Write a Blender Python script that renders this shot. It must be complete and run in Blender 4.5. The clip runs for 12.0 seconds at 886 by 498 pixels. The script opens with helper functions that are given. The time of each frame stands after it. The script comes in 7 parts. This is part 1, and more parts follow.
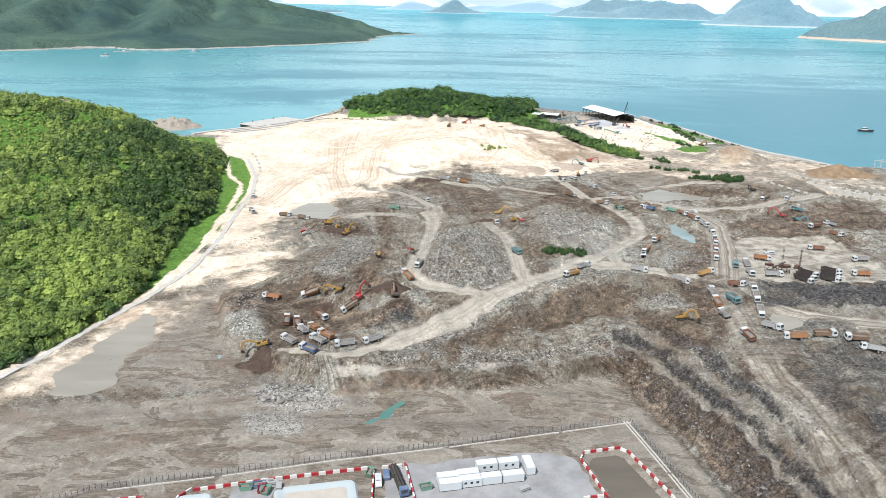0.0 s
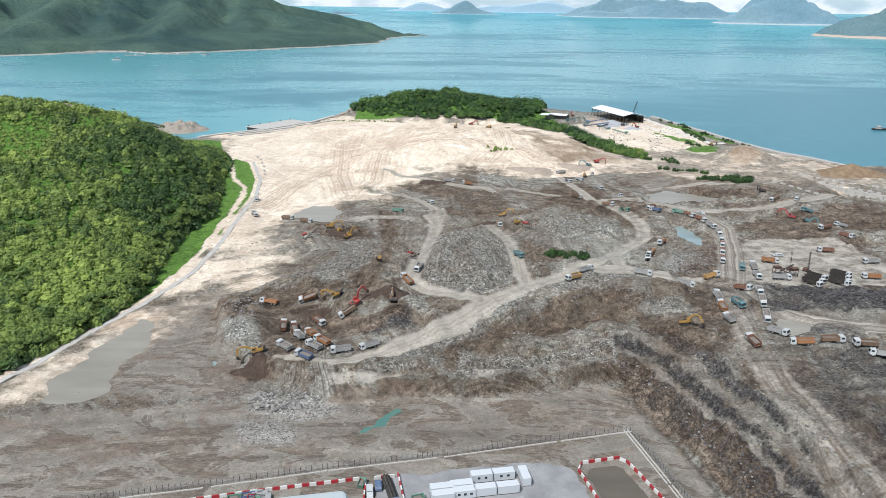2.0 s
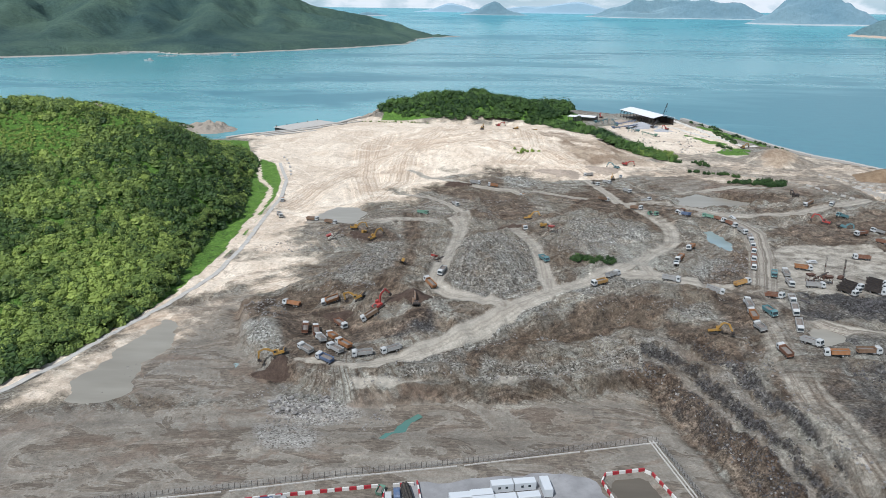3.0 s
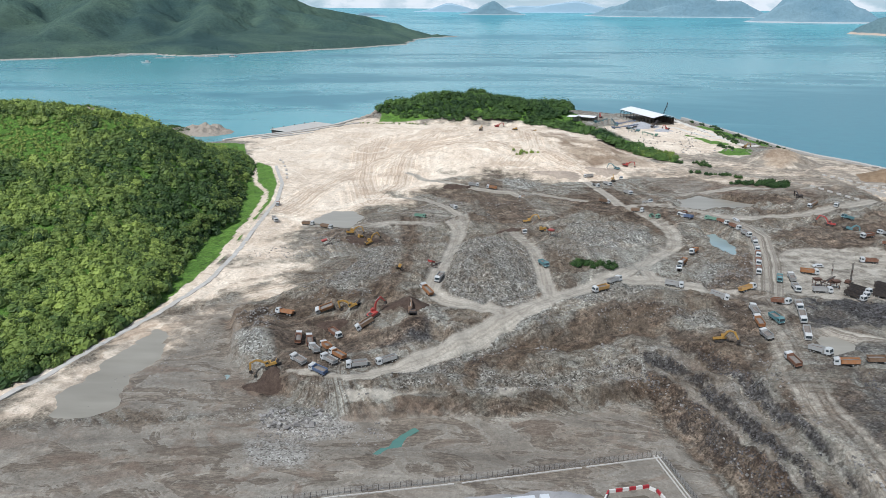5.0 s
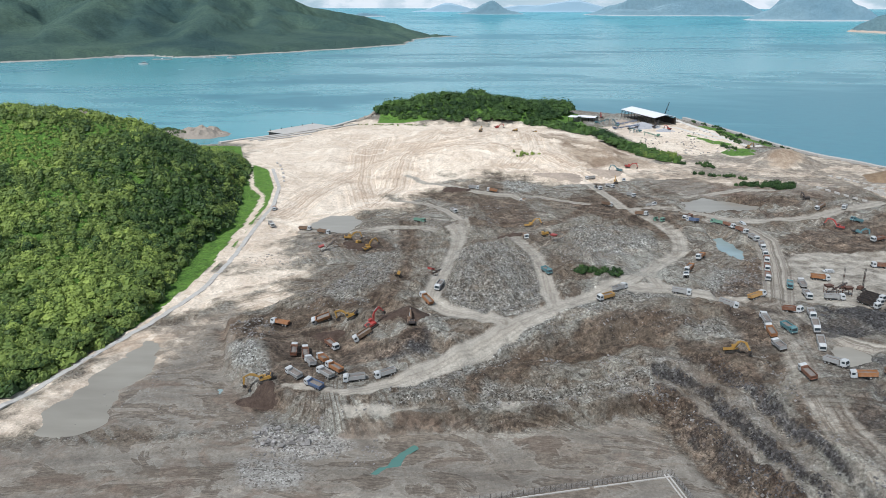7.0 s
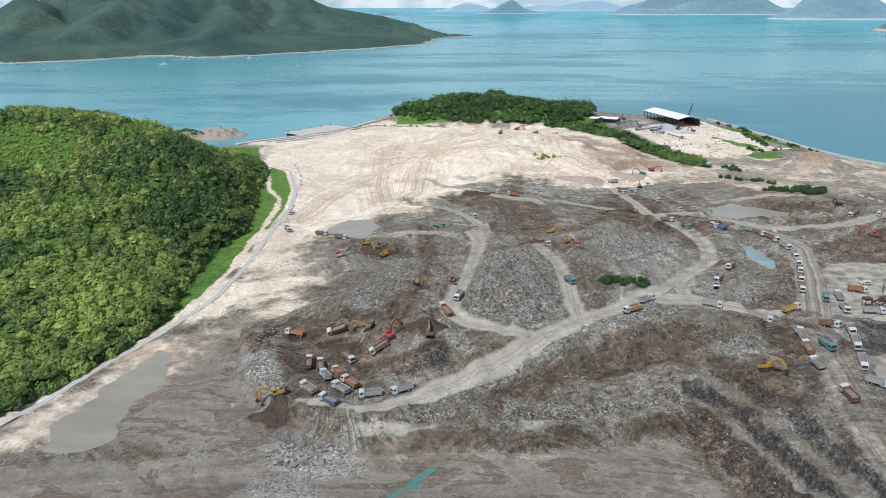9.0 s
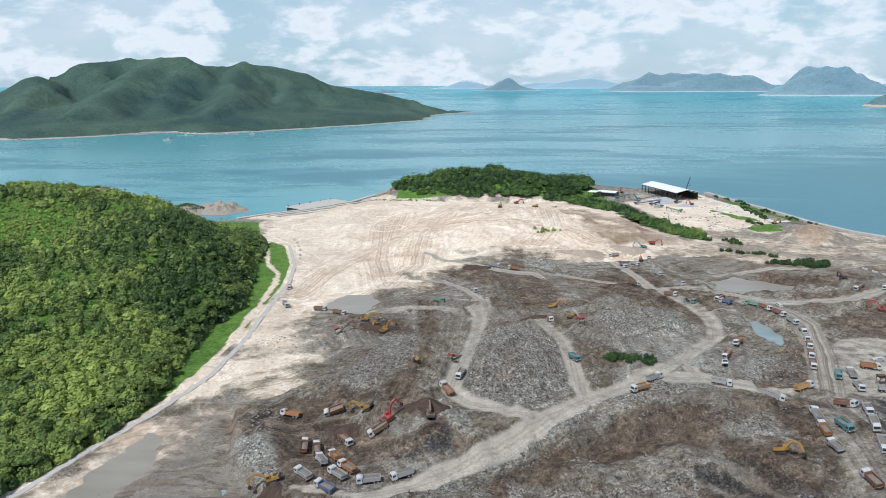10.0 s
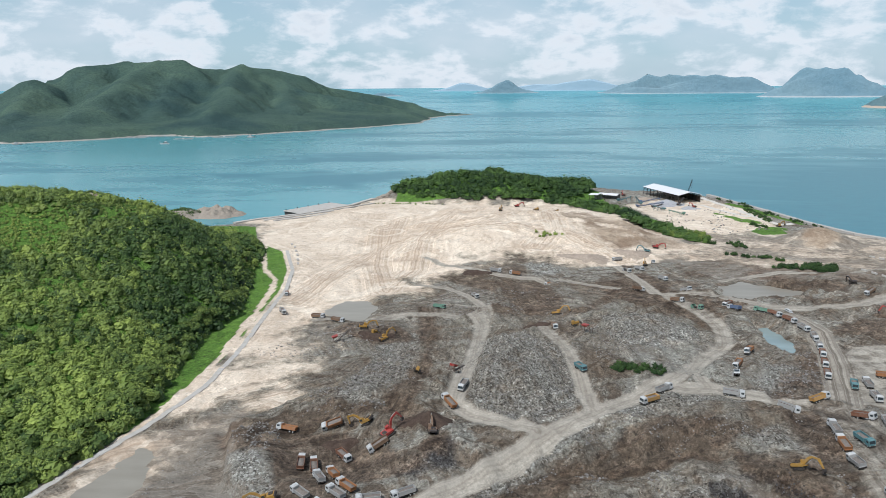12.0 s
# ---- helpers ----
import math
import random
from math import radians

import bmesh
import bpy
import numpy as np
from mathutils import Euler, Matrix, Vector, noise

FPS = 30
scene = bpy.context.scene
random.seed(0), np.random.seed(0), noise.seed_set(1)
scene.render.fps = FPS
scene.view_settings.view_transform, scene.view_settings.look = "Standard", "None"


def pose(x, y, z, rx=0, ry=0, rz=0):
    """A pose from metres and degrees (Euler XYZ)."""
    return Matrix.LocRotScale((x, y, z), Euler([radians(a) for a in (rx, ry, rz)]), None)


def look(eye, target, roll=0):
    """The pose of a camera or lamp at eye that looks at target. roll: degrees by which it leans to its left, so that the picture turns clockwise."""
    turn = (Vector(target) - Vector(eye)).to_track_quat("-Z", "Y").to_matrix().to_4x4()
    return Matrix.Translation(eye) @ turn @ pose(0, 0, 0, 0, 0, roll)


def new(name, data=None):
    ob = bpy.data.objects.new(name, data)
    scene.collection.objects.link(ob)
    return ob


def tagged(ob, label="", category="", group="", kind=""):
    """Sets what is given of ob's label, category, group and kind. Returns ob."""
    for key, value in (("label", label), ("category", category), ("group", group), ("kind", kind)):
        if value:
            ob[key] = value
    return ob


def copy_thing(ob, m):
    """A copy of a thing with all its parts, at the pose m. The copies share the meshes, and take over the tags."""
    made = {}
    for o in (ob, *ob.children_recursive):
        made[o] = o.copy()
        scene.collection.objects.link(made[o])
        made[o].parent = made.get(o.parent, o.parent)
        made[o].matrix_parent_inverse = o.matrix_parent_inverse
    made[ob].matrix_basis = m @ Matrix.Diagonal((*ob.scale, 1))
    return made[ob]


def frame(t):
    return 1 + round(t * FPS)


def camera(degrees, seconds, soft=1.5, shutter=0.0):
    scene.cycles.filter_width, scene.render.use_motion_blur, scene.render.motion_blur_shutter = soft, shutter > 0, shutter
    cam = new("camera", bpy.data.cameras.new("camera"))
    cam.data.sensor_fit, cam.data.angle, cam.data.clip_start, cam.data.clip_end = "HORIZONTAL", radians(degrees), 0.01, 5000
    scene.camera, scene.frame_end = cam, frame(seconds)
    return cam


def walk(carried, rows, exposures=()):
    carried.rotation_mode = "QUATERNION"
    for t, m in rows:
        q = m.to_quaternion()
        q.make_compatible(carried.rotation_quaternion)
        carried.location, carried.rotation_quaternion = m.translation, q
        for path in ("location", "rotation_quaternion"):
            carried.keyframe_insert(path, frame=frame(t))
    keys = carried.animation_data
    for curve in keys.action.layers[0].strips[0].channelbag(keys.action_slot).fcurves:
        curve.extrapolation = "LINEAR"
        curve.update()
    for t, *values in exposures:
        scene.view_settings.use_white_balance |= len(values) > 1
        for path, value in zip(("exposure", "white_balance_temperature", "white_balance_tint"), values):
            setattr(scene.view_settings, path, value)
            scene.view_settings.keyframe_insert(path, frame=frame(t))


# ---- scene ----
cam = camera(62.69, 12.0, 0.75)
EXPOSURES = [(0, 0.40, 6150, 10), (0.5, 0.35, 6120, 10), (1.0, 0.27, 6080, 10), (1.5, 0.16, 6020, 10), (2.0, 0.06, 5970, 10), (2.6, -0.1, 5880, 10), (9.0, -0.13, 5860, 10), (10.5, -0.16, 5890, 10), (12.0, -0.22, 5960, 10)]
PATH = [
    (0, 0.00, 0.00, 135.00, -18.443, -1.386, 0.000),
    (0.1, 0.49, 0.18, 134.99, -18.446, -1.364, 0.979),
    (0.5, 2.43, 0.88, 134.96, -18.456, -1.276, 0.979),
    (1, 3.99, 2.05, 134.92, -18.426, -1.043, 1.065),
    (1.5, 4.96, 3.44, 134.86, -18.395, -0.902, 1.068),
    (2, 5.57, 5.03, 134.80, -18.382, -0.827, 1.042),
    (2.45, 5.92, 6.68, 134.75, -18.352, -0.715, 1.192),
    (2.6, 6.10, 7.24, 134.74, -18.348, -0.713, 1.970),
    (2.7, 6.24, 7.62, 134.72, -18.347, -0.724, 2.728),
    (2.8, 6.38, 7.99, 134.71, -18.346, -0.734, 3.096),
    (2.95, 6.59, 8.56, 134.70, -18.345, -0.750, 3.240),
    (3.2, 6.75, 9.59, 134.69, -18.345, -0.718, 3.240),
    (4, 7.13, 12.99, 134.69, -18.345, -0.570, 3.257),
    (5, 7.59, 17.24, 134.69, -18.345, -0.385, 3.274),
    (5.5, 7.59, 19.58, 134.72, -18.346, -0.282, 3.279),
    (6, 7.47, 21.99, 134.75, -18.362, -0.210, 3.265),
    (6.5, 7.25, 24.47, 134.78, -18.367, -0.148, 3.253),
    (7.4, 6.64, 29.15, 134.84, -18.362, -0.081, 3.253),
    (8.15, 6.13, 33.06, 134.90, -18.357, -0.026, 3.253),
    (8.3, 6.03, 33.84, 134.91, -18.356, -0.015, 3.664),
    (8.4, 5.96, 34.36, 134.91, -18.356, -0.008, 4.184),
    (8.5, 5.89, 34.88, 134.92, -18.355, -0.000, 4.734),
    (9, 5.41, 37.67, 135.19, -18.398, 0.071, 4.731),
    (9.2, 5.19, 38.85, 135.32, -18.398, 0.141, 4.694),
    (9.3, 5.08, 39.44, 135.39, -18.114, 0.141, 4.694),
    (9.4, 4.97, 40.03, 135.45, -17.091, 0.141, 4.694),
    (9.5, 4.86, 40.62, 135.52, -15.386, 0.141, 4.694),
    (9.6, 4.76, 41.13, 135.45, -14.021, 0.141, 4.694),
    (9.7, 4.65, 41.65, 135.39, -12.828, 0.141, 4.694),
    (9.8, 4.55, 42.17, 135.33, -12.714, 0.141, 4.694),
    (10, 4.35, 43.20, 135.20, -12.714, 0.210, 4.657),
    (10.5, 3.85, 45.99, 135.11, -12.729, 0.257, 4.673),
    (11, 3.38, 48.83, 135.31, -12.665, 0.322, 4.659),
    (11.2, 3.20, 49.74, 135.23, -12.665, 0.319, 4.641),
    (11.4, 3.02, 50.66, 135.14, -12.510, 0.315, 4.623),
    (11.5, 2.93, 51.12, 135.10, -12.510, 0.313, 4.614),
    (12, 2.52, 53.10, 134.74, -12.532, 0.371, 4.564),
]
walk(cam, [(t, pose(x, y, z, 0, 0, yaw) @ pose(0, 0, 0, 90 + pitch) @ pose(0, 0, 0, 0, 0, -roll)) for t, x, y, z, pitch, roll, yaw in PATH], EXPOSURES)

# ---- light ----
SUN_AZ, SUN_EL = 214.0, 54.0  # degrees clockwise from ahead, and above the horizon
sun_dir = Vector((math.sin(radians(SUN_AZ)) * math.cos(radians(SUN_EL)), math.cos(radians(SUN_AZ)) * math.cos(radians(SUN_EL)), math.sin(radians(SUN_EL))))
sun_data = bpy.data.lights.new("sun", "SUN")
sun_data.energy, sun_data.angle, sun_data.color = 5.0, radians(1.0), (1.0, 0.965, 0.91)
sun = new("sun", sun_data)
sun.matrix_world = look(sun_dir * 900, (0, 0, 0))

world = bpy.data.worlds.new("sky")
scene.world = world
world.use_nodes = True
wt = world.node_tree
wt.nodes.clear()


def wnode(kind, **sets):
    n = wt.nodes.new(kind)
    for k, v in sets.items():
        n.inputs[k].default_value = v
    return n


w_out = wnode("ShaderNodeOutputWorld")
w_bg = wnode("ShaderNodeBackground", Strength=0.095)
w_sky = wt.nodes.new("ShaderNodeTexSky")
w_sky.sky_type, w_sky.sun_disc = "NISHITA", False
w_sky.sun_elevation, w_sky.sun_rotation = radians(SUN_EL), radians(SUN_AZ)
w_sky.air_density, w_sky.dust_density, w_sky.ozone_density = 1.0, 1.2, 1.5
w_co = wt.nodes.new("ShaderNodeTexCoord")
w_map = wnode("ShaderNodeMapping", Scale=(5.0, 5.0, 11.0), Location=(0.35, 0.1, 0.0))
w_n1 = wnode("ShaderNodeTexNoise", Scale=2.1, Detail=10.0, Roughness=0.6, Distortion=0.15)
w_n2 = wnode("ShaderNodeTexNoise", Scale=4.2, Detail=8.0, Roughness=0.6)
w_n3 = wnode("ShaderNodeTexNoise", Scale=0.9, Detail=4.0, Roughness=0.5)


def wramp(src, stops):
    n = wt.nodes.new("ShaderNodeValToRGB")
    e = n.color_ramp.elements
    while len(e) < len(stops):
        e.new(0.5)
    for k, (p, c) in enumerate(stops):
        e[k].position, e[k].color = p, (*c, 1)
    wt.links.new(src, n.inputs[0])
    return n.outputs[0]


def wmix(fac, a, b):
    n = wt.nodes.new("ShaderNodeMix")
    n.data_type = "RGBA"
    for k, v in ((0, fac), (6, a), (7, b)):
        if isinstance(v, float):
            n.inputs[k].default_value = v
        elif isinstance(v, tuple):
            n.inputs[k].default_value = (*v, 1)
        else:
            wt.links.new(v, n.inputs[k])
    return n.outputs[2]


def wmath(op, a, b):
    n = wt.nodes.new("ShaderNodeMath")
    n.operation = op
    for k, v in ((0, a), (1, b)):
        if isinstance(v, float):
            n.inputs[k].default_value = v
        else:
            wt.links.new(v, n.inputs[k])
    return n.outputs[0]


wt.links.new(w_co.outputs["Generated"], w_map.inputs[0])
for n in (w_n1, w_n2, w_n3):
    wt.links.new(w_map.outputs[0], n.inputs["Vector"])
w_sep = wt.nodes.new("ShaderNodeSeparateXYZ")
wt.links.new(w_co.outputs["Generated"], w_sep.inputs[0])
w_high = wramp(w_sep.outputs[2], [(0.05, (0.68, 0.68, 0.68)), (0.45, (0.08, 0.08, 0.08))])
w_base = wmix(w_high, w_sky.outputs[0], (6.3, 8.5, 9.4))
w_veil = wramp(w_n3.outputs[0], [(0.4, (0, 0, 0)), (0.66, (0.75, 0.75, 0.75))])
w_base = wmix(wmath("MULTIPLY", w_veil, wmath("ADD", w_high, 0.25)), w_base, (8.6, 9.1, 9.5))
w_dens = wmath("ADD", w_n1.outputs[0], wmath("MULTIPLY", wmath("SUBTRACT", w_n2.outputs[0], 0.5), 0.22))
w_puff = wramp(w_dens, [(0.44, (0, 0, 0)), (0.53, (0.55, 0.55, 0.55)), (0.62, (0.95, 0.95, 0.95))])
w_tone = wramp(w_dens, [(0.47, (9.0, 9.7, 10.0)), (0.56, (10.8, 10.9, 10.9)), (0.63, (9.6, 9.9, 10.0)), (0.72, (8.2, 8.8, 9.2))])
w_open = wramp(w_sep.outputs[2], [(0.15, (1, 1, 1)), (0.5, (0.3, 0.3, 0.3))])
wt.links.new(wmix(wmath("MULTIPLY", w_puff, w_open), w_base, w_tone), w_bg.inputs[0])
wt.links.new(w_bg.outputs[0], w_out.inputs[0])

# ---- materials ----


class Tree:
    """A small writer for node materials."""

    def __init__(self, name):
        self.m = bpy.data.materials.new(name)
        self.m.use_nodes = True
        self.t = self.m.node_tree
        self.b = self.t.nodes["Principled BSDF"]
        self.co = self.t.nodes.new("ShaderNodeTexCoord").outputs["Object"]

    def link(self, a, b):
        self.t.links.new(a, b)

    def noise(self, scale, detail=5.0, rough=0.6, stretch=None, distort=0.0):
        n = self.t.nodes.new("ShaderNodeTexNoise")
        n.inputs["Scale"].default_value, n.inputs["Detail"].default_value = scale, detail
        n.inputs["Roughness"].default_value, n.inputs["Distortion"].default_value = rough, distort
        src = self.co
        if stretch:
            mp = self.t.nodes.new("ShaderNodeMapping")
            mp.inputs["Rotation"].default_value = (0, 0, radians(stretch[3]))
            mp.inputs["Scale"].default_value = stretch[:3]
            self.link(src, mp.inputs[0])
            src = mp.outputs[0]
        self.link(src, n.inputs["Vector"])
        return n.outputs[0]

    def voronoi(self, scale, feature="F1"):
        n = self.t.nodes.new("ShaderNodeTexVoronoi")
        n.feature = feature
        n.inputs["Scale"].default_value = scale
        self.link(self.co, n.inputs["Vector"])
        return n

    def ramp(self, src, a, b, ca=(0, 0, 0), cb=(1, 1, 1)):
        n = self.t.nodes.new("ShaderNodeValToRGB")
        e = n.color_ramp.elements
        e[0].position, e[1].position = a, b
        e[0].color, e[1].color = (*ca, 1), (*cb, 1)
        self.link(src, n.inputs[0])
        return n.outputs[0]

    def mix(self, fac, a, b, blend="MIX"):
        n = self.t.nodes.new("ShaderNodeMix")
        n.data_type, n.blend_type = "RGBA", blend
        for k, v in ((0, fac), (6, a), (7, b)):
            if isinstance(v, (int, float)):
                n.inputs[k].default_value = v
            elif isinstance(v, tuple):
                n.inputs[k].default_value = (*v, 1)
            else:
                self.link(v, n.inputs[k])
        return n.outputs[2]

    def math(self, op, a, b=0.0):
        n = self.t.nodes.new("ShaderNodeMath")
        n.operation = op
        for k, v in ((0, a), (1, b)):
            if isinstance(v, (int, float)):
                n.inputs[k].default_value = v
            else:
                self.link(v, n.inputs[k])
        return n.outputs[0]

    def attr(self, name):
        n = self.t.nodes.new("ShaderNodeAttribute")
        n.attribute_name = name
        return n

    def bump(self, src, strength, dist, after=None):
        n = self.t.nodes.new("ShaderNodeBump")
        n.inputs["Distance"].default_value = dist
        if isinstance(strength, (int, float)):
            n.inputs["Strength"].default_value = strength
        else:
            self.link(strength, n.inputs["Strength"])
        self.link(src, n.inputs["Height"])
        if after:
            self.link(after, n.inputs["Normal"])
        return n.outputs[0]

    def done(self, color=None, rough=0.8, metal=0.0, normal=None, spec=0.3):
        for k, v in (("Base Color", color), ("Roughness", rough), ("Metallic", metal), ("Normal", normal), ("Specular IOR Level", spec)):
            if v is None:
                continue
            if isinstance(v, (int, float)):
                self.b.inputs[k].default_value = v
            elif isinstance(v, tuple):
                self.b.inputs[k].default_value = (*v, 1)
            else:
                self.link(v, self.b.inputs[k])
        return self.m


def paint(name, color, rough=0.5, metal=0.0, dirt=(0.30, 0.26, 0.21), amount=0.35, scale=0.9):
    """Painted or bare surface with dust patches and fine streaks."""
    t = Tree(name)
    big = t.ramp(t.noise(scale, 4.0), 0.42, 0.75)
    fine = t.ramp(t.noise(scale * 9, 3.0), 0.35, 0.75)
    c = t.mix(t.math("MULTIPLY", big, amount), color, dirt)
    c = t.mix(t.math("MULTIPLY", fine, amount * 0.4), c, tuple(0.6 * v for v in color))
    return t.done(c, t.math("ADD", t.math("MULTIPLY", big, 0.25), rough), metal, t.bump(fine, 0.15, 0.01))


def ground_material():
    t = Tree("site_ground")
    za, zb = t.attr("zone_a"), t.attr("zone_b")
    sa = t.t.nodes.new("ShaderNodeSeparateColor")
    sb = t.t.nodes.new("ShaderNodeSeparateColor")
    t.link(za.outputs["Color"], sa.inputs[0])
    t.link(zb.outputs["Color"], sb.inputs[0])
    sc = t.t.nodes.new("ShaderNodeSeparateColor")
    t.link(t.attr("zone_c").outputs["Color"], sc.inputs[0])
    patch = t.noise(0.035, 8.0, 0.62, None, 0.6)
    mid = t.noise(0.16, 8.0, 0.65, None, 0.5)
    grit = t.noise(0.55, 7.0, 0.72, None, 0.3)
    fine = t.noise(1.15, 7.0, 0.8)
    streak = t.noise(0.09, 7.0, 0.65, (0.35, 2.6, 1.0, -22), 1.2)
    streak2 = t.noise(0.10, 7.0, 0.65, (2.4, 0.4, 1.0, -28), 1.0)
    stones = t.voronoi(1.7)
    blocks = t.voronoi(0.62)
    block_c = t.t.nodes.new("ShaderNodeSeparateColor")
    t.link(blocks.outputs["Color"], block_c.inputs[0])
    stone_c = t.t.nodes.new("ShaderNodeSeparateColor")
    t.link(stones.outputs["Color"], stone_c.inputs[0])
    wob = t.math("MULTIPLY", t.math("SUBTRACT", t.math("ADD", t.math("MULTIPLY", mid, 0.6), t.math("MULTIPLY", grit, 0.4)), 0.5), 1.5)

    def zone(s, k, soft=0.22):
        v = t.math("ADD", s.outputs[k], wob)
        return t.ramp(v, 0.5 - soft, 0.5 + soft)

    def tyre_lines(name, reach, width):
        """Lines that run beside a track, from the distance to its middle."""
        d = t.attr(name).outputs["Fac"]
        v = t.math("ADD", t.math("MULTIPLY", d, width), t.math("MULTIPLY", mid, 1.6))
        n = t.t.nodes.new("ShaderNodeTexNoise")
        n.noise_dimensions = "1D"
        n.inputs["Scale"].default_value, n.inputs["Detail"].default_value = 1.0, 3.0
        t.link(v, n.inputs["W"])
        near = t.math("SUBTRACT", 1.0, t.math("DIVIDE", d, reach))
        near = t.math("MINIMUM", t.math("MAXIMUM", t.math("MULTIPLY", near, 2.0), 0.0), 1.0)
        return t.math("MULTIPLY", t.ramp(n.outputs[0], 0.42, 0.62), near)

    lanes, ruts, wheels = tyre_lines("lane", 9.0, 0.95), tyre_lines("rut", 15.0, 0.55), tyre_lines("wheel", 12.0, 0.75)
    bands, pale_bands = tyre_lines("rut", 30.0, 0.23), tyre_lines("rut", 26.0, 0.31)
    damp = t.ramp(t.noise(0.045, 9.0, 0.6, None, 1.2), 0.535, 0.565)
    def blot(f, lo, hi, amount, c, col):
        return t.mix(t.math("MULTIPLY", t.ramp(f, lo, hi), amount), c, col)

    broad = t.noise(0.014, 6.0, 0.62, None, 1.0)

    def trails(scale, width, lo, hi, where):
        """Curved wheel tracks that follow the lines of equal value of a broad field."""
        v = t.math("ADD", t.math("MULTIPLY", t.noise(scale, 1.0, 0.4, None, 0.6), width), t.math("MULTIPLY", mid, 0.9))
        n = t.t.nodes.new("ShaderNodeTexNoise")
        n.noise_dimensions = "1D"
        n.inputs["Scale"].default_value, n.inputs["Detail"].default_value, n.inputs["Roughness"].default_value = 1.0, 4.0, 0.65
        t.link(v, n.inputs["W"])
        return t.math("MULTIPLY", t.ramp(n.outputs[0], lo, hi), t.ramp(t.noise(where, 3.0, 0.6, None, 0.8), 0.42, 0.52))

    curves, swathes, pale = trails(0.0125, 40.0, 0.5, 0.58, 0.021), trails(0.009, 16.0, 0.52, 0.57, 0.017), trails(0.011, 26.0, 0.56, 0.62, 0.025)
    rubbly = t.math("ADD", t.math("MULTIPLY", t.ramp(mid, 0.4, 0.6), 0.6), t.math("MULTIPLY", t.ramp(patch, 0.38, 0.58), 0.4))
    speck = t.ramp(stone_c.outputs[0], 0.7, 0.9)
    # random dark cells: shade in the gaps between stones, as colour
    crack_shade = t.ramp(stone_c.outputs[1], 0.66, 0.9)
    # worked-ground tones kept low: the cloud shade over the pit is in them
    grey = t.mix(t.ramp(patch, 0.32, 0.68), (0.200, 0.182, 0.164), (0.340, 0.325, 0.301))
    grey = blot(mid, 0.48, 0.58, 0.45, grey, (0.154, 0.123, 0.100))
    grey = blot(broad, 0.47, 0.56, 0.5, grey, (0.154, 0.119, 0.098))
    grey = blot(streak, 0.54, 0.62, 0.45, grey, (0.123, 0.099, 0.082))
    grey = blot(streak2, 0.56, 0.64, 0.45, grey, (0.34, 0.315, 0.28))
    grey = t.mix(t.math("MULTIPLY", speck, t.math("MULTIPLY", rubbly, 0.8)), grey, (0.42, 0.395, 0.36))
    grey = t.mix(t.math("MULTIPLY", crack_shade, t.math("MULTIPLY", rubbly, 0.8)), grey, (0.06, 0.05, 0.042))
    grey = t.mix(t.math("MULTIPLY", t.ramp(block_c.outputs[0], 0.82, 0.9), t.math("MULTIPLY", rubbly, 0.5)), grey, (0.38, 0.36, 0.33))
    grey = t.mix(t.math("MULTIPLY", swathes, 0.6), grey, (0.146, 0.106, 0.078))
    grey = t.mix(t.math("MULTIPLY", curves, 0.7), grey, (0.104, 0.074, 0.055))
    grey = t.mix(t.math("MULTIPLY", pale, 0.6), grey, (0.252, 0.234, 0.209))
    brown = t.mix(t.ramp(mid, 0.38, 0.62), (0.058, 0.038, 0.028), (0.18, 0.126, 0.095))
    brown = blot(streak, 0.5, 0.62, 0.5, brown, (0.205, 0.161, 0.130))
    brown = blot(grit, 0.5, 0.6, 0.5, brown, (0.024, 0.016, 0.012))
    brown = t.mix(t.math("MULTIPLY", t.math("MAXIMUM", ruts, pale), 0.5), brown, (0.18, 0.145, 0.115))
    brown = t.mix(t.math("MULTIPLY", curves, 0.5), brown, (0.028, 0.019, 0.014))
    sand = t.mix(t.ramp(patch, 0.3, 0.7), (0.554, 0.454, 0.370), (0.682, 0.586, 0.494))
    sand = blot(broad, 0.47, 0.56, 0.5, sand, (0.420, 0.327, 0.254))
    sand = blot(streak2, 0.56, 0.66, 0.4, sand, (0.384, 0.293, 0.223))
    sand = blot(mid, 0.53, 0.64, 0.35, sand, (0.748, 0.660, 0.570))
    sand = t.mix(t.math("MULTIPLY", ruts, 0.7), sand, (0.348, 0.262, 0.198))
    sand = t.mix(t.math("MULTIPLY", swathes, 0.3), sand, (0.408, 0.311, 0.236))
    sand = t.mix(t.math("MULTIPLY", curves, 0.25), sand, (0.360, 0.275, 0.208))
    sand = t.mix(t.math("MULTIPLY", pale, 0.5), sand, (0.723, 0.638, 0.549))
    road = t.mix(t.ramp(mid, 0.3, 0.7), (0.266, 0.240, 0.209), (0.384, 0.353, 0.310))
    road = t.mix(t.math("MULTIPLY", lanes, 0.4), road, (0.145, 0.117, 0.093))
    road = t.mix(t.math("MULTIPLY", wheels, 0.85), road, (0.075, 0.057, 0.044))
    floor = t.mix(t.ramp(patch, 0.36, 0.64), (0.159, 0.140, 0.122), (0.223, 0.201, 0.176))
    floor = blot(streak, 0.52, 0.66, 0.4, floor, (0.20, 0.155, 0.125))
    mud = t.noise(0.05, 10.0, 0.62, (0.8, 1.5, 1, 14), 1.6)
    churn = t.noise(0.6, 4.0, 0.6, (0.5, 2.2, 1, 38), 0.8)
    floor = t.mix(t.math("MULTIPLY", t.ramp(mud, 0.475, 0.5), 0.35), floor, (0.283, 0.259, 0.228))
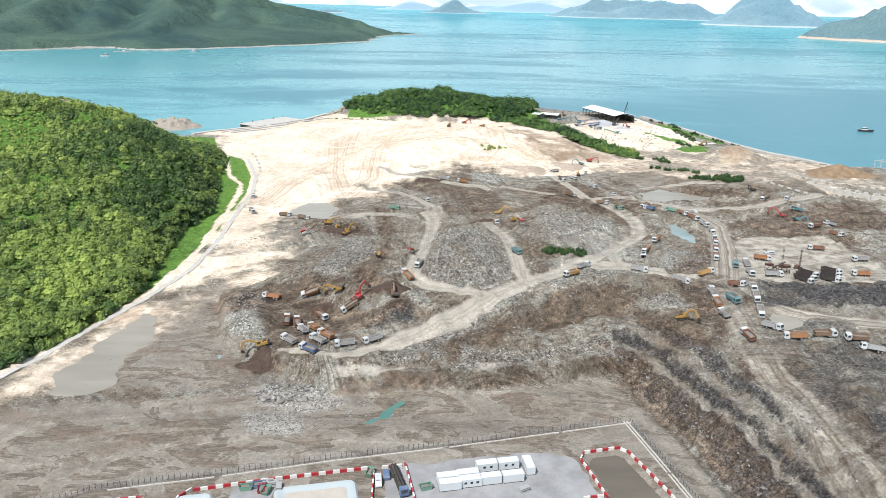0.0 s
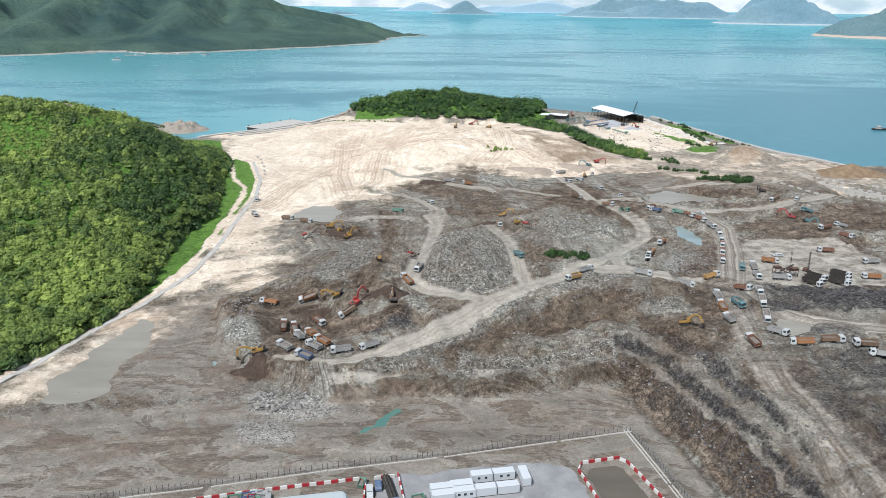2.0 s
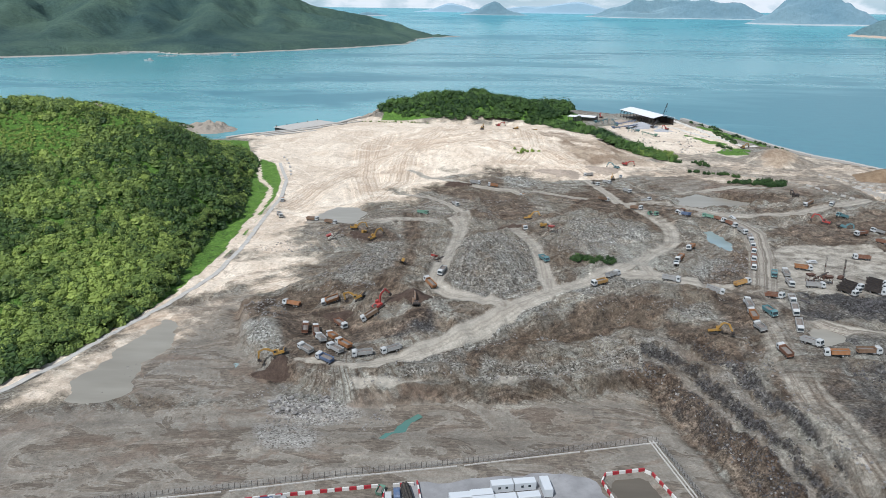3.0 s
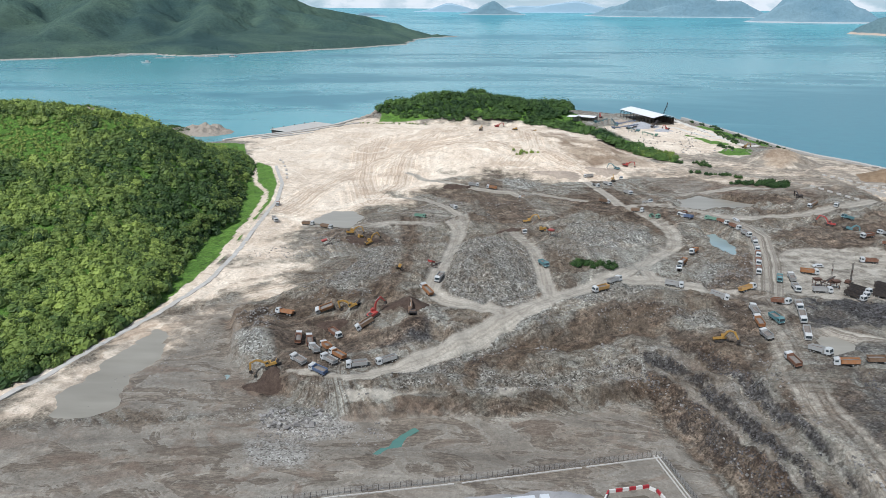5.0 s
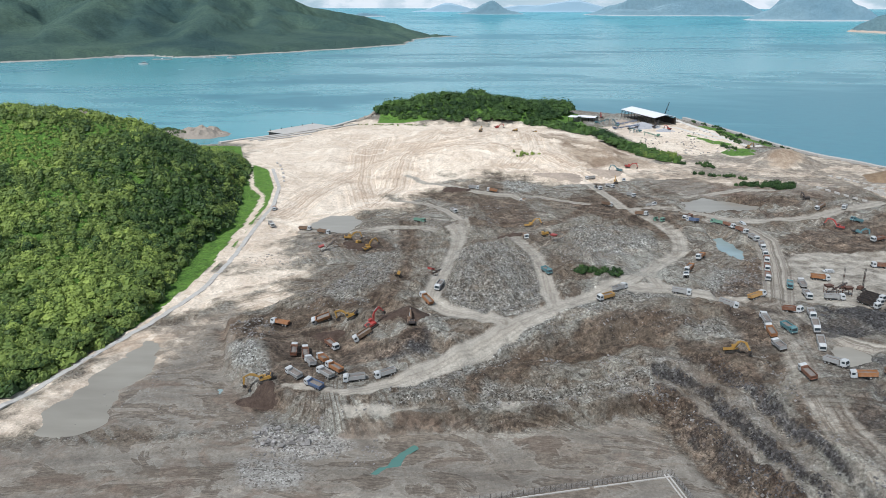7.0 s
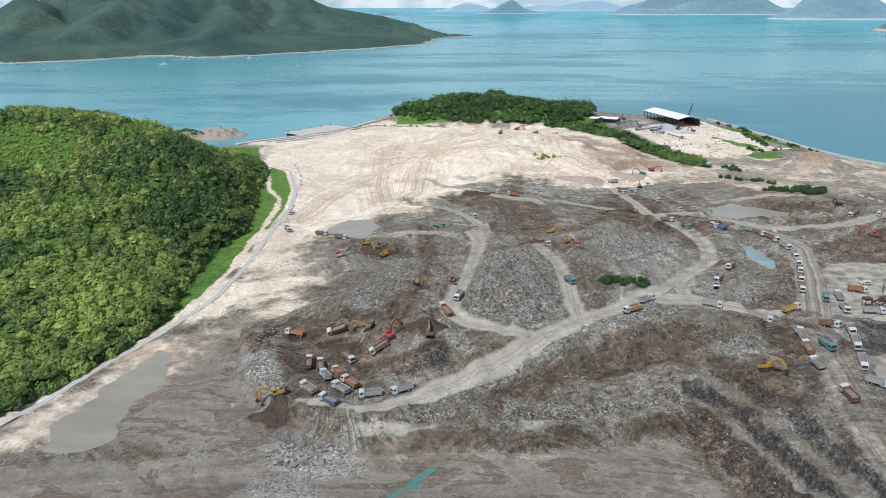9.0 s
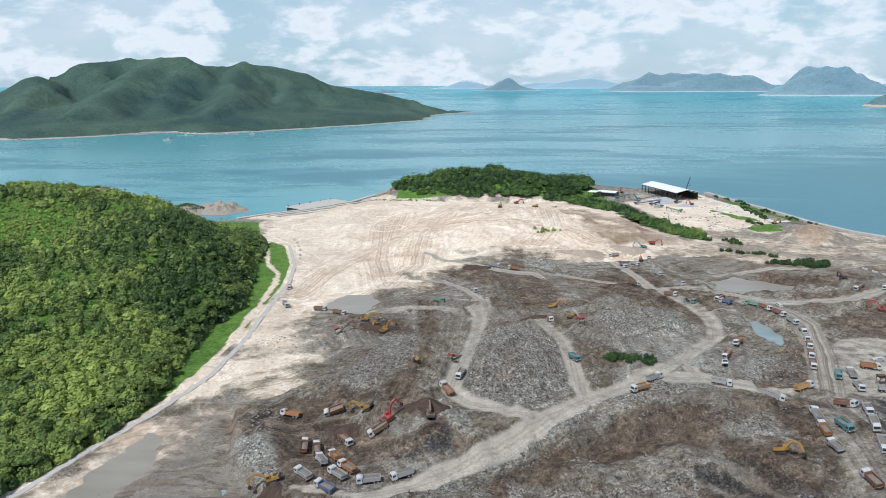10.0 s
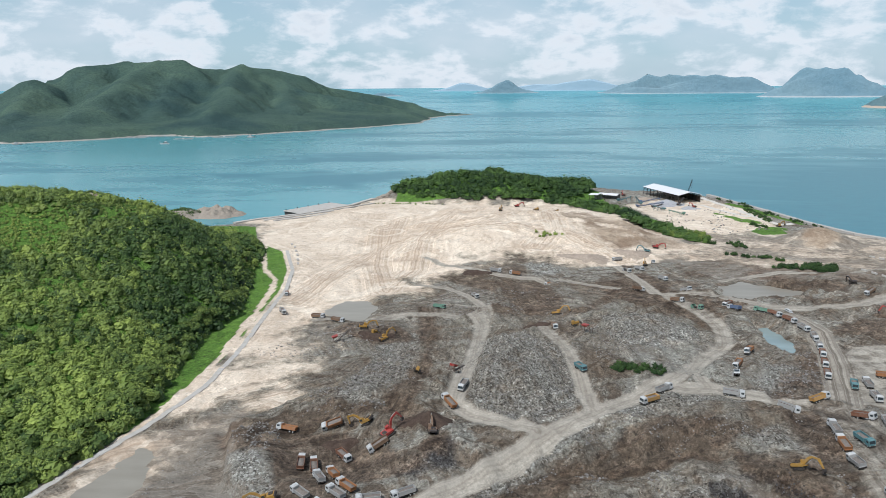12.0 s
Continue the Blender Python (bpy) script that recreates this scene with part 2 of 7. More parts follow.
    floor = t.mix(t.math("MULTIPLY", t.ramp(mud, 0.515, 0.535), 0.85), floor, t.mix(t.ramp(churn, 0.42, 0.6), (0.088, 0.07, 0.057), (0.165, 0.137, 0.113)))
    floor = t.mix(t.math("MULTIPLY", t.math("MULTIPLY", damp, t.ramp(broad, 0.44, 0.54)), 0.6), floor, (0.155, 0.115, 0.092))
    floor = t.mix(t.math("MULTIPLY", curves, 0.3), floor, (0.13, 0.105, 0.085))
    rubble = t.mix(t.ramp(grit, 0.34, 0.66), (0.190, 0.177, 0.165), (0.353, 0.337, 0.317))
    rubble = t.mix(t.math("MULTIPLY", speck, 0.75), rubble, (0.413, 0.401, 0.391))
    rubble = t.mix(t.math("MULTIPLY", crack_shade, 0.8), rubble, (0.065, 0.057, 0.05))
    rubble = blot(mid, 0.5, 0.6, 0.4, rubble, (0.134, 0.106, 0.088))
    tan = t.mix(t.ramp(mid, 0.3, 0.7), (0.22, 0.165, 0.122), (0.39, 0.312, 0.24))
    tan = blot(patch, 0.45, 0.6, 0.6, tan, (0.18, 0.118, 0.08))
    grass = t.mix(t.ramp(mid, 0.3, 0.7), (0.07, 0.145, 0.025), (0.14, 0.24, 0.045))
    grass = blot(grit, 0.4, 0.66, 0.5, grass, (0.045, 0.10, 0.018))
    dark = t.mix(t.ramp(mid, 0.3, 0.7), (0.045, 0.040, 0.040), (0.094, 0.086, 0.088))
    dark = t.mix(t.math("MULTIPLY", speck, 0.3), dark, (0.208, 0.201, 0.203))
    dark = t.mix(t.math("MULTIPLY", crack_shade, 0.6), dark, (0.024, 0.021, 0.019))
    c = grey
    c = t.mix(zone(sb, 0), c, floor)
    c = t.mix(zone(sb, 2, 0.25), c, dark)
    c = t.mix(t.math("MULTIPLY", zone(sc, 0, 0.25), 0.9), c, rubble)
    soil = zone(sa, 1, 0.25)
    c = t.mix(t.math("MULTIPLY", soil, 0.88), c, brown)
    sandy, rolled = zone(sa, 0, 0.2), zone(sa, 2, 0.16)
    # dusty sand margin, with the soft border of the cloud shade painted in
    edge = t.ramp(t.math("ADD", sa.outputs[0], t.math("MULTIPLY", wob, 0.8)), 0.02, 0.4)
    c = t.mix(t.math("MULTIPLY", edge, 0.75), c, t.mix(t.ramp(mid, 0.4, 0.6), (0.22, 0.18, 0.145), (0.36, 0.305, 0.25)))
    c = t.mix(sandy, c, sand)
    c = t.mix(zone(sc, 1, 0.3), c, tan)
    c = t.mix(rolled, c, road)
    broken = t.math("SUBTRACT", 1.0, t.math("MULTIPLY", t.math("MAXIMUM", rolled, t.math("MULTIPLY", t.math("MAXIMUM", sandy, zone(sb, 0)), 0.8)), 0.75))
    # darker and paler bands beside the tracks, set by distance from them
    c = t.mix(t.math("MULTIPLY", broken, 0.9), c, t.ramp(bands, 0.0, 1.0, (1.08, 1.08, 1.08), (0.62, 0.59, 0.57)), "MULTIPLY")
    c = t.mix(t.math("MULTIPLY", broken, 0.9), c, t.ramp(pale_bands, 0.0, 1.0, (0.96, 0.96, 0.96), (1.5, 1.49, 1.47)), "MULTIPLY")
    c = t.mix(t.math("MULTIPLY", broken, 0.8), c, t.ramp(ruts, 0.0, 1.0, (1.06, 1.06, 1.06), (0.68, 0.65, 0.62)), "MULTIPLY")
    c = t.mix(zone(sb, 1, 0.14), c, grass)
    coarse = t.ramp(grit, 0.36, 0.66, (1.11, 1.15, 1.135), (0.735, 0.75, 0.735))
    c = t.mix(broken, c, coarse, "MULTIPLY")
    strewn = t.math("MULTIPLY", broken, t.math("MAXIMUM", t.math("MAXIMUM", zone(sc, 0, 0.3), zone(sb, 2, 0.3)), t.math("MULTIPLY", rubbly, 0.75)))
    c = t.mix(strewn, c, t.ramp(stone_c.outputs[2], 0.1, 0.9, (0.6, 0.59, 0.58), (1.36, 1.37, 1.39)), "MULTIPLY")
    c = t.mix(t.math("MULTIPLY", strewn, 0.7), c, t.ramp(block_c.outputs[2], 0.1, 0.9, (0.72, 0.71, 0.7), (1.26, 1.27, 1.28)), "MULTIPLY")
    c = t.mix(broken, c, t.ramp(fine, 0.34, 0.66, (0.6, 0.6, 0.59), (1.4, 1.41, 1.4)), "MULTIPLY")
    # sparse near-black specks painted in for the shade among broken rock
    shade_specks = t.math("MULTIPLY", t.ramp(block_c.outputs[1], 0.8, 0.92), t.ramp(grit, 0.45, 0.55))
    c = t.mix(t.math("MULTIPLY", shade_specks, t.math("MULTIPLY", broken, 0.6)), c, (0.035, 0.028, 0.023))
    c = t.mix(1.0, c, (1.0, 0.997, 0.955), "MULTIPLY")
    n1 = t.bump(mid, broken, 1.2)
    n2 = t.bump(grit, broken, 0.9, n1)
    n3 = t.bump(fine, broken, 0.5, n2)
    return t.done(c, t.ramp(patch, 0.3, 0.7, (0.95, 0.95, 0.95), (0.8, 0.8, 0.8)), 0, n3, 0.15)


def water_material(name, deep, pale, scale, rough=0.3, bump=0.25, gloss=0.5):
    t = Tree(name)
    big = t.noise(0.0045 * scale, 6.0, 0.6, (0.45, 1.7, 1, 4))
    band = t.noise(0.0011 * scale, 4.0, 0.55, (0.3, 2.2, 1, -6))
    rip = t.noise(0.055 * scale, 6.0, 0.65, (0.7, 1.5, 1, 12))
    c = t.mix(t.ramp(big, 0.35, 0.72), deep, pale)
    c = t.mix(t.math("MULTIPLY", t.ramp(band, 0.42, 0.7), 0.55), c, tuple(0.62 * v for v in deep))
    return t.done(c, rough, 0, t.bump(rip, bump, 1.6 / scale), gloss)


def sea_material():
    """Turquoise water whose wind lanes are rougher and deeper in tone than the calm reaches."""
    t = Tree("sea_water")
    reach = t.noise(0.0012, 6.0, 0.6, (0.55, 1.2, 1, -7), 0.5)
    lanes = t.noise(0.0022, 4.0, 0.6, (0.5, 1.25, 1, 8), 0.9)
    gusts = t.noise(0.012, 5.0, 0.6, (0.6, 1.3, 1, 12), 0.6)
    chop = t.noise(0.07, 7.0, 0.72, (0.7, 1.3, 1, 14), 0.4)
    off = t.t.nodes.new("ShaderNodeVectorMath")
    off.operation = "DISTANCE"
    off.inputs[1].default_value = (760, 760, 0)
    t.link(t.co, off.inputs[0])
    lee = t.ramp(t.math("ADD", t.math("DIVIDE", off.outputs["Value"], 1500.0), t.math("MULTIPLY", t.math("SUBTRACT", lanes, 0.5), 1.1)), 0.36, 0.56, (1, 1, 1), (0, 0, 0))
    wind = t.math("MAXIMUM", t.ramp(t.math("ADD", t.math("MULTIPLY", lanes, 0.72), t.math("MULTIPLY", gusts, 0.28)), 0.5, 0.6), lee)
    c = t.mix(t.ramp(reach, 0.35, 0.65), (0.050, 0.218, 0.243), (0.078, 0.285, 0.303))
    c = t.mix(t.math("MULTIPLY", wind, 0.72), c, (0.018, 0.125, 0.165))
    c = t.mix(t.math("MULTIPLY", t.ramp(chop, 0.42, 0.68), t.math("ADD", t.math("MULTIPLY", wind, 0.3), 0.14)), c, (0.014, 0.10, 0.14))
    # paler far out: haze and missing sky reflection put into the colour
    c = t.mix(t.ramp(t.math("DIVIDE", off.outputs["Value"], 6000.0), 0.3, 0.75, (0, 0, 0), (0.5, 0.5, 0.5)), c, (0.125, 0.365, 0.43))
    rough = t.ramp(wind, 0.0, 1.0, (0.24, 0.24, 0.24), (0.34, 0.34, 0.34))
    return t.done(c, rough, 0, t.bump(chop, 0.05, 1.0), 0.5)


def leaf_material(name, a, b, c3):
    t = Tree(name)
    tone = t.attr("tone").outputs["Fac"]
    isl = t.t.nodes.new("ShaderNodeNewGeometry").outputs["Random Per Island"]
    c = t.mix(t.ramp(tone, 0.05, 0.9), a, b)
    c = t.mix(t.math("MULTIPLY", t.ramp(isl, 0.2, 1.0), 0.45), c, c3)
    t.b.inputs["Subsurface Weight"].default_value = 0.0
    return t.done(c, 0.62, 0, None, 0.25)


def rock_material(name, a, b):
    t = Tree(name)
    isl = t.t.nodes.new("ShaderNodeNewGeometry").outputs["Random Per Island"]
    n = t.noise(1.7, 5.0, 0.65)
    c = t.mix(t.ramp(isl, 0.0, 1.0), a, b)
    c = t.mix(t.math("MULTIPLY", t.ramp(n, 0.4, 0.7), 0.5), c, tuple(0.55 * v for v in a))
    return t.done(c, 0.9, 0, t.bump(n, 0.5, 0.15), 0.2)


def island_material(name, a, b, c3, rockc, scale=1.0, amount=1.0, relief=1.0):
    """Wooded slopes with darker gullies and bare rock along the water."""
    t = Tree(name)
    big = t.noise(0.004 * scale, 8.0, 0.62, None, 0.5)
    mid = t.noise(0.022 * scale, 7.0, 0.7)
    fine = t.noise(0.12 * scale, 4.0, 0.7)
    c = t.mix(t.ramp(big, 0.35, 0.65), a, b)
    c = t.mix(t.math("MULTIPLY", t.ramp(mid, 0.45, 0.68), 0.6), c, c3)
    c = t.mix(t.math("MULTIPLY", t.ramp(fine, 0.42, 0.64), 0.75 * min(1.0, relief)), c, tuple(0.5 * v for v in a))
    spots = t.ramp(fine, 0.70, 0.78)
    c = t.mix(t.math("MULTIPLY", spots, 0.5 * amount), c, rockc)
    shore = t.attr("shore").outputs["Fac"]
    c = t.mix(t.ramp(t.math("ADD", shore, t.math("MULTIPLY", t.math("SUBTRACT", mid, 0.5), 0.7)), 0.45, 0.6), c, rockc)
    return t.done(c, 0.9, 0, t.bump(fine, 0.8, 9.0 * relief, t.bump(mid, 0.8, 26.0 * relief)), 0.1)


M_GROUND = ground_material()
M_SEA = sea_material()
M_POND = water_material("pond_water", (0.22, 0.29, 0.285), (0.27, 0.345, 0.335), 16.0, 0.12, 0.05)
M_POND_G = water_material("green_pond_water", (0.075, 0.17, 0.14), (0.10, 0.19, 0.16), 16.0, 0.12, 0.05)
M_POND_B = water_material("brown_basin_water", (0.105, 0.088, 0.064), (0.135, 0.115, 0.085), 16.0, 0.2, 0.04)
M_POND_S = water_material("silt_water", (0.225, 0.205, 0.165), (0.29, 0.268, 0.22), 16.0, 0.32, 0.03, 0.25)
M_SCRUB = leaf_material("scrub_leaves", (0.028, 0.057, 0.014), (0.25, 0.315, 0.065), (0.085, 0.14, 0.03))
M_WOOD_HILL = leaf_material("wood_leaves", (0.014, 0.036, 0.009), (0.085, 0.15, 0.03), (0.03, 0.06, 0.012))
M_ROCK = rock_material("broken_rock", (0.13, 0.12, 0.109), (0.33, 0.312, 0.288))
M_ROCK_D = rock_material("dark_rock", (0.036, 0.033, 0.033), (0.15, 0.143, 0.142))
M_ROCK_S = rock_material("shore_rock", (0.26, 0.225, 0.182), (0.42, 0.372, 0.31))
# blue haze of distance is mixed into these base colours, palest for the farthest
M_ISLAND = island_material("hazed_island_wood", (0.036, 0.07, 0.066), (0.092, 0.142, 0.10), (0.056, 0.096, 0.084), (0.36, 0.33, 0.29), 1.0, 1.0, 0.55)
M_FAR = island_material("hazed_far_island", (0.145, 0.235, 0.285), (0.20, 0.285, 0.32), (0.165, 0.25, 0.29), (0.34, 0.37, 0.385), 0.5, 0.4, 0.3)
M_FAINT = island_material("hazed_faint_island", (0.29, 0.39, 0.46), (0.31, 0.41, 0.48), (0.30, 0.40, 0.47), (0.31, 0.41, 0.48), 0.5, 0.0, 0.05)
M_HEAD = island_material("hazed_headland", (0.10, 0.17, 0.19), (0.14, 0.21, 0.22), (0.11, 0.18, 0.20), (0.42, 0.335, 0.27), 0.8, 0.8, 0.5)
M_SAND_PATH = paint("pale_dry_track", (0.56, 0.53, 0.475), 0.9, 0, (0.42, 0.37, 0.3), 0.5, 0.2)
M_CONC = paint("pale_concrete", (0.42, 0.40, 0.365), 0.85, 0, (0.3, 0.27, 0.22), 0.6, 0.35)

# ---- terrain ----
# begin heights


def lattice(ix, iy, seed):
    h = (ix.astype(np.int64) * 374761393 + iy.astype(np.int64) * 668265263 + seed * 1442695041) & 0x7FFFFFFF
    h = ((h ^ (h >> 13)) * 1274126177) & 0x7FFFFFFF
    return ((h ^ (h >> 16)) & 0xFFFF) / 65535.0


def vnoise(x, y, seed=0):
    """Smooth value noise, about -1 to 1."""
    ix, iy = np.floor(x), np.floor(y)
    fx, fy = x - ix, y - iy
    ux, uy = fx * fx * fx * (fx * (fx * 6 - 15) + 10), fy * fy * fy * (fy * (fy * 6 - 15) + 10)
    a, b = lattice(ix, iy, seed), lattice(ix + 1, iy, seed)
    c, d = lattice(ix, iy + 1, seed), lattice(ix + 1, iy + 1, seed)
    return 2 * ((a * (1 - ux) + b * ux) * (1 - uy) + (c * (1 - ux) + d * ux) * uy) - 1


def fbm(x, y, size, octaves=4, seed=0, gain=0.5):
    out, amp = 0.0, 1.0
    for k in range(octaves):
        out = out + amp * vnoise(x / size + 17.3 * k, y / size - 9.1 * k, seed + k)
        size, amp = size / 2.03, amp * gain
    return out


def ss(a, b, v):
    u = np.clip((v - a) / (b - a), 0, 1)
    return u * u * (3 - 2 * u)


def inside(x, y, pts):
    """Signed distance to a polygon, positive inside."""
    d, s = np.full_like(x, 1e18), np.zeros(x.shape, bool)
    for (ax, ay), (bx, by) in zip(pts, pts[1:] + pts[:1]):
        ex, ey = bx - ax, by - ay
        u = np.clip(((x - ax) * ex + (y - ay) * ey) / (ex * ex + ey * ey), 0, 1)
        d = np.minimum(d, (x - ax - u * ex) ** 2 + (y - ay - u * ey) ** 2)
        s ^= ((ay > y) != (by > y)) & (x < ex * (y - ay) / (ey if ey else 1e-9) + ax)
    return np.where(s, 1, -1) * np.sqrt(d)


def along(x, y, pts):
    """Distance to a polyline."""
    d = np.full_like(x, 1e18)
    for (ax, ay), (bx, by) in zip(pts[:-1], pts[1:]):
        ex, ey = bx - ax, by - ay
        u = np.clip(((x - ax) * ex + (y - ay) * ey) / (ex * ex + ey * ey), 0, 1)
        d = np.minimum(d, (x - ax - u * ex) ** 2 + (y - ay - u * ey) ** 2)
    return np.sqrt(d)


def dome(x, y, cx, cy, rx, ry, turn=0.0, power=1.2):
    c, s = math.cos(math.radians(turn)), math.sin(math.radians(turn))
    u, v = (x - cx) * c + (y - cy) * s, (y - cy) * c - (x - cx) * s
    r = np.minimum(1, np.sqrt((u / rx) ** 2 + (v / ry) ** 2))
    return np.cos(r * np.pi / 2) ** power


LAND = [(-900, -700), (900, -700), (640, 300), (352, 640), (332, 686), (313, 711), (295, 761), (280, 834), (262, 900), (244, 955), (212, 985), (172, 985), (120, 1020), (60, 1050), (-60, 1045), (-128, 985),
        (-143, 912), (-164, 853), (-208, 789), (-238, 762), (-262, 735), (-330, 700), (-470, 640), (-620, 400), (-900, 200)]
FOOT = [(-210, 655), (-190, 612), (-163, 500), (-151, 445), (-155, 411), (-152, 373), (-145, 341), (-143, 307), (-147, 274), (-154, 251), (-162, 238), (-185, 190), (-230, 120)]
HILL = FOOT + [(-420, 60), (-560, 300), (-480, 560), (-380, 690), (-270, 715)]
RISE = [(-100, 300), (-88, 262), (-62, 240), (-38, 225), (-20, 225), (-4, 228.5), (18, 232.5), (29, 235.8), (47, 239.3), (65, 245.8), (67.6, 243), (72.8, 228.7), (76.4, 215.2), (80.7, 193.6), (86, 160), (98, 90), (700, 60), (700, 560), (420, 640), (60, 560), (-20, 430), (-75, 330)]
UPPER = [(-70, 308), (-52, 268), (-20, 248), (10, 258), (40, 270), (72, 268), (98, 250), (102, 200), (108, 150), (112, 80), (690, 50), (690, 540), (300, 560), (60, 470), (0, 400), (-30, 330)]


EAST_END = [(286, 536), (307, 510), (345, 490), (440, 460), (440, 380), (340, 400), (292, 450), (280, 500)]
SHORE_ROAD = [(262, 600), (278, 548), (290, 529), (307, 511), (345, 491), (440, 462), (440, 560), (352, 600), (310, 640), (285, 625)]
RIDGES = [[(-70, 690), (-40, 676), (0, 690), (30, 730), (60, 735)], [(-95, 600), (-70, 570), (-30, 590), (20, 625), (80, 640)], [(-120, 700), (-90, 740), (-30, 765)], [(40, 690), (90, 690), (120, 650)]]


def foot_line(x, y):
    """Distance in from the foot of the worked ground, with small bays and noses."""
    return inside(x, y, RISE) + 0.7 * fbm(x, y, 9, 3, 11)


def bank_steps(y):
    """Where the stepped bank changes slope: wall top, bench back, slope top, bench back, crest."""
    u = ss(235, 185, y)
    return [a + (b - a) * u for a, b in ((7.0, 11.0), (10.6, 13.6), (15.5, 16.2), (21.7, 20.6), (26.0, 24.0))]


def bank_profile(low, y):
    z, at, level_at = 0.0, 0.0 * y, (7.2, 0.4, 3.2, 0.5, 4.1)
    for edge, rise in zip(bank_steps(y), level_at):
        z = z + rise * np.clip((low - at) / (edge - at), 0, 1)
        at = edge
    return z


def heights(x, y):
    x, y = np.asarray(x, float), np.asarray(y, float)
    z = -7 + 13 * ss(-14, 5, inside(x, y, LAND) + 2.5 * fbm(x, y, 18, 3, 4))
    z = z - 1.2 * ss(235, 205, y) * ss(-140, -90, x) + 2.6 * ss(214, 200, y) * ss(-150, -60, x)
    # worked ground: a low step, then the upper platform
    wob = 2.2 * fbm(x, y, 14, 3, 11)
    low = foot_line(x, y)
    bank, side = bank_profile(low, y), ss(60, 74, x) * ss(276, 256, y)
    cut = 5.4 * ss(-0.2, 3.2, low) + 0.5 * ss(3.0, 8.0, low) + 1.3 * ss(7.5, 11.0, low)
    z = z + cut * (1 - side) + bank * side
    up = inside(x, y, UPPER) + 1.4 * wob
    fall = 1 - 0.72 * ss(330, 470, y - 0.25 * x) * ss(130, 20, x) - 0.42 * ss(380, 520, y)
    left = 0.45 + 0.55 * ss(-75, -15, x)
    z = z + 8.5 * ss(-4, 20, up) * fall * left * (1 - side)
    # the haul road climbs behind the stepped bank
    z = z + 4.2 * ss(95, 128, x) * ss(330, 250, y)
    # windrows along the haul roads
    for line, w in ROADS:
        z = z + 0.55 * np.exp(-((along(x, y, line) - w - 1.0) / 0.9) ** 2) * ss(-0.6, 0.4, fbm(x, y, 20, 2, 41))
    # grey mound between the tracks, cut banks and spoil heaps
    z = z + 7.0 * dome(x, y, 10, 332, 24, 40, 10, 1.5) * (1 + 0.3 * fbm(x, y, 9, 3, 21))
    z = z + 3.0 * dome(x, y, 55, 340, 26, 30, -20)
    z = z + 5.0 * dome(x, y, -45, 318, 40, 18, 12) + 3.0 * dome(x, y, -80, 275, 12, 22, 24)
    z = z - 3.2 * dome(x, y, -42, 274, 30, 15, 20) - 2.6 * dome(x, y, -8, 292, 14, 14)
    z = z + 2.6 * dome(x, y, 160, 275, 50, 22, 0) + 3.0 * dome(x, y, -75, 425, 40, 22, -10)
    z = z + 2.6 * (ss(-1, 1.5, inside(x, y, [(4, 262), (30, 270), (60, 281), (86, 292), (104, 296), (104, 330), (60, 330), (10, 290)]) + 0.5 * wob) - 0.5) * ss(0, 20, x) * ss(120, 100, x)
    z = z + 3.0 * dome(x, y, 30, 258, 30, 9, 14) + 2.2 * dome(x, y, 70, 268, 22, 12, 10)
    z = z - 2.5 * dome(x, y, 136, 385, 18, 26, 20)
    z = z + 4.0 * dome(x, y, 5, 560, 60, 26, 8) + 3.0 * dome(x, y, -5, 440, 26, 24)
    # sand hill behind the works
    z = z + 17 * dome(x, y, 8, 700, 130, 145, 0, 1.15) + 5 * dome(x, y, 105, 660, 80, 70, -30)
    # pushed-up ridges and hollows on the sand
    loose = ss(-5, 25, inside(x, y, [(-120, 400), (-90, 480), (-40, 560), (20, 600), (110, 600), (150, 680), (90, 820), (-60, 850), (-150, 840), (-190, 720), (-140, 520)]))
    z = z + loose * (2.2 * fbm(x, y, 60, 3, 91) + 0.9 * (0.5 - np.abs(fbm(x, y, 30, 3, 95))))
    for line in RIDGES:
        z = z + loose * 1.6 * np.exp(-((along(x, y, line) + 3 * fbm(x, y, 25, 2, 97)) / 4.5) ** 2)
    # spoil heaps at the far shore
    z = z + 11.5 * dome(x, y, 270, 676, 34, 34, 0, 1.5) + 3 * dome(x, y, 215, 540, 70, 40)
    low_end, quay_road = inside(x, y, EAST_END), inside(x, y, SHORE_ROAD)
    z = z + (8.0 - z) * ss(-26, 6, low_end)
    z = z + (13.2 - z) * ss(-1.0, 1.0, quay_road)
    # wooded head
    z = z + 21 * dome(x, y, -8, 958, 135, 100, 0, 1.0) + 5 * dome(x, y, 110, 800, 60, 120, 20)
    # green hill
    d = inside(x, y, HILL) + 4 * fbm(x, y, 45, 3, 31)
    yf = np.clip((y - 215) / 265, 0.03, 1) ** 1.25 * ss(690, 500, y)
    z = z + np.where(d > 0, 65 * (1 - np.exp(-np.maximum(d, 0) / 43)) * yf * (1 + 0.06 * fbm(x, y, 60, 3, 33)), 0)
    return z


def roughness(x, y):
    """How broken the surface is, 0 to 1."""
    r = 0.30 + 0.7 * ss(-2, 6, inside(x, y, RISE)) * ss(480, 400, y - 0.3 * x)
    r = np.maximum(r, 0.55 * ss(0, 30, inside(x, y, [(-110, 600), (-60, 480), (120, 590), (130, 680), (40, 800), (-80, 760)])))
    r = r * (1 - 0.75 * ss(0, 8, inside(x, y, YARD)))
    for line, w in ROADS:
        r = r * (0.12 + 0.88 * ss(w * 0.8, w * 1.7, along(x, y, line)))
    r = r * (1 - 0.8 * ss(-2, 4, inside(x, y, LOADING))) * (1 - 0.85 * ss(-2, 4, inside(x, y, LOT)))
    return r


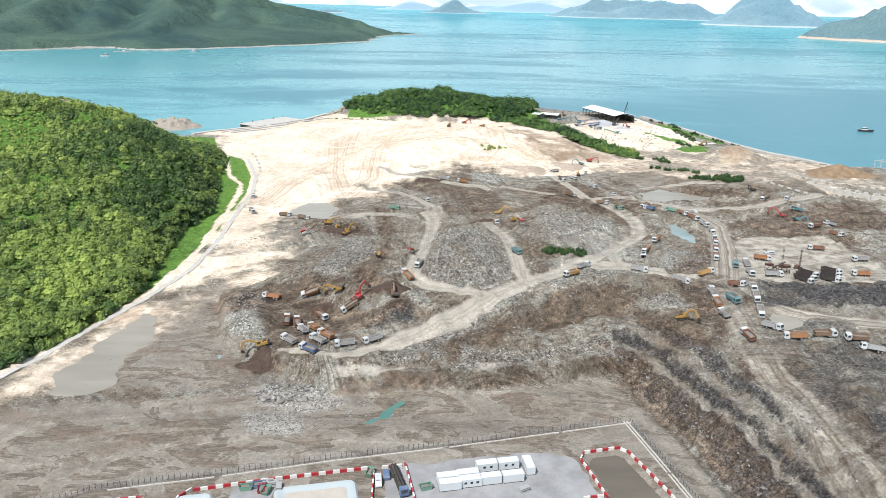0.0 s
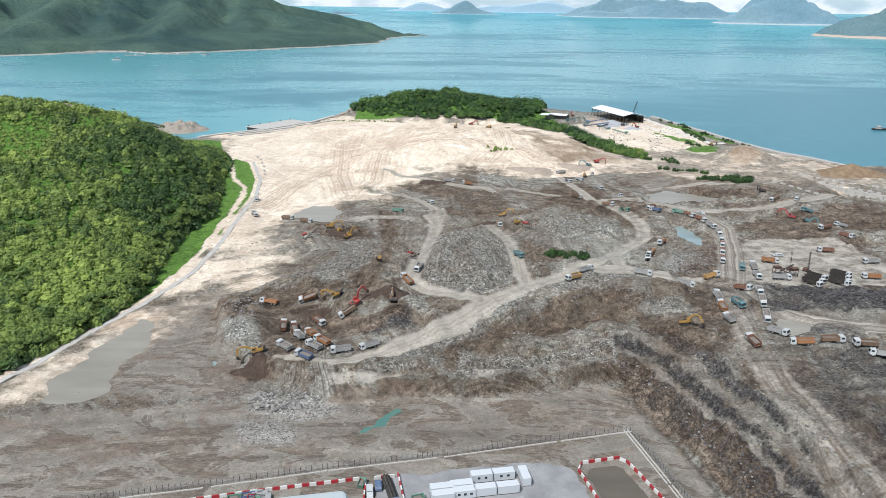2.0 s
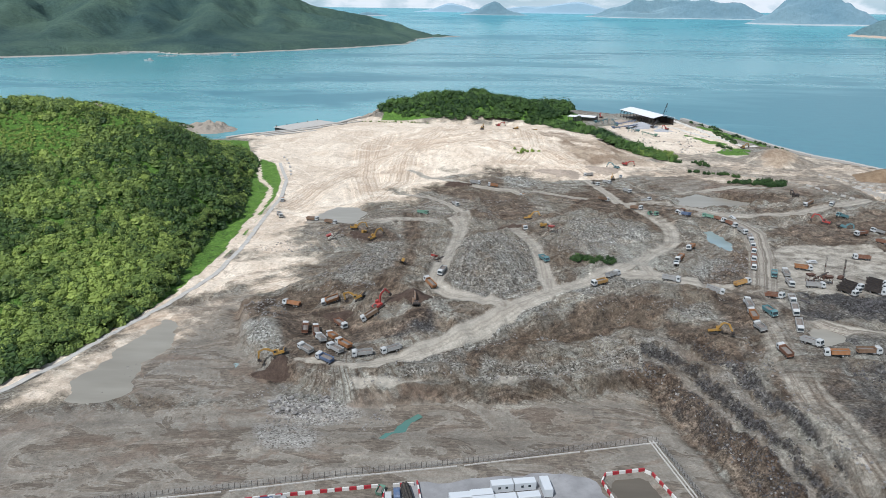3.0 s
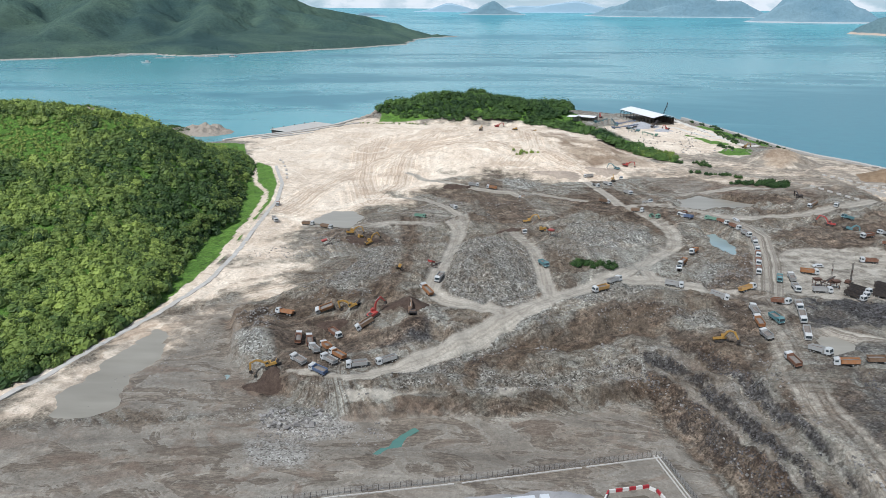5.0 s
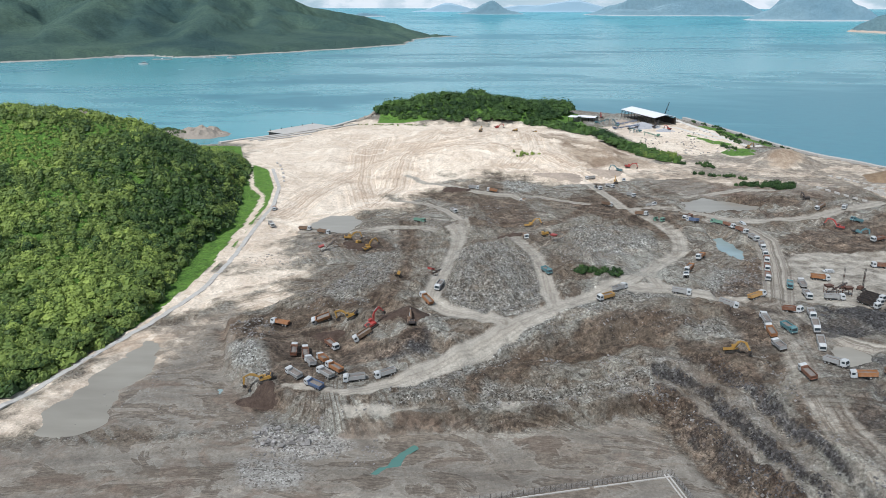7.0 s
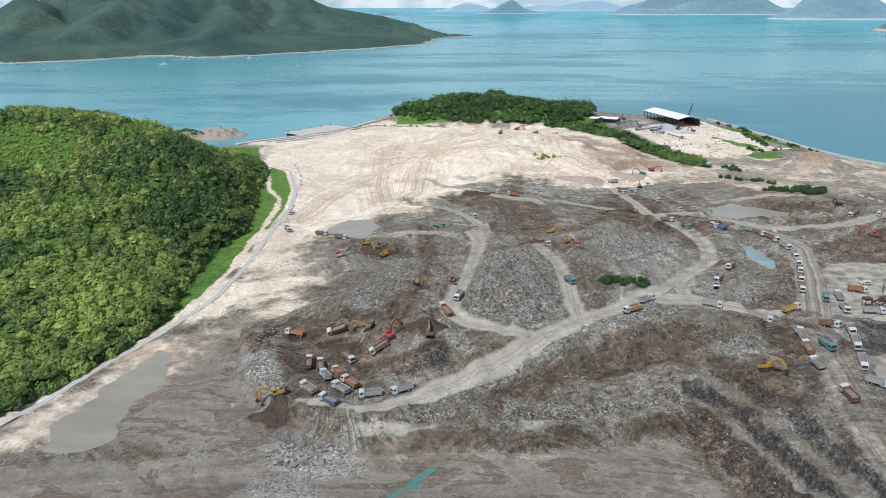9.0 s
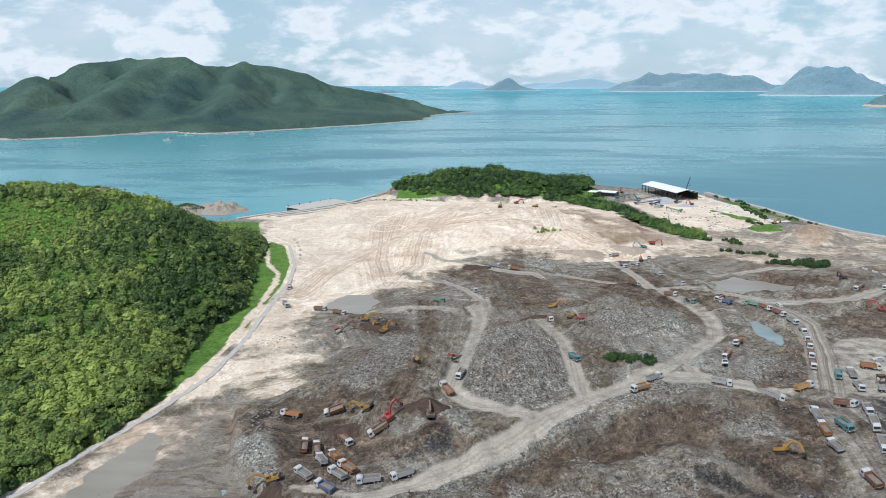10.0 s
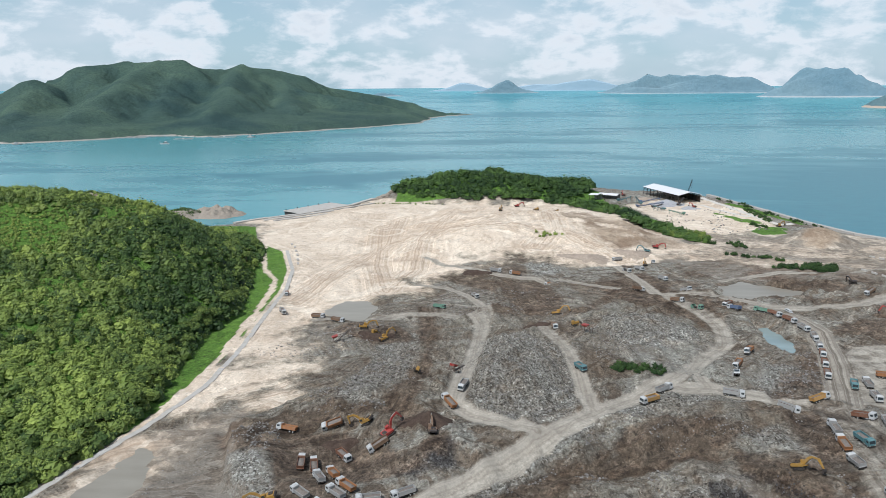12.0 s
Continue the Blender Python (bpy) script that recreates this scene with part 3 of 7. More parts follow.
YARD = [(-300, 120), (-300, 170), (-120, 215), (-16, 229), (24, 232), (60, 242), (72, 222), (78, 190), (82, 160), (84, 120)]
FENCED = [(-120, 120), (-95, 168), (-61, 176), (-30, 185), (3, 193), (39, 203), (63, 210), (70, 180), (80, 120)]
LOADING = [(-78, 255), (-55, 247), (-30, 240), (-8, 252), (-16, 270), (-30, 284), (-62, 292), (-80, 280)]
LOT = [(128, 306), (142, 352), (160, 372), (205, 372), (215, 310), (170, 300)]
PONDS = [
    (17.5, [(128, 407), (136, 409), (138, 393), (138, 374), (131, 361), (126, 366), (124, 373)]),
    (16.5, [(126, 462), (135, 490), (150, 500), (156, 490), (168, 485), (181, 477), (175, 461), (161, 463), (142, 455)]),
    (24.5, [(125, 259), (134, 260), (139, 256), (137, 248), (128, 243), (123, 245)]),
    (5.4, [(-100, 455), (-92, 480), (-78, 484), (-69, 467), (-76, 436), (-88, 444)]),
    (5.5, [(-87, 253), (-84.5, 253), (-82, 248), (-83, 245), (-85, 247)]),
    (4.85, [(-26, 205.5), (-23, 210), (-20, 213), (-17, 219), (-13, 223), (-11, 221.5), (-15, 217), (-16, 212), (-21, 208), (-22, 205.5)]),
    (5.5, [(-136, 218), (-134, 226), (-141, 233), (-138, 248), (-133, 270), (-128, 288), (-120, 284), (-112, 262), (-119, 250), (-113, 239), (-116, 229), (-125, 223)]),
    (7.4, [(44.5, 184), (45.5, 187.5), (54, 189.5), (56, 188), (62.5, 169), (68, 145), (50, 145), (48.5, 168)]),
]
ROADS = [
    ([(-60, 246), (-38, 239), (-21, 246), (-3, 259), (18, 276), (36, 292), (54, 307), (71, 325), (90, 354), (104, 372), (109, 397), (107, 425), (100, 458), (94, 510), (84, 555)], 4.0),
    ([(-14, 301), (3, 288), (16, 279)], 4.0),
    ([(-14, 301), (-10, 340), (-8, 380), (-6, 415), (-14, 442), (-30, 455), (-50, 455), (-66, 442), (-100, 440)], 4.0),
    ([(36, 292), (35, 331), (33, 362), (27, 389), (22, 415)], 3.4),
    ([(62, 316), (82, 316), (101, 309), (120, 305)], 5.0),
    ([(82, 318), (80, 338), (88, 354)], 3.0),
    ([(122, 294), (131, 319), (143, 355), (152, 390), (150, 412), (136, 430)], 5.5),
    ([(122, 300), (119, 269), (114, 236), (111, 207), (110, 186), (108, 120)], 7.0),
    ([(119, 272), (140, 256), (165, 250), (210, 248)], 4.0),
    ([(264, 490), (220, 461), (196, 441), (162, 430), (145, 432), (128, 452), (106, 470)], 4.5),
    ([(140, 500), (160, 520), (185, 530), (231, 520), (300, 560)], 3.5),
    ([(-52, 519), (-32, 512), (-17, 495), (-7, 471), (-3, 421)], 3.0),
    ([(-53, 586), (-23, 557), (1, 542), (28, 542), (49, 510), (75, 496)], 3.2),
    ([(194, 623), (210, 574), (230, 549), (246, 523)], 3.0),
]


RUTS = [
    [(-64, 683), (-32, 684), (3, 701), (30, 740), (47, 722), (48, 651), (30, 612)], [(-90, 640), (-40, 660), (10, 660), (60, 640), (100, 600)], [(-35, 456), (-26, 394), (-24, 360), (-24, 308), (-27, 294)],
    [(-150, 262), (-130, 290), (-103, 295), (-84, 290), (-66, 300), (-47, 301), (-39, 343)], [(-110, 283), (-99, 296), (-81, 301), (-64, 311), (-49, 339), (-36, 400)], [(-1, 437), (13, 492), (5, 530), (-19, 535), (-40, 534)],
    [(-125, 480), (-112, 560), (-90, 640), (-95, 740)], [(-70, 500), (-60, 560), (-62, 640), (-20, 770), (40, 800)], [(8, 245), (40, 262), (66, 270), (92, 258)], [(-20, 236), (24, 243), (60, 252), (80, 244), (92, 205), (100, 160)],
    [(-52, 300), (-44, 340), (-46, 400), (-60, 440)], [(-20, 300), (-18, 350), (-14, 400)], [(20, 300), (8, 320), (2, 360), (6, 400), (20, 430), (44, 440), (80, 430)], [(40, 300), (46, 330), (44, 370), (60, 400)],
    [(-100, 310), (-70, 330), (-56, 380), (-70, 410)], [(12, 470), (40, 500), (80, 520)], [(110, 280), (98, 296), (60, 300)], [(0, 246), (30, 250), (60, 262)], [(14, 256), (44, 268), (72, 284), (96, 290)],
    [(60, 470), (90, 440), (84, 400), (60, 385)], [(180, 470), (200, 500), (240, 500), (262, 540)], [(-120, 190), (-60, 205), (0, 205), (40, 225)], [(130, 530), (180, 580), (240, 600), (300, 620)], [(150, 610), (200, 620), (260, 600)],
    [(-107, 314), (-92, 324), (-64, 310), (-50, 345), (-40, 370)], [(-107, 329), (-89, 341), (-70, 360), (-58, 392)], [(-29, 282), (-25, 311), (-25, 368), (-23, 417), (-11, 432), (6, 436)], [(-38, 284), (-32, 306), (-34, 372), (-33, 430)],
    [(-67, 465), (-42, 467), (-18, 462), (3, 414)], [(-16, 536), (26, 537), (63, 505), (102, 509), (111, 462)], [(-2, 491), (24, 488), (60, 474), (84, 428)], [(-5, 312), (0, 388), (13, 422), (26, 363), (33, 331)], [(5, 299), (9, 337), (18, 359), (27, 320)],
    [(55, 427), (78, 406), (99, 404), (101, 380)], [(-95, 442), (-70, 486), (-22, 522)], [(-106, 707), (-88, 569), (-71, 501)], [(10, 255), (40, 274), (63, 282), (78, 275)], [(134, 514), (155, 482), (188, 496), (230, 528)], [(117, 419), (164, 418), (215, 466), (281, 517)],
    [(154, 390), (176, 374), (204, 366)], [(220, 640), (255, 630), (258, 560)], [(170, 631), (196, 568), (244, 561)],
]


def surface(x, y):
    """The ground's level with its fine relief."""
    x, y = np.asarray(x, float), np.asarray(y, float)
    r = roughness(x, y)
    yard = ss(-2, 2, inside(x, y, FENCED))
    z = heights_fine(x, y, r)
    z = z + (8.0 - z) * yard
    for k, (zp, pts) in enumerate(PONDS):
        z = z + np.maximum(0, zp + 0.3 - z) * ss(-18, -6, inside(x, y, pts))
        if k in (4, 5, 7):
            z = z + (zp - 0.5 - z) * ss(-0.8, 1.2, inside(x, y, pts) + (0.2 if k == 7 else 0.9) * fbm(x, y, 4, 3, 77))
        else:
            bed = zp - 0.14 + 0.2 * fbm(x, y, 13, 4, 79) if k == 6 else zp - 0.5
            z = z + (bed - z) * ss(-4, 2.5, inside(x, y, pts) + (3.4 if k == 6 else 3.2 if k in (1, 2) else 1.5) * fbm(x, y, 16, 4, 77, 0.6) - (1.0 if k == 6 else 0))
    return z


def furrows(x, y):
    """Low ridges and troughs that run beside the machines' tracks."""
    d = np.full_like(x, 60.0)
    for line in RUTS:
        d = np.minimum(d, along(x, y, line))
    v = d / 2.9 + 0.5 * fbm(x, y, 24, 2, 43)
    return 0.9 * vnoise(v, v * 0.0, 45) * ss(20, 5, d) * ss(640, 560, y)


def heights_fine(x, y, r):
    return heights(x, y) + furrows(x, y) * ss(0.05, 0.4, r) + r * (1.05 * fbm(x, y, 6.0, 4, 51, 0.6) + 2.0 * np.abs(fbm(x, y, 15.0, 3, 61)) - 0.6) + 0.12 * fbm(x, y, 5.0, 2, 71)


# end heights


def mesh_from(name, verts, faces, smooth=False):
    me = bpy.data.meshes.new(name)
    me.from_pydata([tuple(v) for v in verts], [], faces)
    if smooth:
        me.polygons.foreach_set("use_smooth", [True] * len(me.polygons))
    me.update()
    return me


def mesh_quads(name, verts, quads, smooth=False):
    """A mesh from arrays of corners (n, 3) and of quads (m, 4) or triangles (m, 3)."""
    verts, quads = np.asarray(verts, np.float32), np.asarray(quads, np.int32)
    me = bpy.data.meshes.new(name)
    m, k = quads.shape
    me.vertices.add(len(verts))
    me.vertices.foreach_set("co", verts.ravel())
    me.loops.add(m * k)
    me.loops.foreach_set("vertex_index", quads.ravel())
    me.polygons.add(m)
    me.polygons.foreach_set("loop_start", np.arange(0, m * k, k, dtype=np.int32))
    me.polygons.foreach_set("use_smooth", np.full(m, smooth))
    me.update(calc_edges=True)
    me.validate()
    return me


def grid_faces(rows, cols, closed=False):
    r, c = np.meshgrid(np.arange(rows - 1), np.arange(cols if closed else cols - 1), indexing="ij")
    r, c = r.ravel(), c.ravel()
    c2 = (c + 1) % cols
    return np.stack([r * cols + c, r * cols + c2, (r + 1) * cols + c2, (r + 1) * cols + c], 1)


def float_attr(me, name, values):
    a = me.attributes.new(name, "FLOAT", "POINT")
    a.data.foreach_set("value", np.asarray(values, np.float32))


def graded(stops):
    """Values with steps that change from stop to stop: (value, step), ..."""
    out = [stops[0][0]]
    for (a, sa), (b, sb) in zip(stops[:-1], stops[1:]):
        while out[-1] < b:
            u = (out[-1] - a) / (b - a)
            out.append(out[-1] + sa + (sb - sa) * u)
    return np.array(out)


SAND = [(-215, 690), (-168, 560), (-140, 440), (-128, 380), (-131, 322), (-122, 310), (-94, 322), (-86, 342), (-96, 372), (-100, 440), (-80, 470), (-58, 500),
        (-48, 530), (-30, 560), (10, 590), (60, 580), (100, 575), (150, 620), (170, 690), (120, 790), (60, 870), (-60, 870), (-140, 905), (-190, 850), (-240, 750)]
BROWN = [
    [(-102, 295), (-79, 295), (-58, 288), (-38, 277), (-24, 266), (-16, 270), (-19, 260), (-35, 259), (-43, 254), (-47, 238), (-60, 243), (-68, 257), (-73, 267), (-85, 278)],
    [(-27, 271), (-15, 276), (-14, 265), (-23, 262), (-33, 271)], [(-78, 243), (-70, 248), (-58, 243), (-59, 237), (-72, 237)],
    [(-105, 300), (-71, 303), (-42, 301), (-35, 357), (-25, 314), (-29, 291), (-60, 295), (-86, 273)], [(4, 238), (7, 251), (29, 259), (60, 276), (50, 277), (18, 267), (4, 252)],
    [(42, 286), (63, 296), (84, 293), (98, 285), (81, 277), (56, 278), (39, 275)], [(77, 277), (88, 273), (98, 264), (97, 244), (90, 256), (80, 265)],
    [(63, 508), (104, 529), (115, 415), (104, 384), (97, 419), (73, 449)], [(1, 527), (25, 536), (41, 471), (38, 440), (12, 434)], [(-62, 546), (-33, 547), (5, 527), (1, 504), (-31, 525)],
    [(-49, 475), (-33, 462), (-27, 363), (-30, 297), (-35, 304), (-33, 380)], [(159, 389), (181, 415), (215, 394), (202, 369), (180, 372)], [(-27, 598), (55, 616), (72, 601), (52, 574), (9, 572)],
    [(186, 420), (240, 450), (300, 470), (300, 400), (230, 390)], [(-92, 418), (-60, 402), (-40, 410), (-50, 424), (-80, 432)], [(290, 600), (340, 640), (362, 600), (330, 570)],
]
RUBBLE = [
    [(21, 565), (35, 594), (53, 602), (57, 578), (43, 550), (25, 546)],
    [(-30, 243), (0, 262), (30, 288), (60, 312), (100, 306), (66, 298), (40, 288), (20, 270), (4, 254), (-10, 240)], [(-4, 242), (4, 250), (30, 246), (60, 258), (84, 262), (80, 250), (50, 250), (20, 240)],
    [(-12, 390), (15, 390), (34, 365), (34, 305), (22, 284), (3, 290), (-8, 305)], [(54, 427), (90, 416), (99, 386), (75, 364), (55, 376)], [(-90, 275), (-79, 274), (-68, 257), (-68, 251), (-81, 258)],
    [(-64, 231), (-42, 229), (-32, 221), (-44, 213), (-62, 219)], [(75, 287), (100, 292), (100, 274), (85, 278), (71, 280)], [(-60, 408), (-36, 422), (-35, 357), (-42, 301), (-60, 308)],
    [(114, 351), (130, 343), (121, 313), (99, 315)], [(-62, 196), (-65, 211), (-50, 213), (-41, 205), (-45, 195)],
]
BENCHES = [([(57, 416), (72, 405), (87, 395)], 2.0), ([(-20, 236), (6, 241), (30, 247)], 1.5), ([(6, 236), (30, 244), (54, 254), (66, 254)], 1.6)]
TAN = [[(61, 774), (110, 752), (157, 712), (154, 647), (116, 620), (93, 626), (77, 648)], [(252, 660), (264, 652), (284, 656), (290, 676), (272, 690), (256, 680)]]
DARK = [
    [(38, 588), (48, 612), (72, 626), (86, 612), (70, 592)],
    [(124, 238), (122, 200), (120, 150), (190, 150), (190, 240), (150, 246)], [(136, 298), (160, 296), (215, 300), (215, 266), (150, 266)],
    [(0, 318), (22, 300), (30, 330), (24, 352), (8, 350)], [(-30, 262), (-14, 272), (-12, 262), (-24, 258)],
]
GRASSLINE = [(-172, 615), (-150, 554), (-140, 504), (-136, 449), (-131, 395), (-130, 344), (-137, 308), (-146, 272), (-157, 236), (-185, 180)]
TRACK = [(-196, 640), (-180, 590), (-166, 552), (-151, 526), (-145.5, 500), (-140, 452), (-136, 408), (-133.5, 384), (-132.5, 350), (-135.5, 316), (-142, 276), (-150.5, 249), (-160.5, 230), (-189, 184)]



SHEET = {}


def level(x, y):
    """The level of the ground sheet at one place."""
    xs, ys, z = SHEET["xs"], SHEET["ys"], SHEET["z"]
    i = min(max(int(np.searchsorted(xs, x)) - 1, 0), len(xs) - 2)
    j = min(max(int(np.searchsorted(ys, y)) - 1, 0), len(ys) - 2)
    u, v = (x - xs[i]) / (xs[i + 1] - xs[i]), (y - ys[j]) / (ys[j + 1] - ys[j])
    return float((z[j, i] * (1 - u) + z[j, i + 1] * u) * (1 - v) + (z[j + 1, i] * (1 - u) + z[j + 1, i + 1] * u) * v)


def make_ground():
    xs = graded([(-1500, 90), (-420, 9), (-270, 3.0), (-110, 1.15), (170, 1.15), (280, 2.6), (460, 12), (1500, 120)])
    ys = graded([(-900, 90), (60, 10), (140, 1.25), (340, 1.35), (480, 2.0), (720, 3.0), (1080, 5.0), (1120, 12)])
    gx, gy = np.meshgrid(xs, ys)
    x, y = gx.ravel(), gy.ravel()
    gz = surface(x, y)
    SHEET.update(xs=xs, ys=ys, z=gz.reshape(gx.shape))
    me = mesh_quads("ground", np.stack([x, y, gz], 1), grid_faces(len(ys), len(xs)), True)
    n = fbm(x, y, 22, 4, 81)
    sand = 0.5 + inside(x, y, SAND) / 38 + 0.4 * n + 0.2 * fbm(x, y, 9, 4, 85)
    n2 = fbm(x, y, 9, 4, 85)

    def patches(polys, base, cap, slope, amount):
        out = np.full_like(x, -9.0)
        for p in polys:
            px, py = [q[0] for q in p], [q[1] for q in p]
            near = (x > min(px) - 16) & (x < max(px) + 16) & (y > min(py) - 16) & (y < max(py) + 16)
            d = inside(x[near], y[near], p)
            out[near] = np.maximum(out[near], base + np.minimum(d, cap) / slope + amount * n[near] + 0.7 * amount * n2[near])
        return out

    brown = patches(BROWN, 0.48, 5, 7, 0.28)
    brown = np.maximum(brown, (0.3 + 0.45 * n + 0.25 * n2) * ss(395, 440, y) * ss(640, 590, y) * ss(-80, -50, x) * ss(330, 250, x))
    rubble = patches(RUBBLE, 0.5, 5, 7, 0.25)
    for line, w in BENCHES:
        rubble = np.maximum(rubble, 0.6 + (w - along(x, y, line)) / 2.2 + 0.15 * n2)
    tan = patches(TAN, 0.45, 10, 22, 0.4)
    road = np.full_like(x, -9.0)
    for line, w in ROADS:
        road = np.maximum(road, 0.5 + (w - along(x, y, line)) / 3.5)
    road = np.where(along(x, y, ROADS[7][0]) < 12, np.minimum(road, 0.48), np.where((x > 104) & (y < 335), np.minimum(road, 0.66), road)) - 0.22 * ss(470, 520, y)
    road = np.where((y > 335) & (y < 470) & (x < 130), np.minimum(road, 0.6), road)
    road = road - (0.85 * ss(-16, -44, x) + 0.3 * n2 * ss(-10, -30, x)) * ss(262, 254, y) * ss(232, 236, y)
    road = np.maximum(road, np.minimum(0.57, 0.45 + inside(x, y, LOT) / 8))
    brown = np.maximum(brown, np.minimum(0.6, 0.45 + inside(x, y, [(100, 300), (215, 300), (215, 380), (150, 380)]) / 20) + 0.3 * n)
    sand = np.maximum(sand, 0.5 + (1.7 + 0.8 * n - along(x, y, TRACK)) / 1.5)
    floor = np.maximum(0.5 + inside(x, y, YARD) / 8 + 0.2 * n, 0.5 + (inside(x, y, [(-150, 225), (-128, 300), (-100, 330), (-85, 262), (-60, 225)]) / 12))
    floor = np.maximum(floor, 0.5 + inside(x, y, [(110, 600), (150, 500), (240, 500), (330, 560), (330, 690), (180, 700)]) / 14 + 0.3 * n)
    grass = 0.5 + np.minimum(inside(x, y, [(a - 0.8, b) for a, b in GRASSLINE] + [(-330, 60), (-700, 200), (-600, 700), (-230, 720), (-205, 650)]), 30) / 3
    grass = np.where((along(x, y, TRACK) < 2.0 + 0.8 * n), -1, grass)
    grass = np.maximum(grass, 0.5 + inside(x, y, [(-128, 985), (-120, 875), (-20, 880), (60, 880), (100, 830), (140, 700), (165, 660), (190, 690), (150, 760), (120, 860), (130, 960), (60, 1045), (-60, 1035)]) / 5 - 0.3)
    for plot in ([(219, 824), (232, 808), (256, 754), (236, 764)], [(230, 720), (250, 742), (266, 736), (254, 708), (232, 702)], [(262, 880), (284, 800), (292, 752), (284, 752), (270, 800), (252, 880)]):
        grass = np.maximum(grass, 0.5 + inside(x, y, plot) / 6 + 0.5 * n + 0.3 * n2)
    sand = np.maximum(sand, np.minimum(0.36, 0.3 + inside(x, y, [(150, 620), (170, 560), (250, 520), (330, 540), (350, 640), (310, 700), (200, 720)]) / 40) + 0.22 * n)
    # sand kept greyer at this near end, holding cloud shade in its colour
    sand = np.maximum(sand, np.minimum(0.42, 0.36 + inside(x, y, [(-150, 215), (-128, 330), (-105, 330), (-110, 290), (-122, 240)]) / 20) + 0.35 * n)
    sand = np.maximum(sand, np.minimum(0.95, 0.5 + inside(x, y, [(160, 720), (200, 700), (262, 740), (262, 840), (240, 900), (180, 900), (140, 860)]) / 12) + 0.15 * n)
    sy, sx = np.gradient(SHEET["z"], ys, xs)
    steep = ss(0.42, 0.95, np.hypot(sx, sy).ravel())
    worked = ss(-6, 4, inside(x, y, RISE)) * ss(420, 360, y)
    brown = np.maximum(brown, np.where(x < 66, (0.1 + 0.3 * steep) * worked + 0.3 * n, -9))
    brown = brown + 0.14 * ss(60, 90, x) * ss(290, 310, y) * ss(600, 540, y) + 0.1 * n2 * ss(60, 90, x)
    dark = patches(DARK, 0.75, 4, 5, 0.2)
    low = foot_line(x, y)
    wall = ss(64, 70, x) * ss(272, 256, y)
    e1, e2, e3, e4, e5 = bank_steps(y)
    first = ss(-0.6, 0.4, low) * ss(e1 + 0.4, e1 - 0.6, low)
    slopes = np.maximum(ss(e2, e2 + 0.8, low) * ss(e3 + 0.3, e3 - 0.6, low), ss(e4, e4 + 0.8, low) * ss(e5 + 0.3, e5 - 0.6, low))
    ledges = np.maximum(ss(e1, e1 + 0.6, low) * ss(e2 + 0.4, e2 - 0.4, low), ss(e3, e3 + 0.8, low) * ss(e4 + 0.4, e4 - 0.8, low))
    crest = ss(e5 - 0.4, e5 + 0.4, low) * ss(e5 + 2.6, e5 + 1.4, low)
    # dark rubble, and the cloud shade over this end, as ground colour
    dark = np.maximum(dark, np.minimum(0.55, 0.4 + inside(x, y, [(101, 296), (101, 120), (240, 120), (240, 298)]) / 10) + 0.3 * n)
    dark = np.where(wall > 0.4, (0.86 * slopes + 0.95 * first + 0.2 * n2 + 0.3 * ledges), dark)
    brown = np.maximum(brown, np.minimum(0.56, 0.42 + inside(x, y, [(102, 296), (102, 236), (103, 120), (122, 120), (124, 240), (126, 300)]) / 8) + 0.3 * n)
    brown = np.where((wall > 0.4) & (low < e5), 0.72 * first + 0.25 * n - 0.2 * slopes, brown)
    rubble = np.where(wall > 0.4, 0.3 * ledges + 0.5 * crest + 0.3 * n2, rubble)
    brown = np.maximum(brown, patches([[(77, 277), (84, 262), (89, 252), (97, 239), (100, 264), (90, 272)], [(10, 255), (18, 250), (40, 266), (61, 271), (78, 274), (63, 285), (40, 277), (29, 271), (14, 264)]], 0.62, 3, 6, 0.2))
    floor = np.where((wall > 0.4) & (ledges > 0.3), 0.2 + 0.35 * ledges, floor)
    ditch = ss(-4.5, -3.0, low) * ss(0.5, -0.5, low) * wall
    brown = np.maximum(brown, (0.55 * ditch + 0.2 * n2) * wall)
    front = ss(-44, -34, x) * ss(70, 64, x) * ss(262, 252, y)
    face = ss(-0.8, 0.2, low) * ss(4.2, 3.0, low) * front
    shelf = ss(3.0, 4.0, low) * ss(9.0, 7.5, low) * front
    brown = np.maximum(brown, 0.62 * face + 0.35 * n * face)
    brown = np.where(shelf > 0.5, np.minimum(brown, 0.2 + 0.4 * n), brown)
    road = np.maximum(road, (0.4 + 0.25 * n2) * shelf)
    dark = np.where(rubble > 0.5, np.minimum(dark, 0.1), dark)
    # the haul road along the top of the stepped bank, with a dark rubble slope beyond it
    haul = 4.6 + 0.5 * n - along(x, y, [(117.5, 279), (114, 258), (110.5, 237), (109.5, 208), (109, 181), (108.5, 150)])
    beyond = ss(1.0, -1.5, haul) * ss(111, 114, x) * ss(160, 150, x) * ss(262, 250, y)
    brown = np.where(haul > -0.5, np.clip(brown, 0.3, 0.45) + 0.15 * n2, brown - 0.2 * beyond)
    rubble = rubble - 0.5 * ss(-1, 0.5, haul)
    dark = np.where(haul > 0, np.minimum(dark, 0.42 + 0.2 * n2), np.maximum(dark, 0.5 * beyond + 0.25 * n2))
    road = np.where(beyond > 0.5, np.minimum(road, 0.3), road)
    road = np.maximum(road, np.minimum(0.48, 0.45 + haul / 4) + 0.05 * n2)
    road = np.where(haul > -0.5, np.minimum(road, 0.5), road)
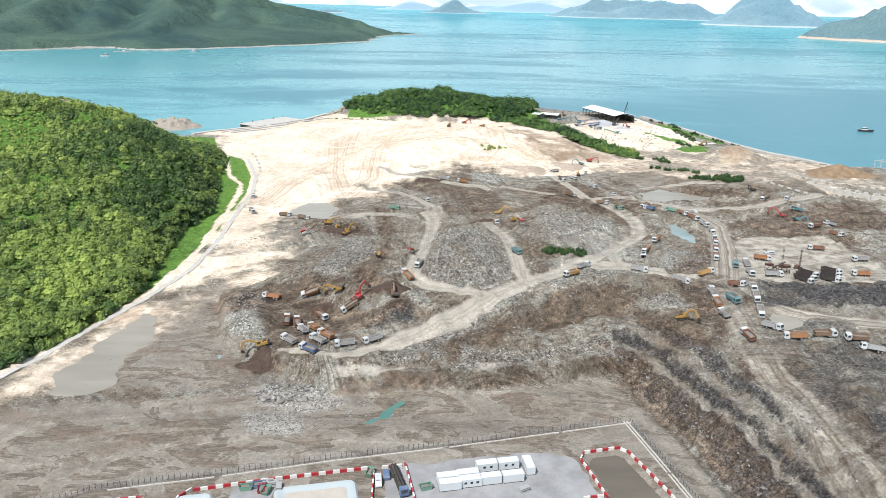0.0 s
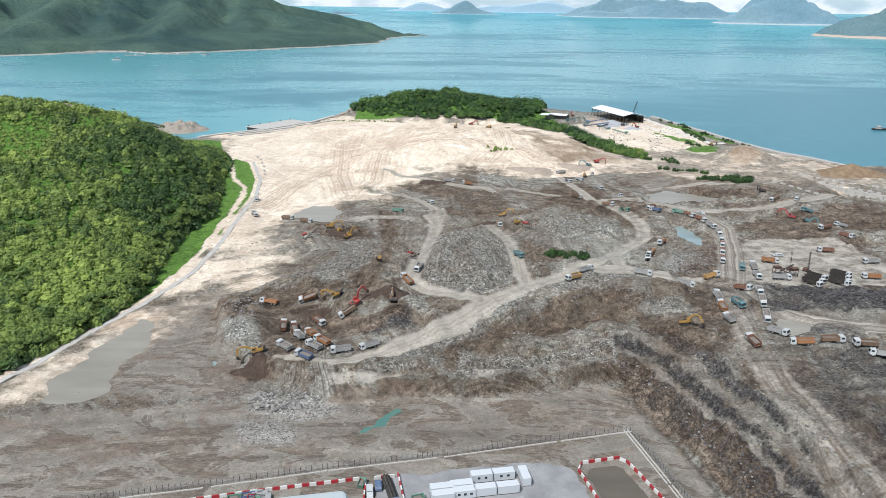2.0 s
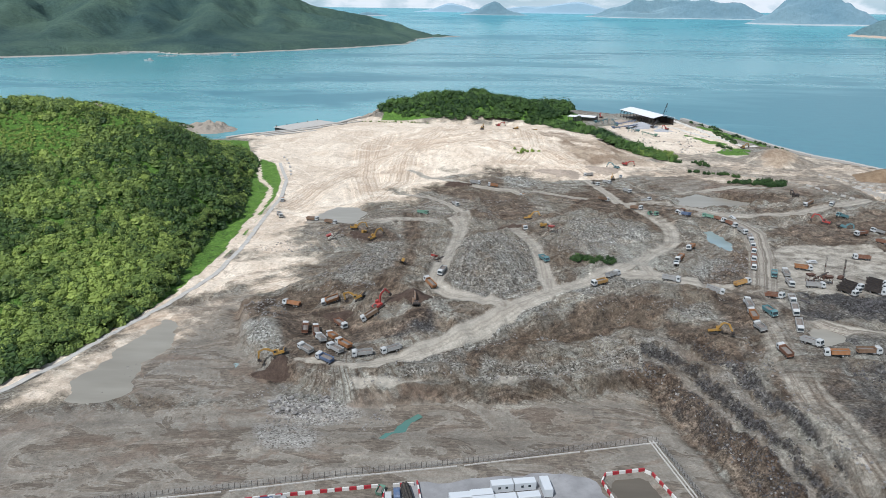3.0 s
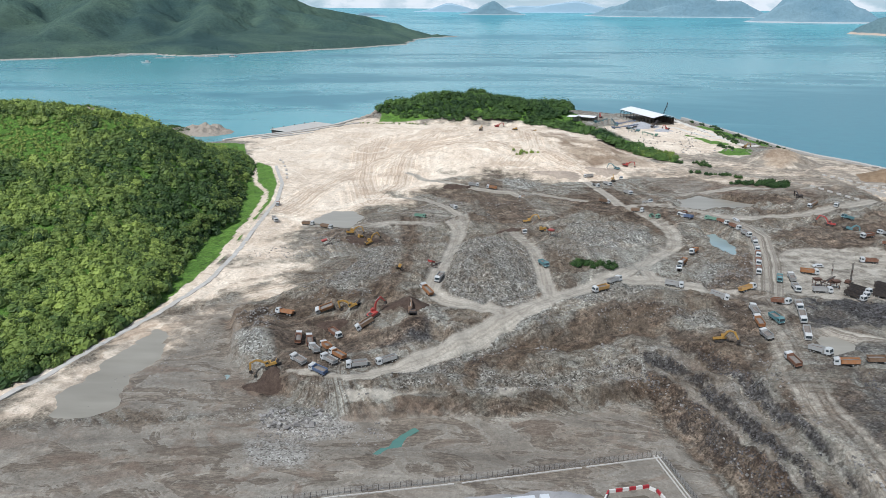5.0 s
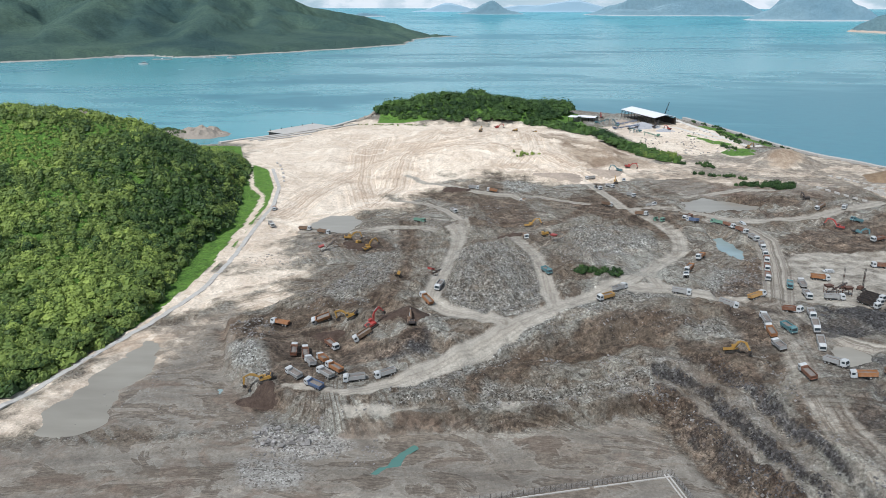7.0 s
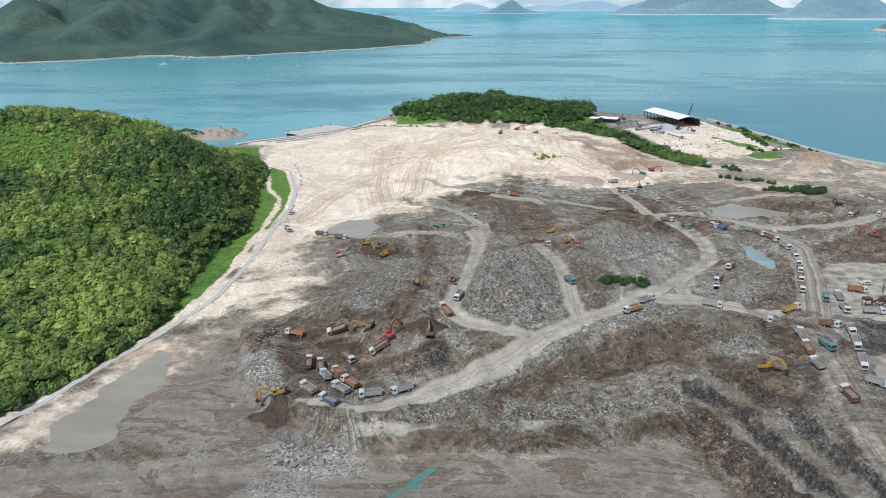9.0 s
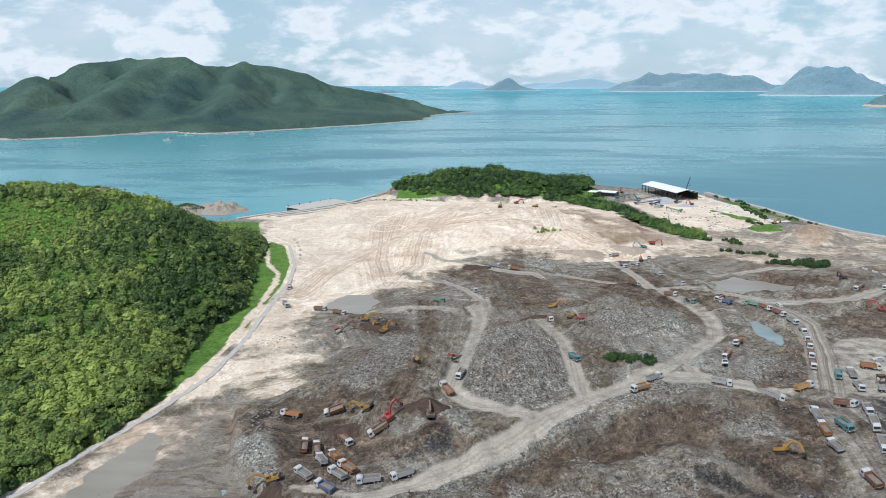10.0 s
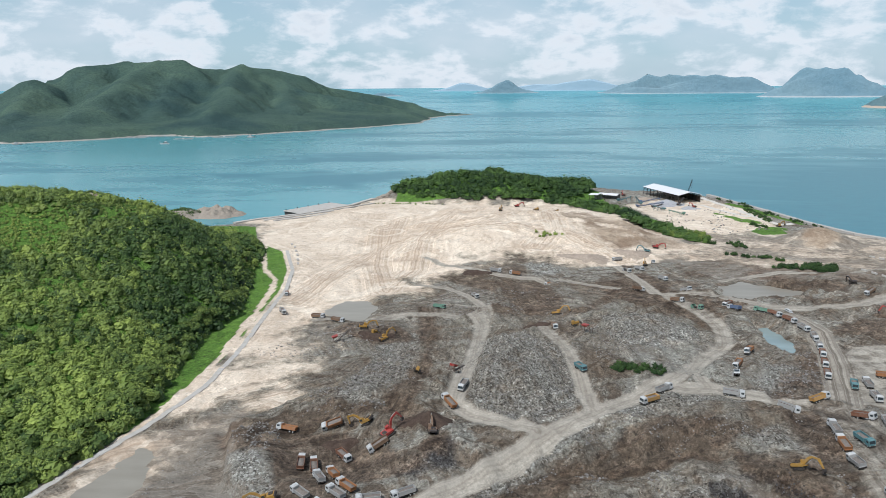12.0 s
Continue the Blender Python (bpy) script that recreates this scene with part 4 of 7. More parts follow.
    for name, chans in (("zone_a", (sand, brown, road)), ("zone_b", (floor, grass, dark)), ("zone_c", (rubble, tan, n2))):
        at = me.attributes.new(name, "FLOAT_COLOR", "POINT")
        rgba = np.ones((len(x), 4), np.float32)
        for k, v in enumerate(chans):
            rgba[:, k] = np.clip(v, 0, 1)
        at.data.foreach_set("color", rgba.ravel())
    lane, rut = np.full_like(x, 60.0), np.full_like(x, 60.0)
    for line, w in ROADS:
        lane = np.minimum(lane, along(x, y, line))
    for line in RUTS:
        rut = np.minimum(rut, along(x, y, line))
    wheel = np.minimum(along(x, y, ROADS[7][0]), np.minimum(along(x, y, ROADS[6][0]), along(x, y, ROADS[8][0])) + 3)
    float_attr(me, "lane", lane)
    float_attr(me, "wheel", wheel)
    float_attr(me, "rut", rut)
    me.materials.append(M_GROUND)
    return tagged(new("ground", me), "bare graded quarry ground of sand, grey rubble and packed haul roads", "ground", "", "structure")


make_ground()

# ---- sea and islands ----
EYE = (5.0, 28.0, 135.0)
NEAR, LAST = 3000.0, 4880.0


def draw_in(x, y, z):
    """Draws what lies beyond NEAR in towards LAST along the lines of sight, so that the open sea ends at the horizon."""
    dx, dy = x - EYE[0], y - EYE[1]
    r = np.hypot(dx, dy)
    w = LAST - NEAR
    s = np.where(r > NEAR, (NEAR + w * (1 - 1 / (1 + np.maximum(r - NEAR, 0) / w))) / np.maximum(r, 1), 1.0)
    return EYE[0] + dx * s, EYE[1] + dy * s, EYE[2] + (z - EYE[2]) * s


def make_sea():
    r = np.concatenate([np.linspace(30, 3000, 40), NEAR + 1880 * (1 / (1 - np.linspace(0.03, 0.985, 46)) - 1)])
    a = np.linspace(0, 2 * np.pi, 160, endpoint=False)
    rr, aa = np.meshgrid(r, a, indexing="ij")
    x, y = EYE[0] + rr.ravel() * np.sin(aa.ravel()), EYE[1] + rr.ravel() * np.cos(aa.ravel())
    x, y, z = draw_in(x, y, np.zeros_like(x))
    me = mesh_quads("water", np.stack([x, y, z], 1), grid_faces(len(r), len(a), True), True)
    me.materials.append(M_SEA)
    return tagged(new("water", me), "calm turquoise sea with faint wind streaks", "sea", "", "structure")


make_sea()


def bearing(px, dist):
    """A place at a distance on a bearing, in degrees to the right of straight ahead."""
    return EYE[0] + dist * math.sin(radians(px)), EYE[1] + dist * math.cos(radians(px))


def make_island(label, peaks, material, step, spread, rough, seed, shore=5.0):
    """Peaks (bearing, distance, height, reach across, reach along); the ridge is their smooth union, cut off at the sea."""
    pts = [(*bearing(b, d), h, rx, ry, radians(-b)) for b, d, h, rx, ry in peaks]
    x0, x1 = min(p[0] - spread * p[3] for p in pts), max(p[0] + spread * p[3] for p in pts)
    y0, y1 = min(p[1] - spread * p[4] for p in pts), max(p[1] + spread * p[4] for p in pts)
    xs, ys = np.arange(x0, x1 + step, step), np.arange(y0, y1 + step, step)
    gx, gy = np.meshgrid(xs, ys)
    x, y = gx.ravel(), gy.ravel()
    wx, wy = x + 0.5 * rough * fbm(x, y, rough * 4, 3, seed), y + 0.5 * rough * fbm(x, y, rough * 4, 3, seed + 5)
    total = np.zeros_like(x)
    for px, py, h, rx, ry, a in pts:
        u = (wx - px) * math.cos(a) + (wy - py) * math.sin(a)
        v = (wy - py) * math.cos(a) - (wx - px) * math.sin(a)
        q = np.sqrt((u / rx) ** 2 + (v / ry) ** 2)
        total = total + (h * np.exp(-1.15 * q ** 1.6)) ** 4
    hmax = max(p[2] for p in pts)
    z = total ** 0.25
    ridge = 0.5 - np.abs(fbm(x, y, rough * 2.6, 5, seed + 9, 0.5))
    z = z - 0.10 * hmax + np.minimum(z, 0.5 * hmax) * 0.44 * ridge
    zz = np.where(z > 0, z, np.maximum(z * 0.6, -25))
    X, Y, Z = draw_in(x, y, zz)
    faces = grid_faces(len(ys), len(xs))
    high = zz[faces].max(1)
    land = base_at(label)
    for name, sel in (("wooded_slope", high >= shore), ("rock_shore", (high < shore) & (high > -20))):
        used, back = np.unique(faces[sel], return_inverse=True)
        me = mesh_quads(name, np.stack([X, Y, Z], 1)[used], back.reshape(-1, 4), True)
        float_attr(me, "shore", np.clip(1 - zz[used] / (2 * shore), 0, 1))
        me.materials.append(material)
        ob = new(name, me)
        ob.parent = land
    return land


def base_at(label):
    return tagged(new("island"), label, "island")




def make_ridged_island(label, ridges, shore, material, step, slope, seed):
    """An island from its ridge lines (bearing, distance, height) and its shore (bearing, distance): flanks fall from the ridges and are cut by gullies."""
    lines = [[(*bearing(b, d), h) for b, d, h in r] for r in ridges]
    edge = [bearing(b, d) for b, d in shore]
    ex, ey = [p[0] for p in edge], [p[1] for p in edge]
    xs, ys = np.arange(min(ex) - 60, max(ex) + 60, step), np.arange(min(ey) - 60, max(ey) + 60, step)
    gx, gy = np.meshgrid(xs, ys)
    x, y = gx.ravel(), gy.ravel()
    wx, wy = x + 26 * fbm(x, y, 240, 4, seed), y + 26 * fbm(x, y, 240, 4, seed + 5)
    z, dr = np.full_like(x, -50.0), np.full_like(x, 900.0)
    for line in lines:
        for (ax, ay, ah), (bx, by, bh) in zip(line[:-1], line[1:]):
            vx, vy = bx - ax, by - ay
            u = np.clip(((wx - ax) * vx + (wy - ay) * vy) / (vx * vx + vy * vy), 0, 1)
            d = np.hypot(wx - ax - u * vx, wy - ay - u * vy)
            h = ah + (bh - ah) * u
            z, dr = np.maximum(z, h - slope * d * d / (d + 50)), np.minimum(dr, d)
    ds = inside(wx, wy, edge)
    gully = np.abs(fbm(x, y, 170, 4, seed + 9, 0.55))
    z = np.minimum(z, 0.62 * np.maximum(ds, 0) ** 0.96) + 52 * ss(10, 120, np.minimum(z, ds)) * ss(10, 160, dr) * (0.22 - gully) + 2.2 * fbm(x, y, 38, 3, seed + 13) * ss(5, 60, ds)
    zz = np.where(ds > 0, np.maximum(z, 0.3 * np.minimum(ds, 60) + 0.1 * ds), np.maximum(0.5 * ds, -25))
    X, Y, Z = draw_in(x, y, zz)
    faces = grid_faces(len(ys), len(xs))
    high, land = zz[faces].max(1), base_at(label)
    for name, sel in (("wooded_slope", high >= 5.0), ("rock_shore", (high < 5.0) & (high > -20))):
        used, back = np.unique(faces[sel], return_inverse=True)
        me = mesh_quads(name, np.stack([X, Y, Z], 1)[used], back.reshape(-1, 4), True)
        float_attr(me, "shore", np.clip(1 - zz[used] / 6.0, 0, 1))
        me.materials.append(material)
        ob = new(name, me)
        ob.parent = land
    return land


CREST = [(-38.5, 2600, 35), (-35.2, 2850, 70), (-33.0, 3050, 172), (-31.9, 3100, 150), (-30.9, 3150, 165), (-29.1, 3250, 252), (-28.2, 3300, 270), (-26.4, 3200, 236), (-25.4, 3150, 242), (-23.9, 3150, 246),
         (-22.2, 3200, 213), (-20.8, 3250, 213), (-19.5, 3280, 234), (-18.5, 3320, 219), (-17.4, 3350, 218), (-15.7, 3400, 188), (-13.6, 3480, 140), (-11.5, 3540, 115), (-8.7, 3600, 92), (-6.7, 3640, 62), (-4.9, 3680, 16)]
make_ridged_island("steep wooded island with pale rocks along the water", [
    CREST, [(-25.4, 3150, 244), (-27.0, 2900, 165), (-29.2, 2650, 95), (-31.5, 2500, 55)], [(-19.5, 3280, 230), (-20.2, 2950, 150), (-21.0, 2650, 85), (-21.8, 2420, 40)], [(-17.4, 3350, 205), (-14.5, 3150, 120), (-10.5, 3100, 85), (-6.6, 3220, 40)],
    [(-23.9, 3150, 236), (-24.6, 2850, 120), (-25.0, 2600, 60)], [(-33.0, 3050, 160), (-33.8, 2750, 80), (-35.5, 2450, 45), (-38, 2300, 25)], [(-15.7, 3400, 180), (-16.0, 3000, 105), (-16.2, 2700, 50)],
], [(-42, 2250), (-37, 2270), (-34, 2230), (-31, 2260), (-28.5, 2270), (-26.5, 2390), (-24.8, 2350), (-22.6, 2250), (-20, 2280), (-17, 2340), (-14, 2440), (-11, 2560), (-8, 2740), (-6.2, 2900), (-5.6, 3300), (-4.3, 3640), (-4.5, 3760), (-8, 3850), (-14, 3900), (-20, 3850), (-28, 3800), (-36, 3500), (-43, 3000)], M_ISLAND, 15.0, 0.7, 3)
make_island("low dark rocks off the island's point", [(-3.9, 3660, 15, 40, 34), (-3.2, 3720, 10, 50, 24)], M_ISLAND, 8.0, 1.9, 20, 83, 2.0)
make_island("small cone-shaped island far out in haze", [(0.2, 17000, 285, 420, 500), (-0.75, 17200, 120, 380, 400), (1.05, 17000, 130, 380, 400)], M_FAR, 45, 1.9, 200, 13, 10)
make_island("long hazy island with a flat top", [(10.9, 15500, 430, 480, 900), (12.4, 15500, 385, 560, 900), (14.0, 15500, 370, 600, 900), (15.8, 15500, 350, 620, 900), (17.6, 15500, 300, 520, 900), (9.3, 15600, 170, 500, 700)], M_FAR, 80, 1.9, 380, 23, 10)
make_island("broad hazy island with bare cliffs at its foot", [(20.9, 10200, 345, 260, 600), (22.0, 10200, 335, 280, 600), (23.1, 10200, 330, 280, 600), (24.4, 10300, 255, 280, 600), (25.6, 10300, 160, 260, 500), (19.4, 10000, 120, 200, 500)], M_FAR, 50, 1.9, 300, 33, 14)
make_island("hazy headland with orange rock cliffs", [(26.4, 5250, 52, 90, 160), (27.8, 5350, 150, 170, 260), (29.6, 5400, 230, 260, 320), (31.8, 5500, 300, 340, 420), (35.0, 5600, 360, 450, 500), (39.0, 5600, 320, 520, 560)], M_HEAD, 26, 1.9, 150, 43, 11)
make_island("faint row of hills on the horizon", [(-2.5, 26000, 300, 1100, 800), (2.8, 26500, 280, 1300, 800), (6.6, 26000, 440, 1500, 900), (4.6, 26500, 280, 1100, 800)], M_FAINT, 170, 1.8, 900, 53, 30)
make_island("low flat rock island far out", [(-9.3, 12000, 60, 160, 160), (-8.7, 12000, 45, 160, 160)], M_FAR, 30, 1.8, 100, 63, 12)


def make_pond(label, k, material):
    zp, pts = PONDS[k]
    cx, cy = sum(p[0] for p in pts) / len(pts), sum(p[1] for p in pts) / len(pts)
    out = 2.0 if k in (4, 5, 7) else 5.0
    ring = [(px + out * (px - cx) / math.hypot(px - cx, py - cy), py + out * (py - cy) / math.hypot(px - cx, py - cy)) for px, py in pts]
    me = mesh_from("pond", [(a, b, zp) for a, b in ring], [tuple(range(len(ring)))])
    if me.polygons[0].normal.z < 0:
        me.flip_normals()
    me.materials.append(material)
    return tagged(new("pond", me), label, "pond", "", "structure")


make_pond("pale turquoise pond in broken rock beside the queue of trucks", 0, M_POND)
make_pond("shallow grey rain pool on graded earth", 1, M_POND_S)
make_pond("milky pool beside the rubble field", 2, M_POND_S)
make_pond("shallow grey pool at the edge of the sand", 3, M_POND_S)
make_pond("small clouded pool in rubble", 4, M_POND)
make_pond("narrow jade green pool on the pit floor", 5, M_POND_G)
make_pond("long shallow muddy pool beside the access road", 6, M_POND_S)
make_pond("brown settling pond inside red and white barriers", 7, M_POND_B)

# ---- vegetation ----
rng = np.random.default_rng(7)


def clumps(name, cx, cy, cz, rad, tall, leaves, size, tone, material):
    """Leafy clumps: a shell of small tilted leaf sprays round each centre, joined in one mesh."""
    n = len(cx)
    idx = np.repeat(np.arange(n), leaves)
    m = len(idx)
    th, u = rng.uniform(0, 2 * np.pi, m), rng.uniform(-0.15, 1, m)
    q = np.sqrt(np.maximum(0, 1 - u * u))
    nrm = np.stack([q * np.cos(th), q * np.sin(th), u], 1)
    rr = rng.uniform(0.55, 1.08, m) * (1 + 0.25 * np.sin(3 * th + idx))
    p = np.stack([cx[idx], cy[idx], cz[idx]], 1) + nrm * np.stack([rad[idx] * rr, rad[idx] * rr, tall[idx] * rr], 1)
    nrm = nrm + rng.normal(0, 0.33, (m, 3)) + np.array([0, 0, 0.15])
    nrm /= np.linalg.norm(nrm, axis=1)[:, None]
    t1 = np.cross(nrm, rng.normal(0, 1, (m, 3)))
    t1 /= np.linalg.norm(t1, axis=1)[:, None]
    t2 = np.cross(nrm, t1)
    s = (size[idx] * rng.uniform(0.6, 1.3, m))[:, None]
    a, b = t1 * s, t2 * s * rng.uniform(0.45, 0.9, (m, 1))
    bend = nrm * s * 0.25
    v = np.stack([p - a, p - b - bend, p + a, p + b - bend], 1).reshape(-1, 3)
    # a lumpy inner mass under the leaves
    seg, up = 7, (0.0, 0.55, 0.88)
    ang = np.arange(seg) * 2 * np.pi / seg
    core = [np.stack([np.sqrt(1 - h * h) * np.cos(ang + h), np.sqrt(1 - h * h) * np.sin(ang + h), np.full(seg, h - 0.25)], 1) for h in up]
    core = np.concatenate(core)[None] * rng.uniform(0.66, 0.98, (n, 3 * seg, 1)) * np.stack([rad, rad, tall], 1)[:, None]
    core = (core + np.stack([cx, cy, cz], 1)[:, None]).reshape(-1, 3)
    cell = []
    for r in range(2):
        for i in range(seg):
            cell.append((r * seg + i, r * seg + (i + 1) % seg, (r + 1) * seg + (i + 1) % seg, (r + 1) * seg + i))
    for i in (0, 2, 4):
        cell.append((2 * seg, 2 * seg + i + 1, 2 * seg + i + 2, 2 * seg + (i + 3) % seg) if i < 4 else (2 * seg, 2 * seg + 5, 2 * seg + 6, 2 * seg + 6))
    cell = np.array([c for c in cell if len(set(c)) == 4])
    quads = np.concatenate([np.arange(4 * m).reshape(m, 4), (4 * m + np.arange(n)[:, None, None] * 3 * seg + cell[None]).reshape(-1, 4)])
    me = mesh_quads(name, np.concatenate([v, core]), quads)
    # lighter up the clump, darker inside: a crown's light and shade as tone
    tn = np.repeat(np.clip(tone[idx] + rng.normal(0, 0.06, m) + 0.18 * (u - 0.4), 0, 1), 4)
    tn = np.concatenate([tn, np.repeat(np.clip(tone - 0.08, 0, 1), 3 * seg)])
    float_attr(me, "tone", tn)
    me.materials.append(material)
    return me


def scatter(n, box, keep):
    x, y = rng.uniform(box[0], box[1], n), rng.uniform(box[2], box[3], n)
    k = keep(x, y)
    return x[k], y[k]


def hill_scrub():
    x, y = scatter(30000, (-430, -136, 150, 700), lambda a, b: (inside(a, b, HILL) > -2.0) & ((a > -330 - 0.2 * (480 - b)) | (rng.uniform(0, 1, a.shape) < 0.3)))
    low = fbm(x, y, 55, 3, 91) + 1.1 * ss(42, 62, heights(x, y))
    d = inside(x, y, HILL)
    grassy = low > 0.55
    rad = np.where(grassy, rng.uniform(0.6, 1.3, len(x)), rng.uniform(1.2, 3.9, len(x))) * (1 + 0.25 * ss(26, 5, d))
    keep = rng.uniform(0, 1, len(x)) < np.where(rad > 2.6, 0.6, 0.9)
    x, y, rad, low, d = x[keep], y[keep], rad[keep], low[keep], d[keep]
    z = surface(x, y)
    tone = np.clip(0.42 + 0.32 * fbm(x, y, 40, 3, 95) + 0.24 * low + rng.normal(0, 0.2, len(x)) - 0.12 * ss(35, 5, d) + np.where(rng.uniform(0, 1, len(x)) < 0.05, 0.4, 0), 0, 1)
    near = np.hypot(x, y) < 420
    for sel, leaves, big in ((near, 40, 0.85), (~near, 24, 1.05)):
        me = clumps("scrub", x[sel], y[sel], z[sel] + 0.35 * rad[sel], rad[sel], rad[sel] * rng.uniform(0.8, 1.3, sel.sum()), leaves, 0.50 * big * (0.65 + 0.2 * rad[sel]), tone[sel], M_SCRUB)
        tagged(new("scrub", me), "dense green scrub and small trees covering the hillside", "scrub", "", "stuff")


def head_wood():
    def keep(a, b):
        belt = along(a, b, [(60, 890), (96, 836), (122, 775), (146, 706), (168, 672)]) + 4 * fbm(a, b, 26, 3, 37)
        return (dome(a, b, -8, 962, 130, 98) > np.maximum(0.02, 0.04 + 0.05 * fbm(a, b, 30, 3, 39))) | ((belt < 13) & (b < 900))
    x, y = scatter(7000, (-145, 205, 650, 1065), keep)
    tall = ss(0.1, 0.8, fbm(x, y, 34, 3, 35)) + 0.8 * ss(60, 100, x) * ss(860, 900, y)
    rad = rng.uniform(1.8, 4.6, len(x)) * (1 + 0.45 * tall)
    z = surface(x, y) + 3.5 * tall * rng.uniform(0.2, 1.0, len(x))
    tone = np.clip(0.38 + 0.3 * fbm(x, y, 40, 3, 97) + rng.normal(0, 0.2, len(x)) + 0.35 * ss(720, 660, y), 0, 1)
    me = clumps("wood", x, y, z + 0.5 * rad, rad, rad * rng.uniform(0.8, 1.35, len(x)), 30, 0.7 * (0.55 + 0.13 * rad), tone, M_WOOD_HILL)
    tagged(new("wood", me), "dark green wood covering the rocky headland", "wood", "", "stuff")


hill_scrub()
head_wood()

# ---- building kit ----


class Shape:
    """Collects corners and faces of one part."""

    def __init__(self):
        self.v, self.f = [], []

    def add(self, verts, faces):
        k = len(self.v)
        self.v += [tuple(p) for p in verts]
        self.f += [tuple(i + k for i in f) for f in faces]
        return self

    def box(self, c, s, bev=0.0, top=(1.0, 1.0), shift=(0.0, 0.0)):
        """A box about its centre c; top narrows and shift slides the upper side; bev cuts the upright and upper edges."""
        hx, hy, hz = s[0] / 2, s[1] / 2, s[2] / 2

        def ring(z, kx, ky, inset, sx, sy):
            ax, ay, b = hx * kx - inset, hy * ky - inset, max(bev, 1e-4)
            pts = [(ax, -ay + b), (ax, ay - b), (ax - b, ay), (-ax + b, ay), (-ax, ay - b), (-ax, -ay + b), (-ax + b, -ay), (ax - b, -ay)]
            if bev <= 0:
                pts = [(ax, -ay), (ax, ay), (-ax, ay), (-ax, -ay)]
            return [(c[0] + px + sx, c[1] + py + sy, c[2] + z) for px, py in pts]

        rings = [ring(-hz, 1, 1, 0, 0, 0)]
        if bev > 0:
            rings += [ring(hz - bev, *top, 0, *shift), ring(hz, *top, bev, *shift)]
        else:
            rings += [ring(hz, *top, 0, *shift)]
        n = len(rings[0])
        faces = [tuple(range(n - 1, -1, -1))]
        for r in range(len(rings) - 1):
            faces += [(r * n + i, r * n + (i + 1) % n, (r + 1) * n + (i + 1) % n, (r + 1) * n + i) for i in range(n)]
        faces.append(tuple(range((len(rings) - 1) * n, len(rings) * n)))
        return self.add([p for r in rings for p in r], faces)

    def prism(self, prof, y0, y1):
        """A profile in x and z, drawn out from y0 to y1."""
        n = len(prof)
        area = sum(prof[i][0] * prof[(i + 1) % n][1] - prof[(i + 1) % n][0] * prof[i][1] for i in range(n))
        prof = prof if area > 0 else prof[::-1]
        v = [(x, y0, z) for x, z in prof] + [(x, y1, z) for x, z in prof]
        return self.add(v, [tuple(range(n)), tuple(range(2 * n - 1, n - 1, -1))] + [(i, n + i, n + (i + 1) % n, (i + 1) % n) for i in range(n)])

    def tube(self, a, b, r, n=8, r2=None):
        """A round bar from a to b."""
        a, b = Vector(a), Vector(b)
        q = (b - a).to_track_quat("Z", "Y").to_matrix()
        v = []
        for p, rad in ((a, r), (b, r if r2 is None else r2)):
            v += [tuple(p + q @ Vector((rad * math.cos(2 * math.pi * i / n), rad * math.sin(2 * math.pi * i / n), 0))) for i in range(n)]
        return self.add(v, [tuple(range(n - 1, -1, -1)), tuple(range(n, 2 * n))] + [(i, (i + 1) % n, n + (i + 1) % n, n + i) for i in range(n)])

    def bar(self, a, b, w, h):
        """A square bar from a to b."""
        a, b = Vector(a), Vector(b)
        d = (b - a).normalized()
        s = d.cross(Vector((0, 0, 1)))
        s = s.normalized() if s.length > 1e-3 else Vector((1, 0, 0))
        u = s.cross(d)
        v = [tuple(p + s * (w / 2 * i) + u * (h / 2 * j)) for p in (a, b) for i, j in ((-1, -1), (1, -1), (1, 1), (-1, 1))]
        return self.add(v, [(3, 2, 1, 0), (4, 5, 6, 7), (0, 1, 5, 4), (1, 2, 6, 5), (2, 3, 7, 6), (3, 0, 4, 7)])

    def mesh(self, name, material):
        me = mesh_from(name, self.v, self.f)
        me.materials.append(material)
        return me


def part(name, shape, material, parent, label=""):
    ob = new(name, shape.mesh(name, material))
    ob.parent = parent
    return tagged(ob, label)


def base(name, m, label, category, group=""):
    ob = new(name)
    ob.matrix_world = m
    return tagged(ob, label, category, group)


def stand(x, y, turn, reach=2.6, side=1.0, sink=0.03):
    """The pose of a thing on the ground, tilted as the ground lies under it."""
    a = radians(turn)
    f, s = Vector((math.cos(a), math.sin(a), 0)), Vector((-math.sin(a), math.cos(a), 0))
    z = [level(x + f.x * i * reach + s.x * j * side, y + f.y * i * reach + s.y * j * side) for i, j in ((1, 0), (-1, 0), (0, 1), (0, -1))]
    ff = Vector((f.x, f.y, (z[0] - z[1]) / (2 * reach))).normalized()
    sv = Vector((s.x, s.y, (z[2] - z[3]) / (2 * side) * 0.6)).normalized()
    up = ff.cross(sv).normalized()
    sv = up.cross(ff)
    m = Matrix((ff, sv, up)).transposed().to_4x4()
    m.translation = (x, y, sum(z) / 4 - sink)
    return m


